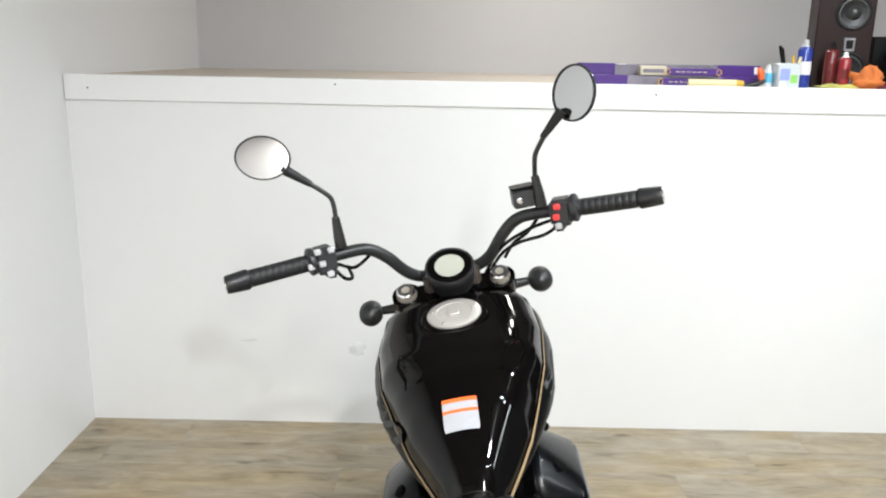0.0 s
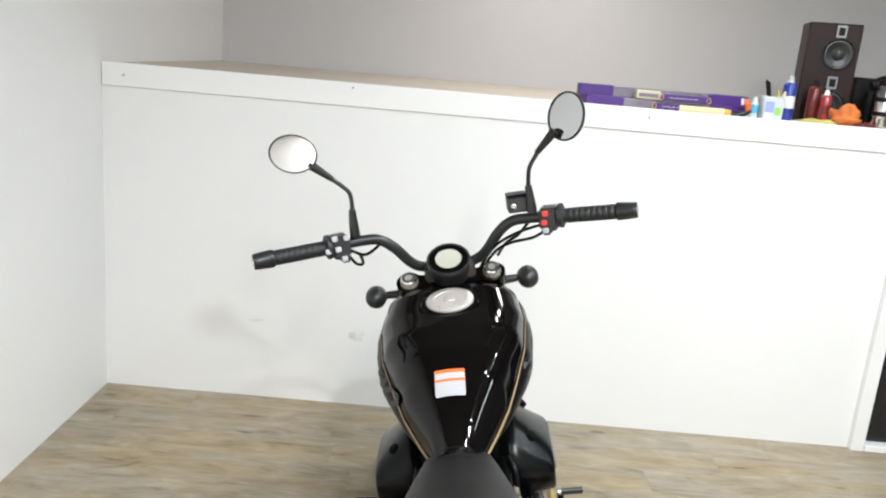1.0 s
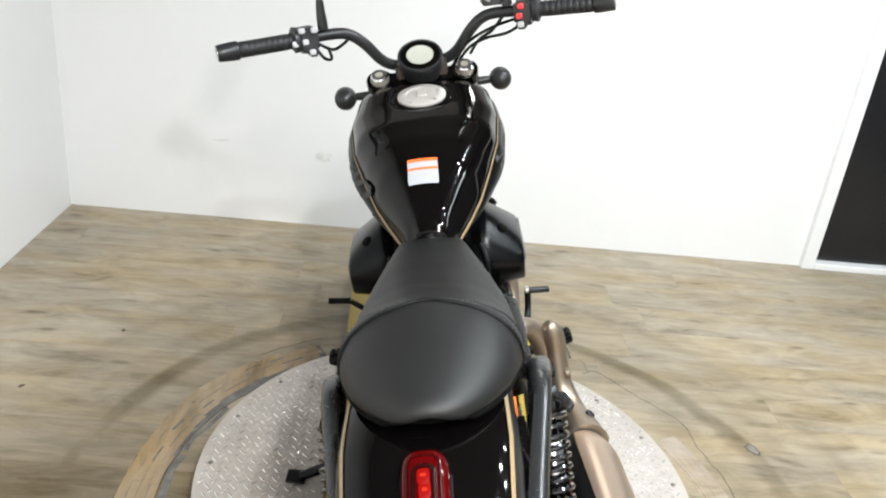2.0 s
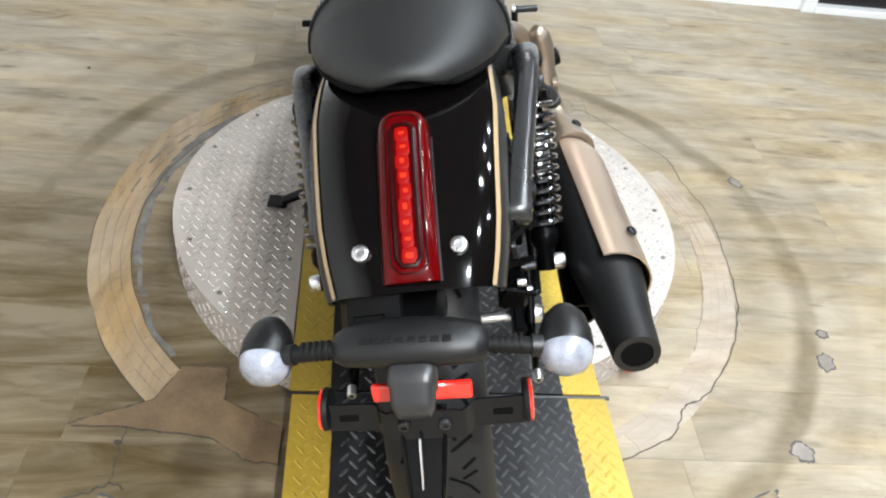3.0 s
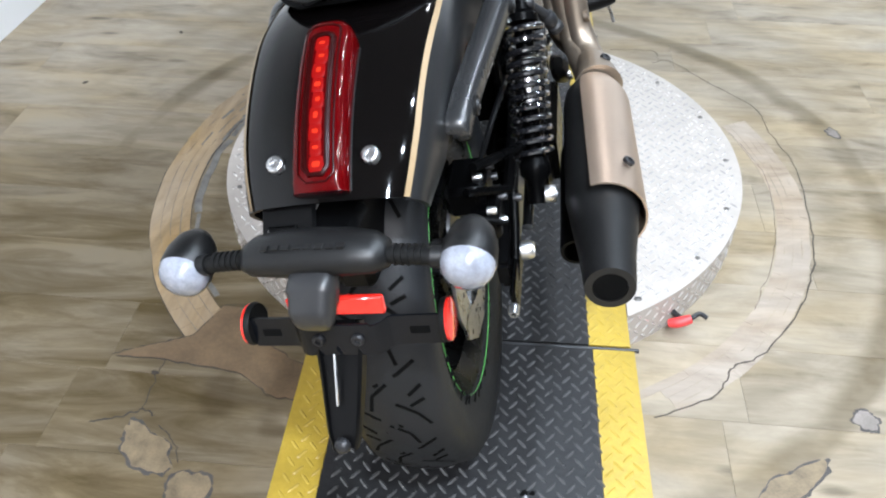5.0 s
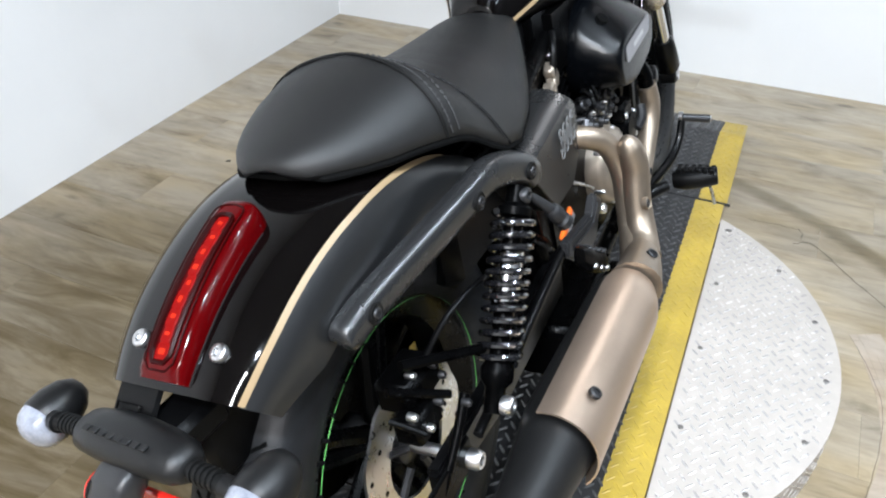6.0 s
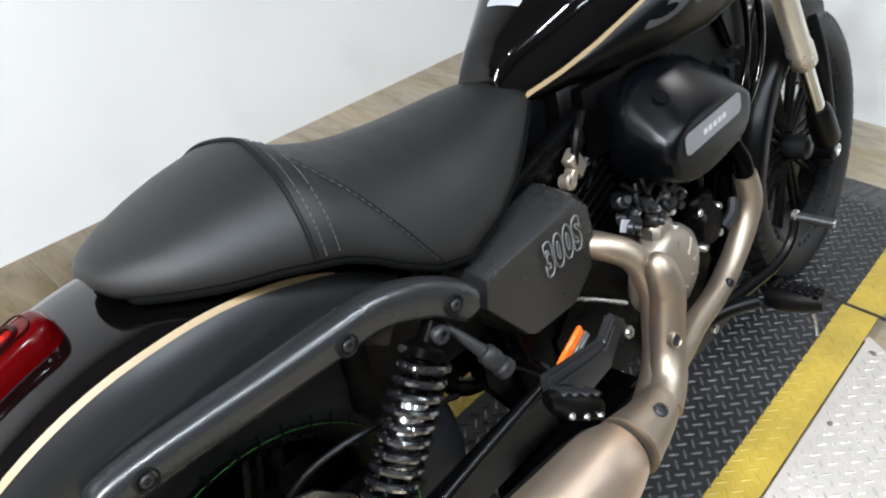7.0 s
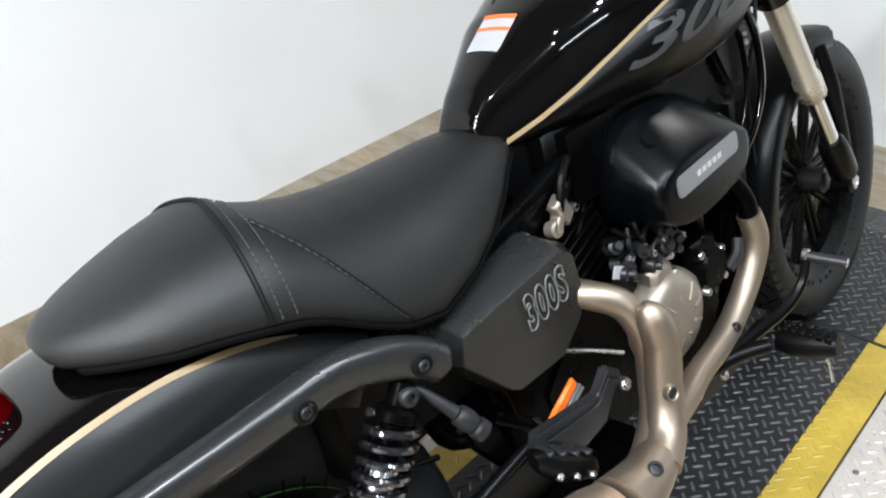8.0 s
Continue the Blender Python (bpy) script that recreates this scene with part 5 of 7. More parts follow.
part("lock_flap", bm, SILVER, capring, "lock flap on the filler cap")
for k in range(5):
    a = 2 * math.pi * k / 5 + 0.4
    bolt(capring, co + t_ * 0.043 * math.cos(a) + f_ * 0.043 * math.sin(a) + cn * 0.0095, cn, 0.0035, 0.0015)
# large dark lettering on both tank sides, following their curve
def panel_x(y, z):
    top, side = tank_half(y)
    pts = sorted([(b, a) for a, b in [top[-1]] + side])
    return lerp([q[0] for q in pts], [q[1] for q in pts], z)


for s in (1, -1):
    m = Matrix(((0, 0, s, 0), (s, 0, 0, 0.728), (0, 1, 0, 0.787), (0, 0, 0, 1)))
    let = text_mesh("lettering", "300", 0.066, m @ Matrix.Rotation(radians(6 * s), 4, "Z"), LETTER2, tank, "large dark grey number on the tank side", 0.0004, shear=0.45, wide=2.35, bold=0.001)
    for v in let.data.vertices:
        v.co.x = s * (panel_x(v.co.y, v.co.z) + 0.0024) + v.co.x
# seat-to-tank frame covers
for s in (1, -1):
    bm = bmesh.new()
    prism(bm, [(0.39, 0.73), (0.50, 0.735), (0.62, 0.715), (0.60, 0.66), (0.50, 0.62), (0.41, 0.66)], 0, s * 0.02, s * 0.055, 0.01)
    part("frame_cover", bm, PLASTIC, bike, "black frame cover under the tank")

# ---- side covers with number ----
for s in (1, -1):
    bm = bmesh.new()
    face_ = [(0.249, 0.591), (0.242, 0.558), (0.300, 0.489), (0.314, 0.480), (0.397, 0.475), (0.444, 0.503), (0.456, 0.540), (0.449, 0.587), (0.428, 0.606)]
    back_ = [(0.243, 0.603), (0.233, 0.558), (0.296, 0.481), (0.312, 0.471), (0.400, 0.466), (0.452, 0.498), (0.466, 0.540), (0.460, 0.594), (0.412, 0.627)]
    rings = []
    for x, k in ((0.080, 0.0), (0.128, 0.0), (0.1535, 0.94), (0.1550, 1.02)):
        rings.append([Vector((s * (x - 0.10 * max(0, a0 - 0.36)), b0 + (a0 - b0) * k, b1 + (a1 - b1) * k)) for (a0, a1), (b0, b1) in zip(face_, back_)])
    skin(bm, rings)
    bmesh.ops.bevel(bm, geom=[e for e in bm.edges], offset=0.0022, segments=2, affect="EDGES", clamp_overlap=True)
    cover = part("side_cover", bm, GREYPL, bike, "satin dark grey side cover with an outlined number", smooth=35)
    m = Matrix(((0, 0, s, s * 0.1540), (s, 0, 0, 0.384), (0, 1, 0, 0.563), (0, 0, 0, 1)))
    text_mesh("lettering", "300S", 0.060, m @ Matrix.Rotation(radians(3.4 * s), 4, "Y") @ Matrix.Rotation(radians(4 * s), 4, "Z"), LETTER, cover, "outlined grey number", outline=0.0013, wide=0.60, bold=0.0030)

# ---- round intake covers ----
for s in (1, -1):
    bm = bmesh.new()
    outline = [(0.578, 0.600), (0.588, 0.640), (0.622, 0.676), (0.68, 0.690), (0.765, 0.684), (0.83, 0.660), (0.862, 0.62), (0.864, 0.578), (0.84, 0.550), (0.78, 0.536), (0.69, 0.528), (0.625, 0.536), (0.588, 0.560)]
    loop = [(q.x, q.y) for q in smooth_path([(a, b, 0) for a, b in outline + outline[:1]], 2)[:-1]]
    loop = [(0.582 + (a - 0.578) * 0.85, 0.610 + (b - 0.610) * 1.04) for a, b in loop]
    oy, oz = 0.705, 0.610
    rings = []
    for x, k, kz, dz in ((0.060, 0.80, 0.8, 0), (0.080, 0.985, 0.985, 0), (0.088, 1.0, 1.0, 0), (0.098, 1.0, 1.0, 0), (0.104, 0.997, 0.965, 0), (0.109, 0.992, 0.925, 0), (0.136, 0.972, 0.66, 0), (0.160, 0.942, 0.43, -0.002), (0.166, 0.930, 0.375, -0.003), (0.1705, 0.91, 0.335, -0.004), (0.1735, 0.87, 0.295, -0.004), (0.1745, 0.80, 0.26, -0.004)):
        rings.append([Vector((s * (x + 0.008), oy + (a - oy) * k, oz + dz + (b - oz) * (kz if b > oz else 1 - (1 - kz) * 0.30))) for a, b in loop])
    skin(bm, rings)
    air = part("intake_cover", bm, COVER, bike, "rounded satin black engine intake cover", smooth=28)
    # flat black discs paint in the shade of the screw wells
    for q in ((0.1435, 0.636, 0.6630), (0.1350, 0.815, 0.6535)):
        bm = bmesh.new()
        lathe(bm, (s * q[0], q[1], q[2]), (s * 0.62, 0, 0.78), [(-0.012, 0.0135), (0.0006, 0.0135), (0.0007, 0.012), (0.0007, 0.001)], 20, squash=0.8, up=(0, 1, 0))
        part("screw_well", bm, DEEP_BLACK, air, "flat black spot for a recessed screw")
    bm = bmesh.new()
    rr_b, hl_ = 0.0155, 0.076
    oblong = [(sx * (hl_ - rr_b * 0.6) + rr_b * 0.6 * math.cos(a), sy * rr_b * 0.4 + rr_b * 0.6 * math.sin(a)) for sx, sy, a0 in ((1, 1, 0), (-1, 1, 90), (-1, -1, 180), (1, -1, 270)) for a in [radians(a0 + 22.5 * k) for k in range(5)]]
    prism(bm, oblong, 2, 0.0, 0.0022)
    m = Matrix(((0, 0, s, s * 0.1835), (1, 0, 0, 0.698), (0, 1, 0, 0.606), (0, 0, 0, 1))) @ Matrix.Rotation(radians(4), 4, "Z")
    bmesh.ops.transform(bm, matrix=m, verts=bm.verts)
    badge = part("badge", bm, BADGE, air, "pale grey metal badge")
    bm = bmesh.new()
    for k in range(5):
        box(bm, -0.030 + 0.013 * k, -0.021 + 0.013 * k, -0.004, 0.004, 0.0020, 0.0025)
    bmesh.ops.transform(bm, matrix=m, verts=bm.verts)
    part("print_bar", bm, GREYBTN, badge, smooth=0)

# ---- frame ----
bm = bmesh.new()
for s in (1, -1):
    tube(bm, [(s * 0.03, 1.0, 0.80), (s * 0.06, 0.95, 0.6), (s * 0.085, 0.90, 0.38), (s * 0.10, 0.80, 0.22), (s * 0.11, 0.55, 0.20), (s * 0.11, 0.38, 0.24), (s * 0.10, 0.33, 0.40), (s * 0.095, 0.30, 0.60)], 0.016, 10, 5)
    tube(bm, [(s * 0.03, 1.0, 0.84), (s * 0.06, 0.8, 0.74), (s * 0.075, 0.55, 0.67), (s * 0.09, 0.30, 0.62), (s * 0.085, 0.16, 0.62), (s * 0.075, 0.10, 0.62)], 0.015, 10, 5)
tube(bm, [(0, 1.03, 0.90), (0, 1.07, 0.80)], 0.032, 14, 1)
part("frame", bm, BLACKM, bike, "black tubular steel frame")
bm = bmesh.new()
box(bm, -0.085, 0.085, 0.10, 0.42, 0.45, 0.66, 0.02)
part("battery_box", bm, PLASTIC, bike, "black battery box under the seat")

# block added where only darkness shows between tank and engine
bm = bmesh.new()
box(bm, -0.094, 0.094, 0.50, 0.96, 0.575, 0.735, 0.03, None, 3)
part("air_box", bm, BLACKM, bike, "black block added to fill the dark space under the tank")
for s in (1, -1):
    bm = bmesh.new()
    prism(bm, [(0.865, 0.705), (0.905, 0.745), (0.985, 0.765), (0.985, 0.70), (0.945, 0.63), (0.90, 0.645)], 0, s * 0.088, s * 0.108, 0.006)
    shr = part("radiator_shroud", bm, SATIN, bike, "satin black radiator shroud", smooth=30)
    bolt(shr, (s * 0.108, 0.918, 0.722), (s, 0, 0), 0.007, 0.003, DARKM)
for k, (dx, dy) in enumerate(((0.0, 0.0), (-0.012, -0.022), (-0.004, 0.012))):
    bm = bmesh.new()
    tube(bm, [(0.100 + dx, 0.885 + dy, 0.800), (0.124 + dx, 0.910 + dy, 0.769), (0.130 + dx, 0.944 + dy, 0.709), (0.130 + dx, 0.954 + dy, 0.627), (0.128 + dx, 0.9235 + dy, 0.564), (0.124 + dx, 0.8746 + dy, 0.532), (0.118 + dx, 0.80, 0.505)], 0.0048 if k else 0.0062, 9, 7)
    part("cable_loop", bm, GLOSS, bike, "glossy black cable looping down beside the fork")
for k, z0 in enumerate((0.730, 0.714, 0.700)):
    bolt(shr, (0.119, 0.930 + 0.003 * k, z0), (1, -0.4, 0.2), 0.0048, 0.003)

# ---- engine: V twin ----
bm = bmesh.new()
prism(bm, [(0.40, 0.24), (0.78, 0.22), (0.84, 0.30), (0.80, 0.42), (0.66, 0.50), (0.48, 0.50), (0.38, 0.40)], 0, -0.105, 0.105, 0.02)
engine = part("engine", bm, BLACKM, bike, "black V-twin engine block")
for name, base, lean in (("front_cylinder", (0.0, 0.72, 0.44), 28), ("rear_cylinder", (0.0, 0.54, 0.46), -22)):
    bm = bmesh.new()
    m = Matrix.Translation(base) @ Matrix.Rotation(radians(-lean), 4, "X")
    box(bm, -0.07, 0.07, -0.06, 0.06, 0.0, 0.19, 0.012, m)
    box(bm, -0.085, 0.085, -0.07, 0.07, 0.15, 0.20, 0.015, m)
    cyl_ = part(name, bm, BLACKM, engine, "black finned cylinder")
    for k in range(8):
        bm = bmesh.new()
        box(bm, -0.092, 0.092, -0.078, 0.078, 0.012 + 0.017 * k, 0.0165 + 0.017 * k, 0.002, m)
        part("cooling_fin", bm, BLACKM, engine)
    for u in (-1, 1):
        for w in (-1, 1):
            q = m @ Vector((0.087, 0.045 * u, 0.16 + 0.02 * w))
            bolt(cyl_, q, (1, 0, 0), 0.0065, 0.007)
# clutch cover in champagne metal
bm = bmesh.new()
CO = Vector((0.09, 0.648, 0.380))
lathe(bm, CO, (1, 0, 0), [(0, 0.074), (0.038, 0.074), (0.05, 0.070), (0.058, 0.058), (0.062, 0.042), (0.063, 0.0)], 36)
box(bm, 0.09, 0.135, 0.615, 0.665, 0.425, 0.472, 0.008)
clutch = part("clutch_cover", bm, COVERM, engine, "round champagne metal clutch cover")
for k in range(9):
    a = 2 * math.pi * k / 9 + 0.2
    d = Vector((0, math.cos(a), math.sin(a)))
    bm = bmesh.new()
    tube(bm, [CO + d * 0.030 + Vector((0.0625, 0, 0)), CO + d * 0.056 + Vector((0.058, 0, 0))], 0.0028, 6, 1)
    part("cover_rib", bm, COVERM, clutch)
for k in range(6):
    a = 2 * math.pi * k / 6 + 0.3
    bolt(clutch, CO + Vector((0.040, 0.071 * math.cos(a), 0.071 * math.sin(a))), (1, 0, 0), 0.0055, 0.010)
bm = bmesh.new()
lathe(bm, (-0.09, 0.60, 0.39), (-1, 0, 0), [(0, 0.105), (0.03, 0.105), (0.045, 0.095), (0.052, 0.06), (0.053, 0)], 32)
part("generator_cover", bm, SATIN, engine, "black generator cover")
# water pump and hoses between the headers
bm = bmesh.new()
lathe(bm, (0.10, 0.745, 0.415), (1, 0, 0), [(0, 0.045), (0.03, 0.045), (0.04, 0.036), (0.052, 0.03), (0.053, 0.0)], 20)
box(bm, 0.12, 0.15, 0.70, 0.755, 0.44, 0.475, 0.006)
pump = part("water_pump", bm, BLACKM, engine, "black water pump with steel bolts")
for q in ((0.145, 0.712, 0.452), (0.145, 0.768, 0.437), (0.145, 0.77, 0.39), (0.145, 0.722, 0.385)):
    bolt(pump, q, (1, 0, 0), 0.0068, 0.007)
for pts, r, mt, lb in (([(0.12, 0.755, 0.46), (0.13, 0.735, 0.505), (0.125, 0.69, 0.515), (0.11, 0.65, 0.50)], 0.010, PLASTIC, "black coolant hose"),
                       ([(0.15, 0.78, 0.395), (0.155, 0.80, 0.41), (0.15, 0.815, 0.43)], 0.009, GREY_RUB, "dark rubber hose"),
                       ([(0.10, 0.615, 0.455), (0.12, 0.655, 0.505), (0.125, 0.70, 0.545), (0.12, 0.74, 0.575)], 0.0032, STEEL, "braided cable"),
                       ([(0.135, 0.41, 0.469), (0.138, 0.47, 0.432), (0.138, 0.52, 0.398)], 0.0032, STEEL, "thin steel pipe")):
    bm = bmesh.new()
    tube(bm, pts, r, 8, 6)
    part("hose", bm, mt, engine, lb)
rng = random.Random(9)
for k in range(34):
    q = (0.105 + rng.uniform(0, 0.025), rng.uniform(0.55, 0.73), rng.uniform(0.475, 0.535))
    bm = bmesh.new()
    if k % 3 == 0:
        lathe(bm, q, (1, rng.uniform(-0.5, 0.5), rng.uniform(-0.2, 0.6)), [(0, 0.011), (0.018, 0.011), (0.02, 0.007), (0.028, 0.006)], 10)
        part("fitting", bm, DARKM, engine)
    elif k % 3 == 1:
        bm.free()
        bolt(engine, q, (1, 0, 0.3), 0.006, 0.008)
    else:
        tube(bm, [q, (q[0] + 0.01, q[1] + rng.uniform(-0.03, 0.03), q[2] + 0.02), (q[0], q[1] + rng.uniform(-0.05, 0.05), q[2] + 0.045)], 0.004, 6, 4)
        part("wire", bm, PLASTIC, engine)
# white data label on the crankcase
bm = bmesh.new()
box(bm, 0.128, 0.130, -0.020, 0.020, -0.009, 0.009, 0.0005, Matrix.Translation((0, 0.556, 0.502)) @ Matrix.Rotation(radians(-28), 4, "X"))
part("data_label", bm, STICKER, engine, "small white label")
# silver horn bracket between tank and side cover
bm = bmesh.new()
box(bm, -0.009, 0.009, -0.013, 0.013, -0.019, 0.019, 0.003, Matrix.Translation((0.095, 0.497, 0.618)) @ Matrix.Rotation(radians(28), 4, "X") @ Matrix.Rotation(radians(12), 4, "Z"))
box(bm, -0.006, 0.010, -0.006, 0.006, -0.010, 0.012, 0.002, Matrix.Translation((0.098, 0.480, 0.605)) @ Matrix.Rotation(radians(-20), 4, "X"))
lathe(bm, (0.092, 0.474, 0.600), (1, 0, 0.2), [(0, 0.011), (0.014, 0.011), (0.016, 0.007), (0.011, 0.006)], 14)
part("fuel_fitting", bm, COVERM, bike, "pale metal fitting")
bm = bmesh.new()
tube(bm, [(0.10, 0.49, 0.62), (0.10, 0.505, 0.66), (0.09, 0.53, 0.675)], 0.006, 8)
part("fitting_hose", bm, PLASTIC, bike)
bm = bmesh.new()
for k in range(4):
    tube(bm, [(0.06 + 0.008 * k, 0.47 + 0.02 * k, 0.56), (0.085, 0.52 + 0.015 * k, 0.62), (0.09, 0.55 + 0.01 * k, 0.70)], 0.004, 6, 5)
part("wiring", bm, PLASTIC, bike, "black wiring behind the side cover")

# ---- exhaust ----
bm = bmesh.new()
tube(bm, [(0.110, 0.448, 0.529), (0.150, 0.465, 0.522), (0.178, 0.490, 0.499), (0.198, 0.498, 0.450), (0.207, 0.488, 0.395), (0.216, 0.470, 0.350), (0.236, 0.41, 0.325), (0.246, 0.35, 0.322)], [0.0185, 0.0190, 0.0195, 0.0200, 0.0205, 0.022, 0.025, 0.029], 16, 6)
hdr = part("exhaust_header", bm, HEADER, bike, "champagne coloured rear exhaust header")
bm = bmesh.new()
tube(bm, [(0.158, 0.837, 0.464), (0.162, 0.846, 0.420), (0.161, 0.830, 0.378), (0.161, 0.785, 0.334), (0.168, 0.715, 0.309), (0.178, 0.633, 0.306), (0.195, 0.566, 0.309), (0.213, 0.512, 0.324), (0.23, 0.46, 0.334)], [0.0192, 0.0195, 0.0195, 0.0195, 0.0192, 0.019, 0.0188, 0.0185, 0.018], 16, 6)
hdr2 = part("exhaust_header", bm, HEADER, bike, "champagne coloured front exhaust header")
bm = bmesh.new()
tube(bm, [(0.095, 0.79, 0.56), (0.135, 0.822, 0.525), (0.154, 0.834, 0.490), (0.158, 0.837, 0.462)], [0.0145, 0.0150, 0.0152, 0.0152], 14, 6)
part("header_stub", bm, BLACKM, hdr2, "black upper end of the header")
# second skin: raised shield over the upper header
bm = bmesh.new()
tube(bm, [(0.208, 0.484, 0.512), (0.211, 0.486, 0.507), (0.216, 0.490, 0.494), (0.220, 0.494, 0.472), (0.222, 0.495, 0.448), (0.224, 0.486, 0.405), (0.229, 0.477, 0.372), (0.238, 0.456, 0.343), (0.248, 0.422, 0.329)], [0.006, 0.0135, 0.0205, 0.0232, 0.0236, 0.0236, 0.0240, 0.0256, 0.0280], 20, 4)
hs = part("header_shield", bm, HEADER, hdr, "champagne header shield with a blunt rounded end")
for q, n_ in (((0.2455, 0.470, 0.4035), (1, -0.1, 0.15)),):
    bm = bmesh.new()
    lathe(bm, q, n_, [(-0.006, 0.0105), (0.0022, 0.0105), (0.0030, 0.0095), (0.0012, 0.0082)], 18)
    part("screw_seat", bm, HEADER, hs)
    bolt(hs, Vector(q) + Vector(n_).normalized() * 0.0006, n_, 0.0072, 0.0022, DARKM)
bolt(hdr2, (0.182, 0.735, 0.324), (1, 0.0, 0.3), 0.0075, 0.004, DARKM)
bm = bmesh.new()
ax0, ax1 = Vector((0.246, 0.36, 0.322)), Vector((0.258, -0.188, 0.366))
axd = (ax1 - ax0).normalized()
lathe(bm, ax0, axd, [(0, 0.030), (0.02, 0.034), (0.06, 0.050), (0.10, 0.053), (0.36, 0.053), (0.40, 0.048), (0.50, 0.036), (0.548, 0.0325), (0.558, 0.0315), (0.558, 0.022), (0.50, 0.021)], 32, cap=True)
muf = part("muffler", bm, MUFFLER, bike, "matt black muffler")
# solid black plug, painting in the dark inside the outlet
bm = bmesh.new()
lathe(bm, ax0 + axd * 0.52, axd, [(0, 0.0205), (0.037, 0.0212)], 24)
part("outlet_bore", bm, DEEP_BLACK, muf, "black plug for the dark of the outlet")
# champagne heat shield: an open shell over the outer upper side
bm = bmesh.new()
e1 = Vector((1, 0, 0)) - axd * axd.x
e1.normalize()
e2 = axd.cross(e1)
if e2.z < 0:
    e2 = -e2
rows_ = []
for i in range(25):
    t = i / 24
    along = 0.035 + 0.375 * t
    front = max(0.0, 1 - t / 0.16)
    rad = 0.0575 - 0.014 * front ** 1.5 + 0.001 * t
    a0, a1 = radians(-62 + 6 * t), radians(112 - 8 * t)
    if t > 0.93:
        a0 += (t - 0.93) * 2.2
    row = []
    for k in range(17):
        a = a0 + (a1 - a0) * k / 16
        row.append(ax0 + axd * along + (e1 * math.cos(a) + e2 * math.sin(a)) * rad)
    rows_.append(row)
outer_ = [[bm.verts.new(q) for q in row] for row in rows_]
inner_ = [[bm.verts.new(ax0 + axd * (q - ax0).dot(axd) + (q - ax0 - axd * (q - ax0).dot(axd)) * 0.955) for q in row] for row in rows_]
for A, flip in ((outer_, 0), (inner_, 1)):
    for a, b in zip(A, A[1:]):
        for i in range(16):
            f = (a[i], a[i + 1], b[i + 1], b[i])
            bm.faces.new(f[::-1] if flip else f)
for i in range(16):
    bm.faces.new((outer_[0][i], inner_[0][i], inner_[0][i + 1], outer_[0][i + 1]))
    bm.faces.new((outer_[-1][i], outer_[-1][i + 1], inner_[-1][i + 1], inner_[-1][i]))
for i in range(24):
    bm.faces.new((outer_[i][0], outer_[i + 1][0], inner_[i + 1][0], inner_[i][0]))
    bm.faces.new((outer_[i][16], inner_[i][16], inner_[i + 1][16], outer_[i + 1][16]))
shield = part("heat_shield", bm, BRONZE, muf, "satin champagne heat shield", smooth=45)
a = radians(52)
bolt(shield, ax0 + axd * 0.352 + (e1 * math.cos(a) + e2 * math.sin(a)) * 0.0655, e1 * math.cos(a) + e2 * math.sin(a), 0.0085, 0.003, DARKM)
# link cover at the front of the muffler, with its screw
bm = bmesh.new()
tube(bm, [(0.243, 0.428, 0.333), (0.252, 0.385, 0.333), (0.256, 0.334, 0.334)], [0.0265, 0.033, 0.0425], 18, 6)
lk = part("link_shield", bm, HEADER, muf, "champagne shield over the muffler joint")
bolt(lk, (0.272, 0.385, 0.3615), (0.6, 0, 0.8), 0.0095, 0.003, DARKM)
bm = bmesh.new()
lathe(bm, (0.212, 0.20, 0.305), (0.0, -1, -0.05), [(0, 0.02), (0.02, 0.024), (0.235, 0.024), (0.245, 0.0235), (0.245, 0.019), (0.15, 0.018)], 24)
part("lower_outlet", bm, PLASTIC, muf, "short matt black lower outlet pipe")

# black box added under the engine to paint in the deep shade there
bm = bmesh.new()
box(bm, 0.045, 0.175, 0.275, 0.535, 0.150, 0.275, 0.022, None, 3)
part("exhaust_chamber", bm, BLACKM, bike, "black box added for the deep shade under the engine")

# ---- black frame plates round the swingarm pivot ----
for s in (1, -1):
    bm = bmesh.new()
    prism(bm, [(0.262, 0.452), (0.262, 0.405), (0.300, 0.345), (0.380, 0.262), (0.545, 0.262), (0.560, 0.352), (0.516, 0.455), (0.420, 0.490)], 0, s * 0.088, s * 0.100, 0.006)
    tube(bm, [(s * 0.104, 0.300, 0.430), (s * 0.106, 0.345, 0.385), (s * 0.106, 0.400, 0.300)], [0.011, 0.013, 0.012], 10, 5)
    pv = part("pivot_plate", bm, BLACKM, bike, "black frame plate round the swingarm pivot")
    bolt(pv, (s * 0.100, 0.365, 0.365), (s, 0, 0), 0.014, 0.009, DARKM)
    bolt(pv, (s * 0.100, 0.470, 0.300), (s, 0, 0), 0.008, 0.006)


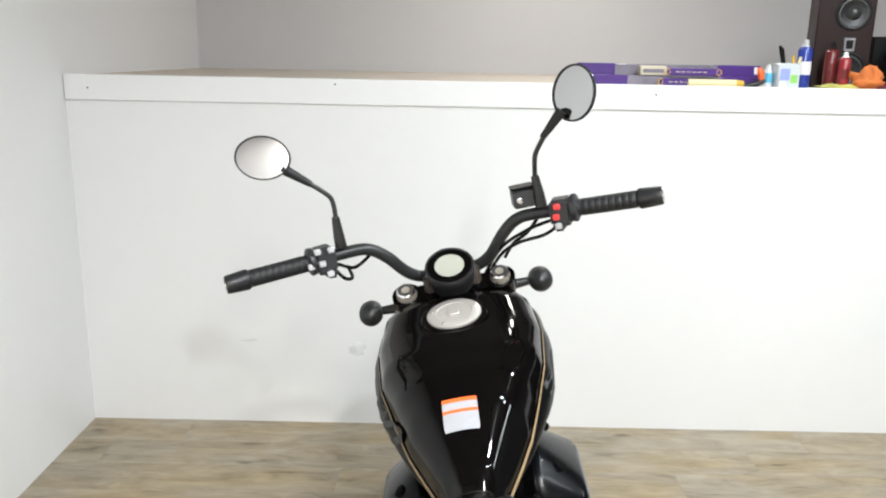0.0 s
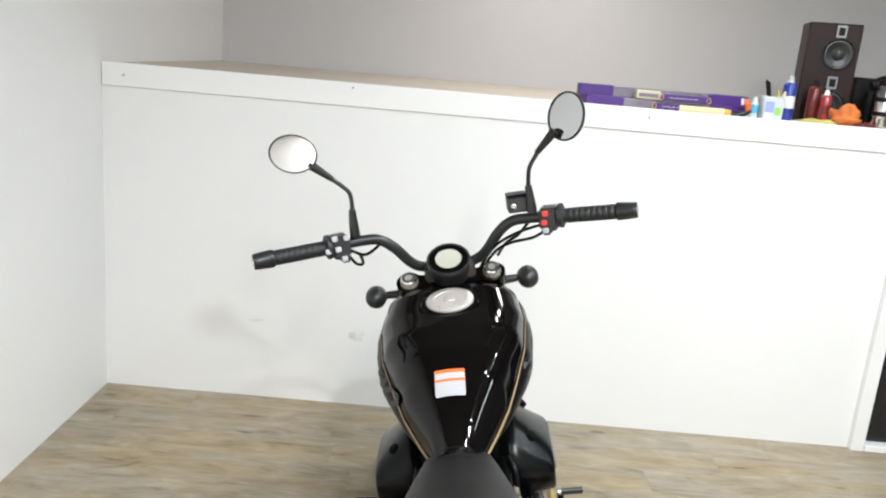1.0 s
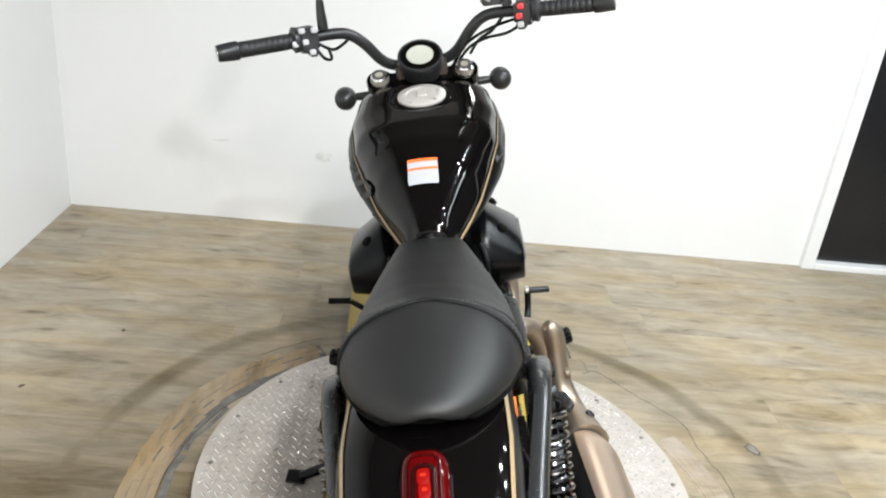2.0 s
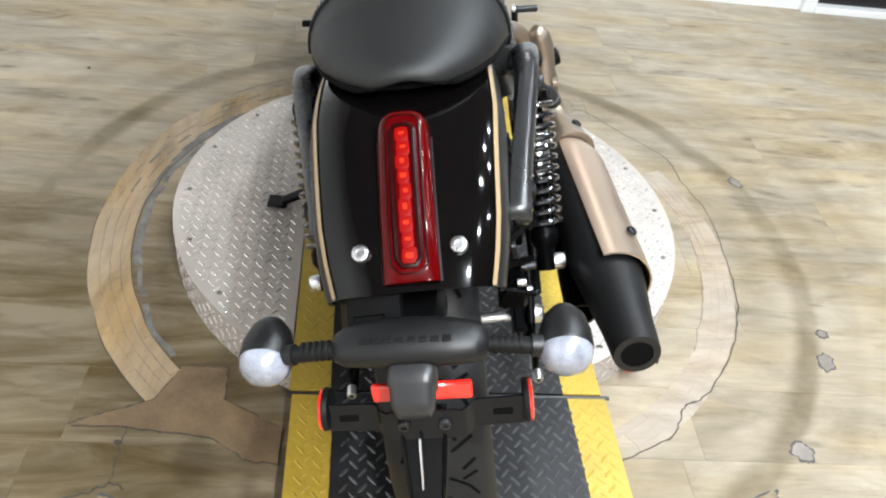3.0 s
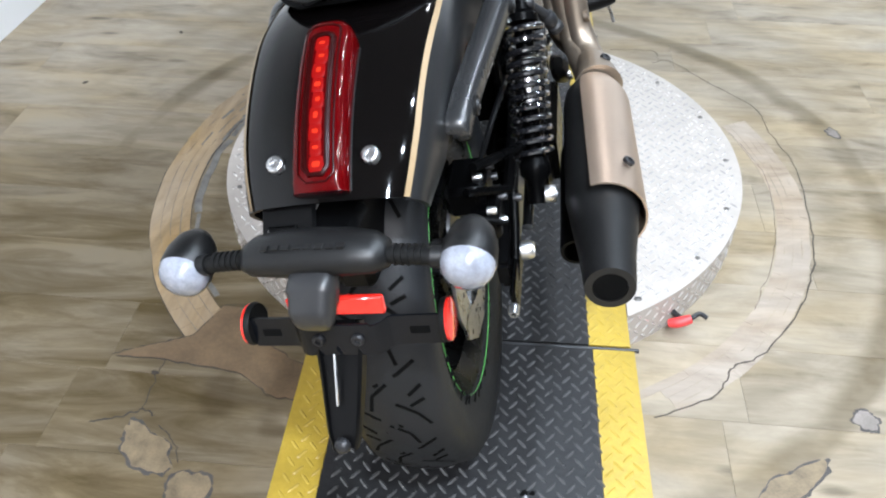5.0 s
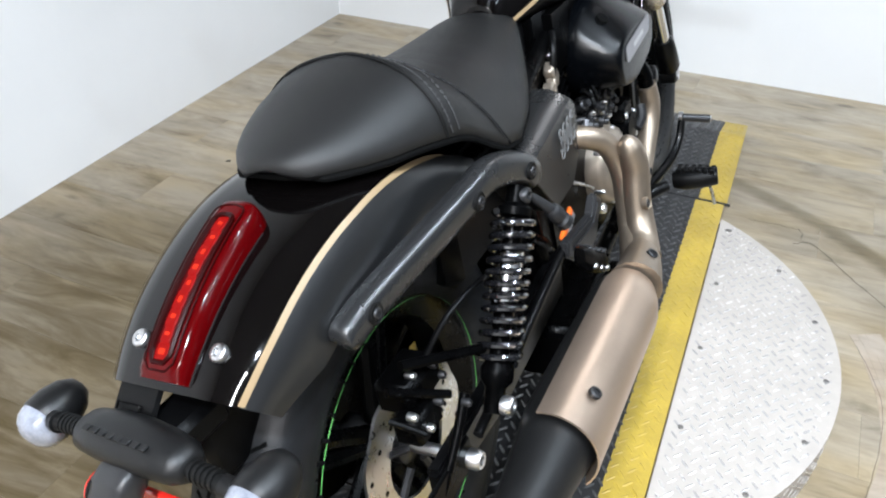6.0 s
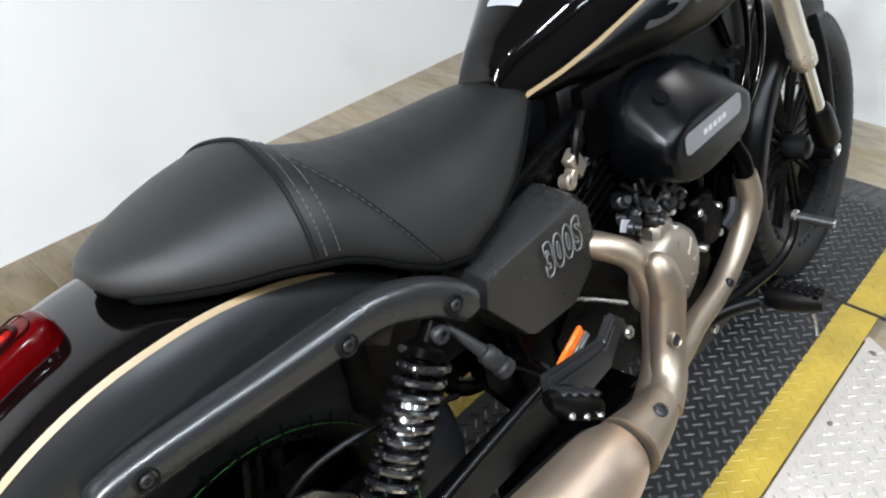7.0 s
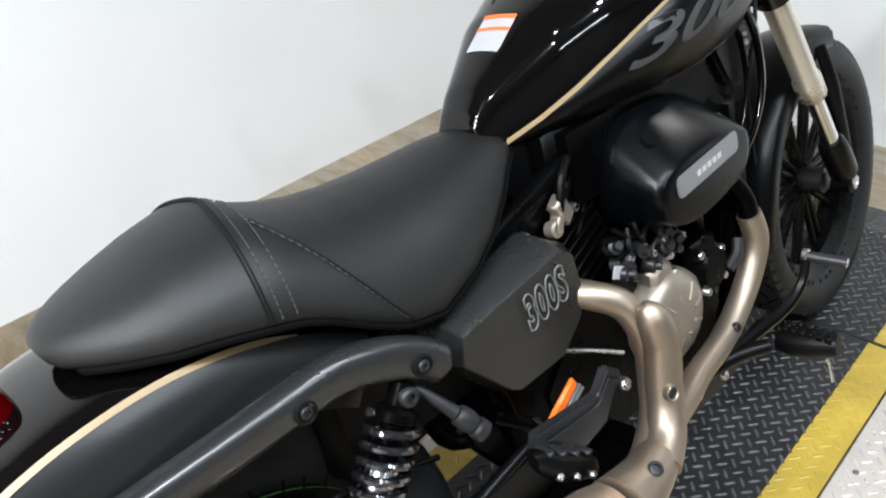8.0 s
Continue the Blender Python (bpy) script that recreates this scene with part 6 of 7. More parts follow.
# ---- passenger foot peg, hanger and orange reflector ----
for s in (1, -1):
    bm = bmesh.new()
    prism(bm, [(0.4535, 0.427), (0.4830, 0.400), (0.455, 0.376), (0.436, 0.350), (0.392, 0.342), (0.352, 0.353), (0.300, 0.396), (0.310, 0.420), (0.372, 0.410), (0.428, 0.401)], 0, s * 0.150, s * 0.166, 0.004)
    prism(bm, [(0.448, 0.416), (0.470, 0.400), (0.443, 0.380), (0.428, 0.358), (0.360, 0.370), (0.318, 0.404), (0.372, 0.397), (0.422, 0.392)], 0, s * 0.164, s * 0.1695, 0.003)
    hang = part("peg_hanger", bm, BARSATIN, bike, "satin dark grey foot peg hanger", smooth=30)
    bolt(hang, (s * 0.164, 0.480, 0.382), (s, 0, 0.2), 0.0095, 0.007)
    bm = bmesh.new()
    rings = []
    for y, z, r in ((0.365, 0.352, 0.010), (0.355, 0.357, 0.019), (0.335, 0.370, 0.021), (0.305, 0.392, 0.022), (0.282, 0.412, 0.021), (0.270, 0.424, 0.012)):
        x = s * 0.196
        rings.append([Vector((x + s * 0.7 * r * math.copysign(abs(math.cos(a)) ** 0.7, math.cos(a)), y, z + r * math.copysign(abs(math.sin(a)) ** 0.7, math.sin(a)))) for a in np.linspace(0, 2 * math.pi, 17)[:-1]])
    skin(bm, rings)
    peg = part("passenger_peg", bm, PLASTIC, bike, "folded black passenger peg", smooth=40)
    for k in range(4):
        bm = bmesh.new()
        y, z = 0.350 - 0.020 * k, 0.376 + 0.014 * k
        box(bm, s * 0.196 - 0.013, s * 0.196 + 0.013, y - 0.005, y + 0.005, z + 0.004, z + 0.010, 0.002)
        part("rubber_rib", bm, GREY_RUB, peg)
    for y, z in ((0.345, 0.354), (0.318, 0.372), (0.292, 0.392)):
        bolt(peg, (s * 0.2105, y, z), (s, 0, 0.2), 0.005, 0.003)
bm = bmesh.new()
box(bm, -0.004, 0.004, -0.032, 0.032, -0.0085, 0.0085, 0.003)
mo = Matrix.Translation((0.128, 0.400, 0.394)) @ Matrix.Rotation(radians(30), 4, "X")
bmesh.ops.transform(bm, matrix=mo, verts=bm.verts)
part("side_reflector", bm, AMBER, bike, "orange side reflector")
bm = bmesh.new()
for k in (-0.016, -0.024):
    m2 = mo @ Matrix.Translation((-0.001, 0.004, k))
    box(bm, -0.003, 0.003, -0.03, 0.03, -0.0025, 0.0025, 0.001, m2)
part("reflector_mount", bm, BADGE, bike, "pale metal strips beside the reflector")
# grey remote reservoir and hose behind the side cover
bm = bmesh.new()
tube(bm, [(0.160, 0.165, 0.590), (0.178, 0.178, 0.569), (0.192, 0.190, 0.548)], [0.0035, 0.006, 0.008], 10)
lathe(bm, (0.194, 0.192, 0.545), (0.3, 0.45, -0.8), [(-0.004, 0.008), (0, 0.0115), (0.012, 0.012), (0.018, 0.011), (0.020, 0.007), (0.024, 0.012), (0.034, 0.0125), (0.036, 0.009)], 18)
part("helmet_lock", bm, GREY_RUB, bike, "dark grey helmet lock")

# ---- rider controls low down ----
for s in (1, -1):
    bm = bmesh.new()
    tube(bm, [(s * 0.12, 0.66, 0.23), (s * 0.16, 0.74, 0.255), (s * 0.20, 0.79, 0.262)], [0.014, 0.014, 0.012], 10)
    prism(bm, [(0.868, 0.252), (0.885, 0.214), (0.712, 0.200), (0.64, 0.205), (0.64, 0.262), (0.70, 0.246), (0.796, 0.240)], 0, s * 0.140, s * 0.150, 0.003)
    pm = part("peg_bracket", bm, SATIN, bike, "black foot peg bracket")
    for q in ((s * 0.151, 0.66, 0.235), (s * 0.151, 0.735, 0.225), (s * 0.151, 0.800, 0.228)):
        bolt(pm, q, (s, 0, 0), 0.008, 0.006)
    bm = bmesh.new()
    tube(bm, [(s * 0.212, 0.797, 0.272), (s * 0.250, 0.803, 0.276), (s * 0.298, 0.811, 0.280)], [0.016, 0.023, 0.023, 0.018], 14, 4, flat=0.9)
    rider_peg = part("foot_peg", bm, PLASTIC, bike, "black rubber rider foot peg")
    for k in range(6):
        for j in range(3):
            bm = bmesh.new()
            box(bm, s * (0.220 + 0.013 * k), s * (0.229 + 0.013 * k), 0.793 + 0.010 * j, 0.800 + 0.010 * j, 0.289, 0.299, 0.001)
            part("rubber_lug", bm, PLASTIC, rider_peg)
    bm = bmesh.new()
    tube(bm, [(s * 0.285, 0.80, 0.26), (s * 0.29, 0.80, 0.24), (s * 0.294, 0.796, 0.222)], 0.0032, 8)
    part("peg_feeler", bm, STEEL, bike, "steel peg feeler")
bm = bmesh.new()
tube(bm, [(0.158, 0.74, 0.262), (0.178, 0.80, 0.275), (0.196, 0.862, 0.290), (0.205, 0.898, 0.318), (0.208, 0.914, 0.358)], [0.011, 0.010, 0.009, 0.008, 0.008], 8, 6)
ped = part("brake_pedal", bm, SATIN, bike, "black brake pedal lever")
bm = bmesh.new()
tube(bm, [(0.207, 0.914, 0.360), (0.262, 0.930, 0.350)], 0.0085, 10, 1)
part("pedal_pad", bm, DARKM, ped, "short round pedal pad")
bolt(ped, (0.207, 0.914, 0.362), (1, 0, 0), 0.010, 0.004)
bolt(ped, (0.262, 0.930, 0.350), (1, 0.3, -0.18), 0.007, 0.003)
bm = bmesh.new()
tube(bm, [(-0.14, 0.72, 0.25), (-0.17, 0.86, 0.27), (-0.20, 0.935, 0.32), (-0.25, 0.955, 0.355)], [0.009, 0.008, 0.008, 0.007], 8, 6)
tube(bm, [(-0.25, 0.957, 0.356), (-0.308, 0.960, 0.360)], 0.0085, 10, 1)
part("gear_lever", bm, SATIN, bike, "black gear lever")
# side stand with its foot flat on the plate
bm = bmesh.new()
tube(bm, [(-0.11, 0.60, 0.225), (-0.20, 0.60, 0.175), (-0.30, 0.603, 0.118), (-0.375, 0.607, 0.088)], [0.014, 0.013, 0.012, 0.011], 10, 5)
box(bm, -0.024, 0.022, -0.020, 0.024, -0.0055, 0.0035, 0.003, Matrix.Translation((-0.388, 0.609, 0.0855)) @ Matrix.Rotation(radians(11.6), 4, "Y"))
part("side_stand", bm, SATIN, bike, "black side stand folded out")
bm = bmesh.new()
lathe(bm, (-0.085, WR[1], WR[2]), (-1, 0, 0), [(0, 0.105), (0.004, 0.105), (0.006, 0.095), (0.006, 0.03)], 40)
part("sprocket", bm, BLACKM, rear, "dark rear sprocket")
bm = bmesh.new()
tube(bm, [(-0.088, WR[1] - 0.02, WR[2] + 0.103), (-0.092, 0.30, 0.385)], 0.008, 6, 1)
tube(bm, [(-0.088, WR[1], WR[2] - 0.103), (-0.092, 0.30, 0.315)], 0.008, 6, 1)
part("drive_chain", bm, BLACKM, bike, "dark drive chain")

# ---- rear light bar, signals, number plate bracket ----
bm = bmesh.new()
rings = []
for x, ry, rz, dz in ((-0.078, 0.009, 0.008, 0), (-0.0755, 0.016, 0.013, 0), (-0.064, 0.023, 0.018, 0.002), (-0.036, 0.0265, 0.0205, 0.004), (0.0, 0.028, 0.0215, 0.005), (0.036, 0.0265, 0.0205, 0.004), (0.064, 0.023, 0.018, 0.002), (0.0755, 0.016, 0.013, 0), (0.078, 0.009, 0.008, 0)):
    rings.append([Vector((x, -0.348 + ry * math.cos(2 * math.pi * k / 20), 0.598 + dz + rz * math.sin(2 * math.pi * k / 20))) for k in range(20)])
skin(bm, rings)
bar = part("light_bar", bm, BARPL, bike, "fat black light bar behind the fender", smooth=60)
for k in range(8):
    bm = bmesh.new()
    box(bm, -0.045 + 0.0115 * k, -0.037 + 0.0115 * k, -0.365, -0.358, 0.6205, 0.6226, 0.0004)
    part("raised_mark", bm, BARPL, bar, smooth=0)
bm = bmesh.new()
box(bm, -0.03, 0.03, -0.345, -0.26, 0.565, 0.60, 0.008)
box(bm, -0.022, 0.022, -0.30, -0.20, 0.50, 0.60, 0.008)
part("bar_stem", bm, PLASTIC, bar, "black stem to the fender")
for s in (1, -1):
    bm = bmesh.new()
    tube(bm, [(s * 0.074, -0.350, 0.598), (s * 0.125, -0.352, 0.594)], 0.0085, 12, 1)
    for k in range(5):
        lathe(bm, (s * (0.082 + 0.0065 * k), -0.350, 0.5975 - 0.0004 * k), (s, 0, 0), [(0, 0.0105), (0.003, 0.0105)], 12)
    sig = part("signal_stalk", bm, PIPING, bar, "ribbed black rubber stalk")
    bm = bmesh.new()
    o = Vector((s * 0.1515, -0.345, 0.587))
    d = Vector((0, -1, -0.18)).normalized()
    lathe(bm, o, d, [(-0.044, 0.003), (-0.041, 0.012), (-0.030, 0.021), (-0.012, 0.0265), (0.006, 0.0275), (0.008, 0.026)], 24)
    tube(bm, [(s * 0.118, -0.352, 0.595), (s * 0.135, -0.35, 0.592)], 0.011, 12, 1)
    part("signal_housing", bm, BARPL, sig, "black bullet shaped signal housing")
    bm = bmesh.new()
    lathe(bm, o, d, [(0.004, 0.0262), (0.010, 0.0266), (0.018, 0.0245), (0.025, 0.0195), (0.030, 0.011), (0.0315, 0.002)], 24)
    part("signal_lens", bm, CLEAR, sig, "clear white signal lens")
# plate lamp hood
bm = bmesh.new()
rings = []
for y, z, w, h in ((-0.360, 0.590, 0.0215, 0.010), (-0.370, 0.586, 0.0238, 0.0150), (-0.384, 0.578, 0.0245, 0.0170), (-0.386, 0.5765, 0.0222, 0.0158), (-0.399, 0.565, 0.0212, 0.0150), (-0.405, 0.558, 0.0165, 0.010)):
    rings.append([Vector((0.002 + w * math.copysign(abs(math.cos(a)) ** 0.55, math.cos(a)), y - 0.4 * h * math.copysign(abs(math.sin(a)) ** 0.55, math.sin(a)), z + h * math.copysign(abs(math.sin(a)) ** 0.55, math.sin(a)))) for a in np.linspace(0, 2 * math.pi, 25)[:-1]])
skin(bm, rings)
part("plate_lamp", bm, BARSATIN, bar, "dark grey plate lamp hood", smooth=50)
bm = bmesh.new()
prism(bm, [(-0.034, 0.478), (0.034, 0.478), (0.036, 0.516), (-0.036, 0.516)], 1, -0.3825, -0.3795, 0.001)
for s in (1, -1):
    rings = []
    for x, y in ((0.033, -0.381), (0.040, -0.3795), (0.046, -0.374), (0.050, -0.366), (0.056, -0.363), (0.104, -0.362)):
        rings.append([Vector((s * x, y - 0.0015, 0.478)), Vector((s * x, y - 0.0015, 0.513)), Vector((s * x, y + 0.0015, 0.513)), Vector((s * x, y + 0.0015, 0.478))])
    skin(bm, rings)
plate = part("plate_bracket", bm, BRACKET, bike, "bent black number plate bracket")
for s in (1, -1):
    bolt(plate, (s * 0.0212, -0.3825, 0.498), (0, -1, 0), 0.0068, 0.004, DARKM)
    # thin black slab that paints in the dark of a slot
    bm = bmesh.new()
    box(bm, s * 0.071, s * 0.092, -0.3643, -0.3637, 0.491, 0.500, 0.0002)
    part("slot", bm, DEEP_BLACK, plate, smooth=0)
    bm = bmesh.new()
    lathe(bm, (s * 0.1060, -0.350, 0.498), (s, 0.04, 0), [(-0.003, 0.022), (0.001, 0.0235), (0.003, 0.0235)], 28, squash=1.0)
    rb = part("reflector_base", bm, PIPING, plate, "round black reflector base")
    bm = bmesh.new()
    lathe(bm, (s * 0.1090, -0.350, 0.498), (s, 0.04, 0), [(0, 0.0225), (0.003, 0.0225), (0.0045, 0.019), (0.0047, 0.001)], 28)
    part("side_reflector", bm, REFLECT, rb, "round red reflector")
bm = bmesh.new()
box(bm, -0.052, 0.052, -0.372, -0.364, 0.520, 0.541, 0.002)
part("rear_reflector", bm, REFLECT, plate, "wide red rear reflector")
# tapering arm that carries the bracket
bm = bmesh.new()
rings = []
for y, z, w, d in ((-0.375, 0.515, 0.030, 0.012), (-0.378, 0.49, 0.029, 0.012), (-0.40, 0.45, 0.024, 0.012), (-0.424, 0.412, 0.019, 0.010), (-0.432, 0.396, 0.014, 0.008)):
    rings.append([Vector((-w, y, z)), Vector((-w * 0.85, y - 0.003, z)), Vector((-w * 0.82, y + d * 0.3, z)), Vector((w * 0.62, y + d * 0.3, z)), Vector((w * 0.66, y - 0.003, z)), Vector((w * 0.8, y, z)), Vector((w * 0.8, y + d, z - d * 0.5)), Vector((-w, y + d, z - d * 0.5))])
skin(bm, rings)
arm = part("plate_arm", bm, SATIN, plate, "black tapering plate arm")
bm = bmesh.new()
box(bm, -0.0075, -0.004, -0.004, 0.0, -0.055, 0.0, 0.001)
bmesh.ops.transform(bm, matrix=Matrix.Translation((0, -0.3855, 0.484)) @ Matrix.Rotation(radians(-27), 4, "X"), verts=bm.verts)
part("bright_strip", bm, CHROME, arm, "bright strip on the arm")
bm = bmesh.new()
lathe(bm, (-0.002, -0.431, 0.402), (0, -1, 0.2), [(0, 0.0085), (0.004, 0.0085), (0.007, 0.0066), (0.0085, 0.003), (0.0088, 0.0006)], 18)
part("cap_nut", bm, DARKM, arm, "dark domed cap nut")

# the bar and the bracket hang slightly twisted
def twist(ob, dx, dy, dz, deg, roll=0.0, tilt=0.0):
    c = Matrix.Translation((0, -0.36, 0.50))
    ob.matrix_basis = Matrix.Translation((dx, dy, dz)) @ c @ Matrix.Rotation(radians(deg), 4, "Z") @ Matrix.Rotation(radians(roll), 4, "Y") @ Matrix.Rotation(radians(tilt), 4, "X") @ c.inverted()


twist(bar, -0.0115, -0.004, -0.007, -4.9, -1.4)
twist(plate, -0.0085, 0.0, 0.0, -2.6, 0.0, -12.0)

# ---- front end ----
RAKE = math.atan2(0.249, 0.39)
fd = Vector((0, math.sin(RAKE), -math.cos(RAKE)))
front = bike


def on_fork(z, x=0.0, off=0.0):
    """A point of the fork line at that height; off: forward of it."""
    y = 1.365 - (z - 0.298) * math.tan(RAKE) - 0.02
    return Vector((x, y + off, z))


for s in (1, -1):
    x = s * 0.098
    top, mid_, low = on_fork(0.930, x), on_fork(0.515, x), on_fork(0.315, x)
    d = (low - top).normalized()
    L = (mid_ - top).length
    bm = bmesh.new()
    lathe(bm, top, d, [(-0.01, 0.018), (0, 0.0215), (0.04, 0.0215), (0.05, 0.022), (L - 0.06, 0.022), (L - 0.05, 0.0255), (L - 0.006, 0.0255), (L, 0.022)], 24)
    leg = part("fork_leg", bm, FORKM, bike, "champagne coloured upside-down fork leg")
    bm = bmesh.new()
    lathe(bm, mid_, d, [(-0.02, 0.0155), ((low - mid_).length - 0.04, 0.0155)], 20)
    part("fork_tube", bm, CHROME, leg, "pale polished fork tube")
    bm = bmesh.new()
    lathe(bm, low, d, [(-0.105, 0.019), (-0.095, 0.025), (-0.05, 0.028), (0.0, 0.028), (0.02, 0.02)], 16)
    lathe(bm, (x - s * 0.02, WF[1], WF[2]), (s, 0, 0), [(0, 0.022), (0.035, 0.022), (0.038, 0.018)], 16)
    foot = part("axle_clamp", bm, SATIN, leg, "black axle clamp")
    bm = bmesh.new()
    lathe(bm, (x + s * 0.019, WF[1], WF[2]), (s, 0, 0), [(0, 0.014), (0.004, 0.014), (0.004, 0.009), (0.001, 0.008)], 16)
    part("axle_nut", bm, STEEL, foot)
    bm = bmesh.new()
    lathe(bm, top + Vector((0, 0, 0.002)), -d, [(0, 0.0195), (0.008, 0.0195), (0.011, 0.0165), (0.011, 0.009), (0.008, 0.008)], 20)
    part("fork_cap", bm, CHROME, leg, "chrome fork cap")
for z in (0.912, 0.745):
    bm = bmesh.new()
    c = on_fork(z)
    box(bm, -0.115, 0.115, -0.032, 0.032, -0.015, 0.015, 0.012, Matrix.Translation(c) @ Matrix.Rotation(RAKE, 4, "X"), 2)
    for s in (1, -1):
        lathe(bm, on_fork(z, s * 0.098) - fd * 0.018, fd, [(0, 0.031), (0.036, 0.031)], 20)
    part("triple_clamp", bm, GLOSS, bike, "black triple clamp")
for s in (1, -1):
    bm = bmesh.new()
    box(bm, s * 0.03, s * 0.06, -0.02, 0.02, 0.0, 0.055, 0.006, Matrix.Translation(on_fork(0.90)))
    part("bar_riser", bm, RISER, bike, "dark brown bar riser")
# handlebar
HB = [(0, 0.995, 0.945), (0.055, 0.990, 0.947), (0.088, 0.978, 0.966), (0.120, 0.957, 1.010), (0.150, 0.946, 1.036), (0.185, 0.933, 1.044), (0.269, 0.902, 1.045), (0.419, 0.845, 1.048)]
bm = bmesh.new()
tube(bm, [(-x, y, z) for x, y, z in HB[:0:-1]] + HB, 0.0125, 14, 6)
hb = part("handlebar", bm, BARSATIN, bike, "satin black pulled-back handlebar")
for s in (1, -1):
    a, b = Vector((s * 0.269, 0.902, 1.045)), Vector((s * 0.425, 0.843, 1.048))
    d = (b - a).normalized()
    bm = bmesh.new()
    lathe(bm, a, d, [(0, 0.019), (0.004, 0.0195), (0.006, 0.017)] + [(0.012 + 0.013 * k + dd, rr_) for k in range(8) for dd, rr_ in ((0, 0.0164), (0.001, 0.0171), (0.0115, 0.0171), (0.0125, 0.0164))] + [(0.118, 0.0165), (0.12, 0.018)], 20)
    part("grip", bm, GRIPR, hb, "black rubber grip")
    bm = bmesh.new()
    lathe(bm, a + d * 0.122, d, [(0, 0.0195), (0.002, 0.0205), (0.034, 0.0185), (0.040, 0.0180), (0.044, 0.0170), (0.0445, 0.009)], 24)
    be = part("bar_end", bm, BARSATIN, hb, "black bar end weight")
    bm = bmesh.new()
    lathe(bm, a + d * 0.1655, d, [(0, 0.0135), (0.002, 0.0135), (0.002, 0.008), (0.0, 0.007)], 20)
    part("end_ring", bm, CHROME, be, "bright end ring")
    # switch housing
    m = Matrix.Translation((s * 0.243, 0.910, 1.046)) @ d.to_track_quat("X", "Z").to_matrix().to_4x4()
    bm = bmesh.new()
    box(bm, -0.024, 0.020, -0.026, 0.022, -0.030, 0.024, 0.007, m, 2)
    box(bm, -0.020, 0.004, min(0, -0.030 * s), max(0, -0.030 * s), -0.038, -0.02, 0.005, m, 2)
    lathe(bm, m @ Vector((0.018, 0, 0)), d, [(0, 0.026), (0.004, 0.028), (0.010, 0.028), (0.013, 0.023)], 20)
    sw = part("switch_housing", bm, SWITCH, hb, "black switch housing")
    btns = ((-0.006, -0.026, 0.012, REDBTN, "red switch"), (-0.010, -0.028, -0.008, REDBTN, "red switch"), (-0.008, -0.028, -0.026, GREYBTN, "grey button")) if s > 0 else \
        ((-0.013, -0.024, 0.020, GREYBTN, "grey button"), (0.014, -0.024, 0.018, GREYBTN, "grey button"), (-0.009, -0.029, -0.004, GREYBTN, "grey button"), (0.002, -0.034, -0.026, GREYBTN, "grey button"), (-0.030, -0.022, -0.006, GREYBTN, "grey button"))
    for bx, by, bz, mt, lb in btns:
        bm = bmesh.new()
        box(bm, bx * s - 0.0068, bx * s + 0.0068, min(by * s - 0.005 * s, by * s + 0.002 * s), max(by * s - 0.005 * s, by * s + 0.002 * s), bz - 0.0062, bz + 0.0062, 0.002, m)
        part("button", bm, mt, sw, lb)
    # mirror
    stem = Vector((s * 0.203, 0.918, 1.060))
    bm = bmesh.new()
    tube(bm, [stem, stem + Vector((-s * 0.001, -0.002, 0.03)), stem + Vector((-s * 0.003, -0.004, 0.062))], [0.012, 0.0115, 0.0095, 0.0078], 12, 4)
    ms = part("mirror_stem", bm, GREYPL, hb, "dark grey mirror stem")
    elbow = Vector((0.202, 0.894, 1.166)) if s > 0 else Vector((-0.1986, 0.9165, 1.1614))
    neck = Vector((0.232, 0.880, 1.206)) if s > 0 else Vector((-0.2412, 0.907, 1.205))
    bm = bmesh.new()
    tube(bm, [stem + Vector((-s * 0.003, -0.004, 0.058)), elbow - Vector((0, 0, 0.012)), elbow + Vector((s * 0.007, -0.002, 0.007)), neck], 0.0048, 10, 5)
    part("mirror_arm", bm, BARSATIN, ms, "thin black mirror arm")
    sq_ = 1.0 if s > 0 else 0.80
    face = Vector((-0.80, -0.60, 0.24)).normalized() if s > 0 else Vector((0.10, -0.97, 0.14)).normalized()
    mc = Vector((0.2923, 0.8617, 1.2685)) if s > 0 else Vector((-0.3063, 0.8957, 1.2645))
    bm = bmesh.new()
    tube(bm, [neck - (mc - neck).normalized() * 0.014, mc - (mc - neck).normalized() * 0.040], [0.0065, 0.011], 10, 1)
    part("mirror_joint", bm, GREY_RUB, ms, "dark mirror joint")
    bm = bmesh.new()
    lathe(bm, mc, -face, [(0.012, 0.015), (0.009, 0.034), (0.004, 0.049), (0.0, 0.0530), (-0.0045, 0.0530), (-0.0055, 0.0515), (-0.0050, 0.0495), (-0.002, 0.049)], 40, squash=sq_, up=(1, 0, -0.28))
    mh = part("mirror_shell", bm, DARKM, ms, "round black mirror shell")
    bm = bmesh.new()
    lathe(bm, mc, face, [(0.0, 0.0493), (0.0028, 0.0493), (0.0034, 0.034), (0.0036, 0.0005)], 40, squash=sq_, up=(1, 0, -0.28))
    part("mirror_glass", bm, mirror_mat, mh, "round mirror glass", smooth=60)
# brake fluid box
bm = bmesh.new()
box(bm, 0.150, 0.196, 0.918, 0.965, 1.062, 1.098, 0.004)
rb = part("brake_reservoir", bm, SWITCH, hb, "black brake fluid box")
bm = bmesh.new()
box(bm, 0.149, 0.197, 0.917, 0.966, 1.0985, 1.104, 0.002)
part("lid", bm, SATIN, rb)
bolt(rb, (0.163, 0.9175, 1.078), (0, -1, 0), 0.0065, 0.002)
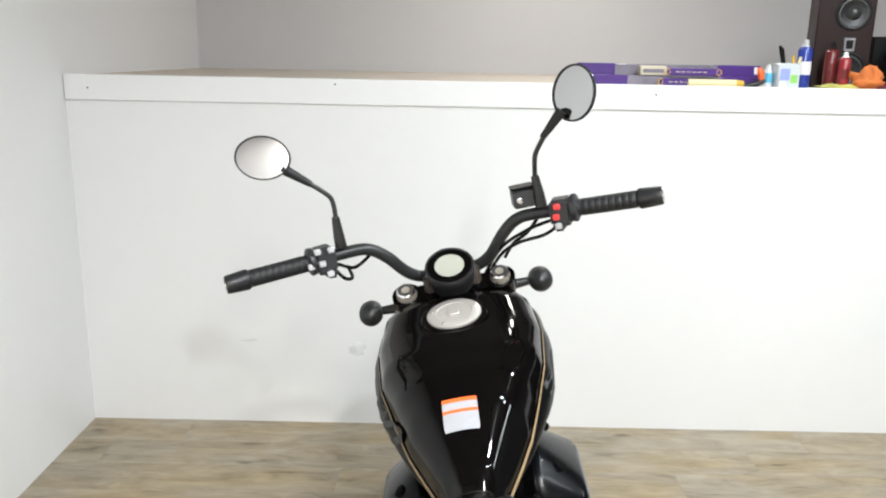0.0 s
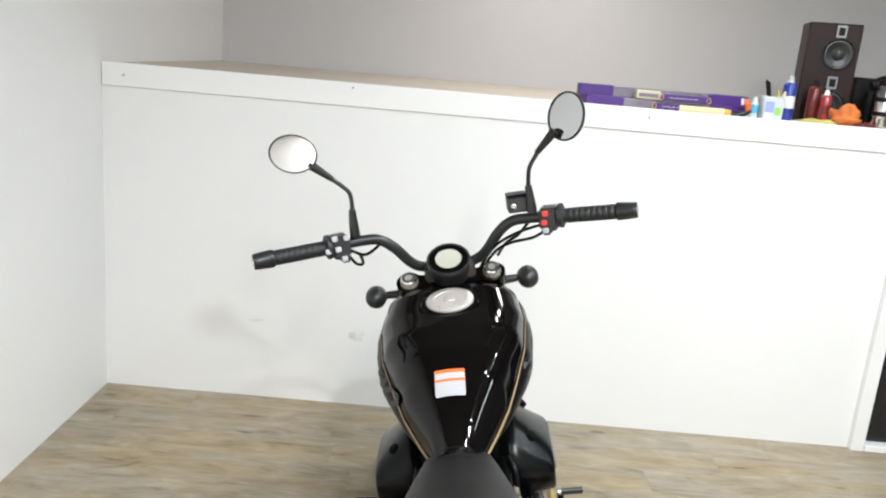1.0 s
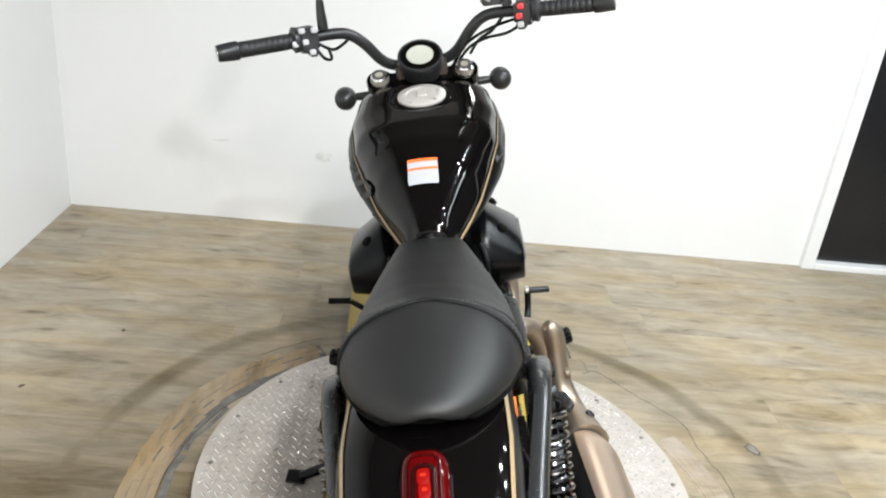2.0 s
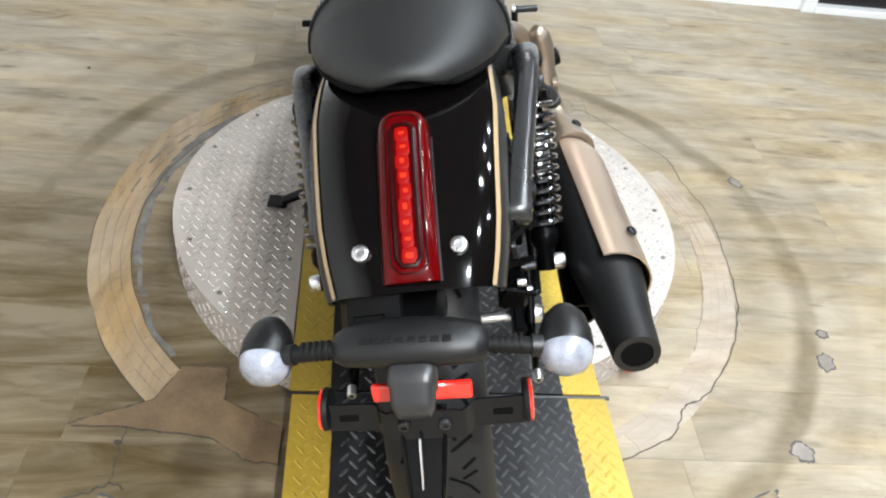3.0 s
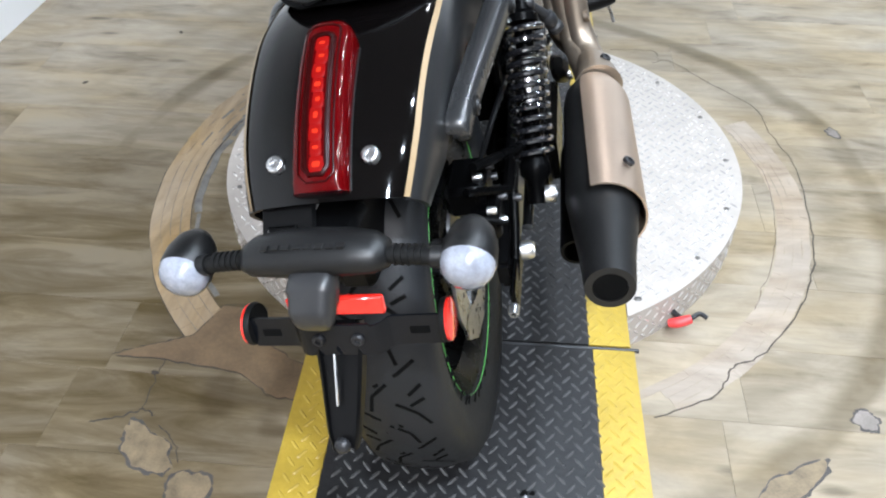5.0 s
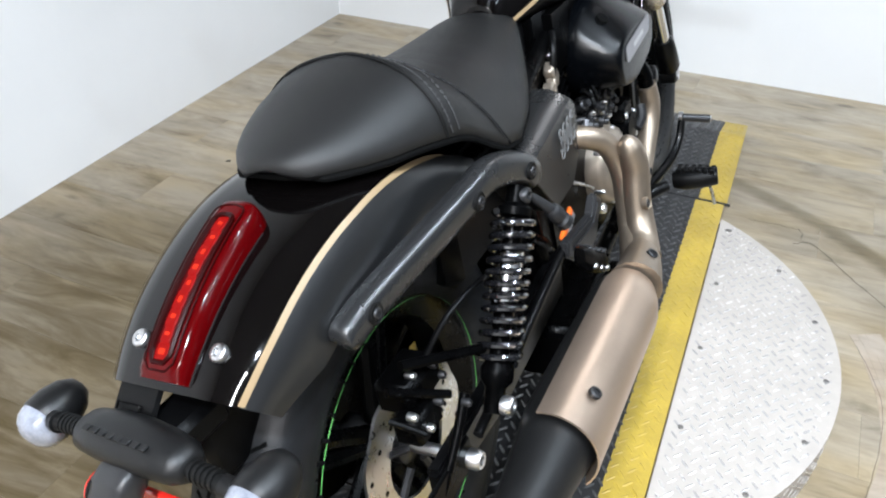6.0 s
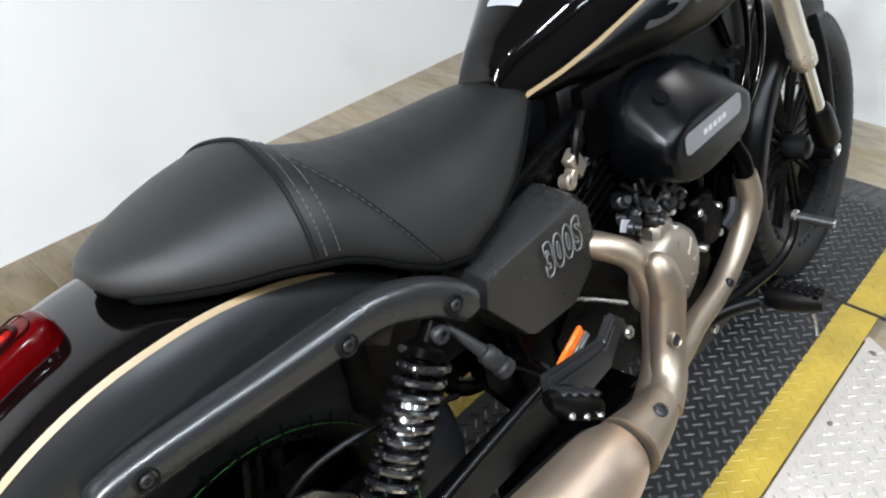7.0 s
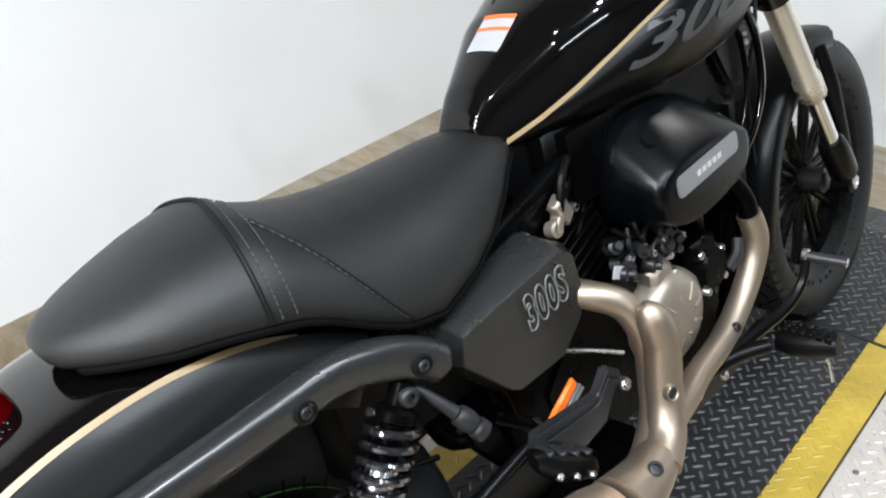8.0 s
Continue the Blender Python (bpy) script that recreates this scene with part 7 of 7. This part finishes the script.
# cables round the bars
for pts in ([(0.215, 0.905, 1.03), (0.17, 0.93, 1.015), (0.12, 0.95, 0.99), (0.09, 0.99, 0.95), (0.05, 1.03, 0.88)],
            [(0.235, 0.90, 1.022), (0.20, 0.92, 1.0), (0.15, 0.94, 0.99), (0.11, 0.97, 0.965), (0.07, 1.03, 0.90)],
            [(0.20, 0.935, 1.04), (0.17, 0.95, 1.005), (0.14, 0.965, 0.985), (0.12, 1.0, 0.95)],
            [(-0.215, 0.905, 1.03), (-0.19, 0.925, 1.012), (-0.165, 0.935, 1.02), (-0.145, 0.945, 1.035)],
            [(-0.225, 0.90, 1.025), (-0.21, 0.91, 0.998), (-0.195, 0.915, 0.995), (-0.20, 0.92, 1.02)],
            [(0.06, 1.05, 0.86), (0.10, 1.0, 0.74), (0.10, 0.95, 0.62), (0.11, 0.93, 0.50)]):
    bm = bmesh.new()
    tube(bm, pts, 0.0036, 7, 6)
    part("cable", bm, PLASTIC, hb, "black control cable")
# round gauge
go = Vector((0.0, 0.925, 0.975))
gn = Vector((0.0, -0.52, 0.86)).normalized()
bm = bmesh.new()
lathe(bm, go, gn, [(-0.052, 0.035), (-0.048, 0.044), (-0.014, 0.050), (-0.002, 0.0515), (0.002, 0.050), (0.002, 0.046), (0.0005, 0.045)], 40)
gauge = part("gauge", bm, BARSATIN, bike, "round black instrument gauge")
bm = bmesh.new()
lathe(bm, go, gn, [(0.0, 0.0452), (0.0012, 0.0452), (0.0014, 0.030)], 40)
part("bezel", bm, GLOSS, gauge, "black gauge face")
bm = bmesh.new()
lathe(bm, go, gn, [(0.001, 0.0305), (0.0022, 0.0305), (0.0026, 0.015), (0.0027, 0.0005)], 36)
part("display", bm, SCREEN, gauge, "pale blank round display")
bm = bmesh.new()
lathe(bm, (0.0, 1.02, 0.935), (0, -0.35, 0.94), [(0, 0.012), (0.014, 0.012), (0.018, 0.008)], 14)
part("stem_nut", bm, DARKM, bike)
bm = bmesh.new()
tube(bm, [(-0.008, 1.0, 0.965), (-0.018, 0.99, 0.985), (-0.006, 0.985, 0.995)], 0.005, 8)
part("ignition_key", bm, DARKM, bike, "small dark key behind the gauge")
# front signals
for s in (1, -1):
    bm = bmesh.new()
    tube(bm, [(s * 0.115, 1.06, 0.868), (s * 0.172, 1.07, 0.867)], [0.012, 0.009], 12, 1)
    st = part("front_signal", bm, BARSATIN, bike, "black front signal stalk")
    bm = bmesh.new()
    lathe(bm, (s * 0.192, 1.058, 0.867), (0, 1, 0), [(-0.026, 0.001), (-0.0245, 0.010), (-0.018, 0.0195), (-0.008, 0.0255), (0.004, 0.027), (0.02, 0.0265), (0.024, 0.020)], 24)
    part("signal_body", bm, BARSATIN, st, "round black signal body")
# headlight behind the gauge
bm = bmesh.new()
lathe(bm, (0, 1.10, 0.80), (0, 1, 0), [(-0.05, 0.03), (-0.03, 0.07), (0.03, 0.085), (0.06, 0.088), (0.065, 0.08)], 32)
hl = part("headlight", bm, SATIN, bike, "round black headlight")
bm = bmesh.new()
lathe(bm, (0, 1.16, 0.80), (0, 1, 0), [(0, 0.08), (0.008, 0.07), (0.012, 0.03), (0.0125, 0.001)], 32)
part("headlight_lens", bm, CLEAR, hl)
# front fender
bm = bmesh.new()
rows_ = []
for a in np.linspace(-0.12, 1.62, 26):
    w = 0.073 * (1 - 0.25 * max(0, abs(a - 0.4) - 0.9))
    sec = [(-1, -0.04), (-0.97, -0.018), (-0.85, -0.006), (-0.5, -0.001), (0, 0.0), (0.5, -0.001), (0.85, -0.006), (0.97, -0.018), (1, -0.04)]
    pts = [(w * u, 0.318 + dr) for u, dr in sec]
    ring_ = pts + [(x * 0.95, r - 0.005) for x, r in pts[::-1]]
    rows_.append([Vector((x, WF[1] - r * math.sin(a), WF[2] + r * math.cos(a))) for x, r in ring_])
skin(bm, rows_)
ff = part("front_fender", bm, SATIN, bike, "satin black front fender", smooth=50)
for s in (1, -1):
    bm = bmesh.new()
    tube(bm, [(s * 0.075, 1.30, 0.58), (s * 0.088, 1.31, 0.50), (s * 0.09, 1.335, 0.40), (s * 0.09, 1.355, 0.34)], [0.010, 0.014, 0.014, 0.012], 8, 4, flat=0.5)
    part("fender_stay", bm, SATIN, ff, "black fender stay")
# the front end is turned a little to the left, and the bars sit slightly askew in their clamps
_c = on_fork(0.885, 0, -0.035)
STEER = Matrix.Translation(_c) @ Matrix.Rotation(radians(3.9), 4, -fd) @ Matrix.Translation(-_c)
ASKEW = Matrix.Translation((0.0056, 0, 1.0)) @ Matrix.Rotation(radians(1.25), 4, "Y") @ Matrix.Translation((0, 0, -1.0))
for ob in bike.children:
    kind_ = ob.name.split(".")[0]
    if kind_ in ("front_wheel", "front_fender"):
        ob.matrix_basis = STEER
    if kind_ in ("fork_leg", "triple_clamp", "bar_riser", "handlebar", "gauge", "stem_nut", "ignition_key", "front_signal", "headlight"):
        ob.matrix_basis = ASKEW @ STEER
# radiator between the frame tubes
bm = bmesh.new()
box(bm, -0.11, 0.11, 0.90, 0.93, 0.34, 0.62, 0.006)
rad = part("radiator", bm, BLACKM, bike, "black radiator")
for k in range(14):
    bm = bmesh.new()
    box(bm, -0.095, 0.095, 0.929, 0.934, 0.36 + 0.018 * k, 0.364 + 0.018 * k)
    part("fin", bm, DARKM, rad, smooth=0)


# ---- things on the ledge ----
LZ = 1.3745


def shelf(name, label, cat, x, y, turn=0.0, group=""):
    """Top-level thing that stands on the ledge at a place of the room."""
    return thing(name, label, cat, ROOM @ pose(x + 1.55, y, LZ, 0, 0, turn), group)


PURPLE = surface("purple_plastic", (0.075, 0.028, 0.20), 0.35, vary=0.15, scale=8)
FOIL = surface("grey_film", (0.20, 0.18, 0.22), 0.3, vary=0.3, scale=9)
CREAM = surface("cream_card", (0.62, 0.56, 0.42), 0.5)
YELLOWP = surface("pale_yellow_plastic", (0.74, 0.64, 0.36), 0.4, vary=0.06)
CHERRY = surface("cherry_veneer", (0.016, 0.005, 0.005), 0.45, vary=0.25, scale=6, spec=0.2)
CONE = surface("speaker_cone", (0.03, 0.03, 0.03), 0.32, vary=0.2, scale=20)
BLUEC = surface("blue_can", (0.02, 0.045, 0.28), 0.25, vary=0.05, coat=0.4)
REDC = surface("red_can", (0.27, 0.02, 0.025), 0.3, vary=0.08, coat=0.3)
DREDC = surface("dark_red_can", (0.12, 0.012, 0.012), 0.3, vary=0.08)
WHITEP = surface("white_plastic", (0.72, 0.72, 0.72), 0.4)
GLASSY = surface("jar_plastic", (0.60, 0.64, 0.66), 0.15, vary=0.08, coat=0.5)
CYAN = surface("cyan_label", (0.10, 0.42, 0.62), 0.4)
LILAC = surface("lilac_label", (0.30, 0.36, 0.70), 0.4)
LIME = surface("lime_label", (0.28, 0.60, 0.14), 0.4)
OCHRE = surface("ochre_plastic", (0.62, 0.38, 0.05), 0.4)
GLOVE = surface("orange_cloth", (0.62, 0.17, 0.04), 0.8, vary=0.25, scale=14, bump=0.4, bump_scale=120)
RAG = surface("yellow_cloth", (0.50, 0.46, 0.12), 0.8, vary=0.2, scale=14, bump=0.4, bump_scale=120)


def case(x, y, turn, L, W, H, purple_to, label, stacked=0.0):
    """A long flat wiper-blade style sleeve: purple ends and a grey clear middle."""
    t = shelf("flat_box", label, "box", x, y, turn, "purple boxes on the ledge")
    bm = bmesh.new()
    box(bm, 0, L, -W / 2, W / 2, stacked, stacked + H, 0.004)
    part("sleeve", bm, FOIL, t, "grey clear sleeve")
    for a, b in purple_to:
        bm = bmesh.new()
        box(bm, a * L - 0.0015, b * L + 0.0015, -W / 2 - 0.0015, W / 2 + 0.0015, stacked - 0.0 + 0.001, stacked + H + 0.0015, 0.004)
        part("band", bm, PURPLE, t, "purple band")
    return t


case(0.385, 0.065, 1.5, 0.64, 0.07, 0.036, ((0.0, 0.24), (0.78, 1.0)), "long purple and grey flat box lying on the ledge")
t = case(0.369, 0.155, 1.2, 0.70, 0.06, 0.078, ((0.0, 0.2), (0.76, 1.0)), "long purple and grey upright box behind another")
for x0, z0, zz, sd in ((0.682, 0.022, 0.036, 0), (0.655, 0.032, 0.0, 1)):
    t = shelf("label_tag", "purple product tag with a gold loop on the ledge", "tag", x0, z0 - 0.02 * sd, 1.0, "tags on the ledge")
    bm = bmesh.new()
    box(bm, 0, 0.19, -0.004, 0.004, zz + 0.004, zz + 0.030, 0.003)
    part("card", bm, PURPLE, t, "purple card")
    bm = bmesh.new()
    for k in range(6):
        box(bm, 0.03 + 0.02 * k, 0.045 + 0.02 * k, -0.0052, -0.0042, zz + 0.016, zz + 0.019)
    part("print_bar", bm, CREAM, t, smooth=0)
    bm = bmesh.new()
    for xx in (0.0, 0.19):
        tube(bm, [(xx + 0.008 * math.cos(a), -0.003, zz + 0.017 + 0.011 * math.sin(a)) for a in np.linspace(0, 2 * math.pi, 13)[:-1]], 0.002, 6, 1, closed=True)
    part("loop", bm, OCHRE, t)
    if sd:
        break
t = shelf("card_box", "small cream card box lying on the purple box", "box", 0.588, 0.07, 1)
bm = bmesh.new()
box(bm, 0, 0.098, -0.02, 0.02, 0.0385, 0.074, 0.003)
part("carton", bm, CREAM, t)
bm = bmesh.new()
box(bm, 0.01, 0.088, -0.0215, -0.0202, 0.048, 0.062)
part("print_bar", bm, FOIL, t, smooth=0)
t = shelf("plastic_tube", "pale yellow plastic tube with a dark tip lying on the ledge", "tube", 0.755, 0.008, -1)
bm = bmesh.new()
tube(bm, [(0, 0, 0.015), (0.176, 0, 0.015)], 0.0145, 14, 1)
part("barrel", bm, YELLOWP, t)
bm = bmesh.new()
tube(bm, [(0.176, 0, 0.015), (0.203, 0, 0.014)], [0.015, 0.013], 12, 1)
part("cap", bm, OCHRE, t, "orange cap")
t = shelf("hand_tool", "dark hand tool with an orange and white grip on the ledge", "tool", 0.955, 0.02, 0)
bm = bmesh.new()
tube(bm, [(0, 0, 0.008), (0.05, 0, 0.012), (0.085, 0.0, 0.03)], [0.006, 0.012, 0.010], 10)
part("body", bm, DARKM, t)
bm = bmesh.new()
tube(bm, [(0.075, 0.0, 0.03), (0.07, 0.0, 0.055), (0.06, 0.0, 0.072)], [0.010, 0.014, 0.008], 10)
part("grip", bm, ORANGE, t, "orange grip")
bm = bmesh.new()
tube(bm, [(0.052, 0.002, 0.05), (0.05, 0.002, 0.075)], 0.006, 8, 1)
part("trigger", bm, WHITEP, t, "white trigger")


def can(x, y, r, h, body, cap, label, capname="cap", shoulder=True):
    t = shelf("spray_can", label, "can", x, y, 0, "cans on the ledge")
    bm = bmesh.new()
    lathe(bm, (0, 0, 0), (0, 0, 1), [(0, r * 0.94), (0.004, r), (h * 0.78, r), (h * 0.83, r * 0.82), (h * 0.85, r * 0.6)], 24)
    part("can_body", bm, body, t)
    bm = bmesh.new()
    lathe(bm, (0, 0, h * 0.84), (0, 0, 1), [(0, r * 0.62), (h * 0.03, r * 0.55), (h * 0.05, r * 0.42), (h * 0.13, r * 0.40), (h * 0.16, r * 0.15)], 20)
    part(capname, bm, cap, t)
    bm = bmesh.new()
    n = 10
    rows_ = [[bm.verts.new(((r + 0.0006) * math.sin(a), -(r + 0.0006) * math.cos(a), z)) for a in np.linspace(-0.9, 0.9, n)] for z in (h * 0.28, h * 0.55)]
    for i in range(n - 1):
        bm.faces.new((rows_[0][i], rows_[0][i + 1], rows_[1][i + 1], rows_[1][i]))
    part("print_panel", bm, {0: WHITEP, 1: DREDC}[0 if body is BLUEC else 1], t, smooth=60)
    return t


can(1.215, 0.10, 0.026, 0.180, BLUEC, GREYBTN, "tall blue spray can with a pale nozzle on the ledge")
can(1.326, 0.12, 0.024, 0.172, DREDC, PIPING, "dark red can with a black cap on the ledge")
can(1.355, 0.07, 0.021, 0.137, REDC, WHITEP, "bright red can with a white nozzle on the ledge")
# jar of pens
t = shelf("pen_jar", "clear square plastic jar of pens and tools on the ledge", "jar", 1.135, 0.06, 4)
bm = bmesh.new()
box(bm, -0.042, 0.042, -0.03, 0.03, 0, 0.092, 0.006)
part("jar", bm, GLASSY, t, "clear pale jar")
for a, b, c, d, mt in ((-0.036, 0.0, 0.03, 0.072, LILAC), (0.004, 0.03, 0.02, 0.05, LIME), (-0.038, -0.012, 0.006, 0.026, WHITEP)):
    bm = bmesh.new()
    box(bm, a, b, -0.0312, -0.0302, c, d)
    part("sticker", bm, mt, t, smooth=0)
for x0, y0, x1, z1, mt, lb in ((0.0, 0.0, -0.035, 0.155, PIPING, "black marker"), (0.01, 0.01, -0.02, 0.148, PIPING, "black marker"), (0.03, 0.0, 0.02, 0.12, OCHRE, "yellow pen"), (0.035, 0.01, 0.055, 0.115, YELLOWP, "pale handle")):
    bm = bmesh.new()
    tube(bm, [(x0, y0, 0.02), (x1, y0, z1)], 0.0055, 8, 1)
    part("pen", bm, mt, t, lb)
t = shelf("small_bottle", "small clear bottle with a cyan label on the ledge", "bottle", 1.072, 0.07, 0)
bm = bmesh.new()
lathe(bm, (0, 0, 0), (0, 0, 1), [(0, 0.016), (0.06, 0.016), (0.07, 0.009), (0.085, 0.009)], 18)
part("bottle", bm, GLASSY, t)
bm = bmesh.new()
lathe(bm, (0, 0, 0.02), (0, 0, 1), [(0, 0.0166), (0.035, 0.0166)], 18, cap=False)
part("sticker", bm, CYAN, t, smooth=60)


def speaker(x, y, turn, W, D, H, material, label, small=False):
    t = shelf("loudspeaker", label, "loudspeaker", x, y, turn, "loudspeakers on the ledge")
    bm = bmesh.new()
    box(bm, -W / 2, W / 2, 0, D, 0, H, 0.004)
    part("cabinet", bm, material, t, "dark cherry veneer cabinet" if not small else "black cabinet")
    for zc in ((0.70, 0.18) if not small else (0.5,)):
        r = W * 0.315
        bm = bmesh.new()
        lathe(bm, (W * 0.12, 0.001, H * zc), (0, -1, 0), [(0, r), (0.006, r), (0.008, r * 0.94), (0.004, r * 0.86)], 36)
        ring_ = part("driver_ring", bm, DARKM, t, "dark driver ring")
        bm = bmesh.new()
        lathe(bm, (W * 0.12, 0.002, H * zc), (0, -1, 0), [(0.003, r * 0.88), (0.006, r * 0.78), (0.004, r * 0.70), (0.002, r * 0.45), (0.007, r * 0.40), (0.017, r * 0.22), (0.020, r * 0.05)], 36)
        part("cone", bm, CONE, ring_, "dark glossy cone", smooth=60)
    for zc in ((0.93, 0.42) if not small else (0.85,)):
        bm = bmesh.new()
        box(bm, W * 0.01, W * 0.21, -0.006, 0.0, H * (zc - 0.075), H * (zc + 0.055), 0.003)
        pl = part("tweeter_plate", bm, BADGE, t, "silver tweeter plate")
        bm = bmesh.new()
        box(bm, W * 0.05, W * 0.17, -0.0085, -0.0062, H * (zc - 0.05), H * (zc + 0.03), 0.002)
        part("tweeter", bm, PIPING, pl, "black tweeter")
    return t


speaker(1.40, 0.20, -14, 0.205, 0.18, 0.405, CHERRY, "tall dark cherry loudspeaker with two drivers on the ledge")
speaker(1.63, 0.26, -10, 0.15, 0.14, 0.20, PIPING, "small black loudspeaker beside the tall one", True)
# thermos
t = shelf("thermos", "steel thermos with black bands on the ledge", "thermos", 1.572, 0.04, 0)
bm = bmesh.new()
lathe(bm, (0, 0, 0), (0, 0, 1), [(0, 0.034), (0.004, 0.036), (0.15, 0.036), (0.156, 0.032), (0.172, 0.03)], 28)
part("flask", bm, CHROME, t, "brushed steel flask")
for z0 in (0.052, 0.108):
    bm = bmesh.new()
    lathe(bm, (0, 0, z0), (0, 0, 1), [(0, 0.0362), (0.001, 0.0372), (0.017, 0.0372), (0.018, 0.0362)], 28, cap=False)
    part("band", bm, PIPING, t, "black band")
bm = bmesh.new()
lathe(bm, (0, 0, 0.17), (0, 0, 1), [(0, 0.031), (0.02, 0.031), (0.024, 0.026)], 24)
part("cap", bm, PIPING, t, "black cap")


def cloth(name, label, cat, x, y, rx, ry, h, seed, material):
    """A crumpled heap."""
    t = shelf(name, label, cat, x, y, 0)
    bm = bmesh.new()
    bmesh.ops.create_icosphere(bm, subdivisions=4, radius=1)
    for v in bm.verts:
        q = v.co.copy()
        k = 1 + 0.45 * noise.noise(q * 1.6 + Vector((seed, 0, 0))) + 0.18 * abs(noise.noise(q * 4.1 + Vector((0, seed, 0))))
        v.co = Vector((q.x * rx * k, q.y * ry * k, max(0.0, (q.z * 0.5 + 0.5)) * h * k))
    part("cloth", bm, material, t, smooth=60)


cloth("work_glove", "crumpled orange work glove lying on the ledge", "glove", 1.425, 0.035, 0.062, 0.04, 0.075, 3, GLOVE)
cloth("rag", "crumpled yellow rag lying flat on the ledge", "rag", 1.33, 0.035, 0.075, 0.025, 0.018, 5, RAG)
cloth("rag", "dark red rag under the orange glove", "rag", 1.50, 0.025, 0.05, 0.02, 0.02, 8, DREDC)
t = shelf("cordless_tool", "black tool with a red knob behind the thermos", "tool", 1.585, 0.13, 0)
bm = bmesh.new()
box(bm, -0.045, 0.06, -0.03, 0.03, 0, 0.15, 0.012)
tube(bm, [(-0.03, 0, 0.165), (0.02, 0, 0.185), (0.09, 0, 0.18)], [0.02, 0.028, 0.024], 12)
part("tool_body", bm, PIPING, t)
bm = bmesh.new()
lathe(bm, (-0.005, -0.03, 0.175), (0, -1, 0), [(0, 0.017), (0.012, 0.017), (0.016, 0.01)], 16)
part("knob", bm, REDC, t, "red knob")

# ---- small dark specks on the floor ----
for x, y, sd in ((2.05, 1.22, 1), (-1.02, 0.95, 2), (-0.61, -0.427, 3), (-1.2, 0.62, 4)):
    bm = bmesh.new()
    blob(bm, x, y, 0.008, 0.005, sd, 0.0, 0.002, sd, 0.4, 9)
    tagged(part("debris", bm, GROUT, None, smooth=0), "tiny dark speck of dirt on the floor", "debris", "specks on the floor")

# a chip of paint lies on the rear ramp
chip = thing("paint_chip", "small black and white chip of paint on the ramp", "debris")
for nm, x, y, rx, ry, sd, mt in (("dark_bit", 0.0955, -0.7010, 0.0075, 0.0045, 3, DEEP_BLACK), ("pale_bit", 0.0985, -0.7065, 0.0022, 0.0042, 5, STICKER), ("dark_bit", 0.1085, -0.6995, 0.0050, 0.0030, 8, DEEP_BLACK)):
    bm = bmesh.new()
    blob(bm, x, y + 0.006, rx, ry, 0.5, 0.1045, 0.1078, sd, 0.5, 10)
    part(nm, bm, mt, chip, smooth=0)

# ---- floor planks ----
PW, PL = 0.181, 1.22


def plank_mesh(name, length):
    bm = bmesh.new()
    box(bm, 0.0002, length - 0.0002, -PW + 0.0003, -0.0002, -0.006, 0.0, 0.0)
    top = [e for e in bm.edges if all(v.co.z > -0.001 for v in e.verts)]
    bmesh.ops.bevel(bm, geom=top, offset=0.00025, segments=1, affect="EDGES")
    me = bpy.data.meshes.new(name)
    bm.to_mesh(me)
    bm.free()
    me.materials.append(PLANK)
    return me


full = plank_mesh("plank", PL)
rng = random.Random(7)
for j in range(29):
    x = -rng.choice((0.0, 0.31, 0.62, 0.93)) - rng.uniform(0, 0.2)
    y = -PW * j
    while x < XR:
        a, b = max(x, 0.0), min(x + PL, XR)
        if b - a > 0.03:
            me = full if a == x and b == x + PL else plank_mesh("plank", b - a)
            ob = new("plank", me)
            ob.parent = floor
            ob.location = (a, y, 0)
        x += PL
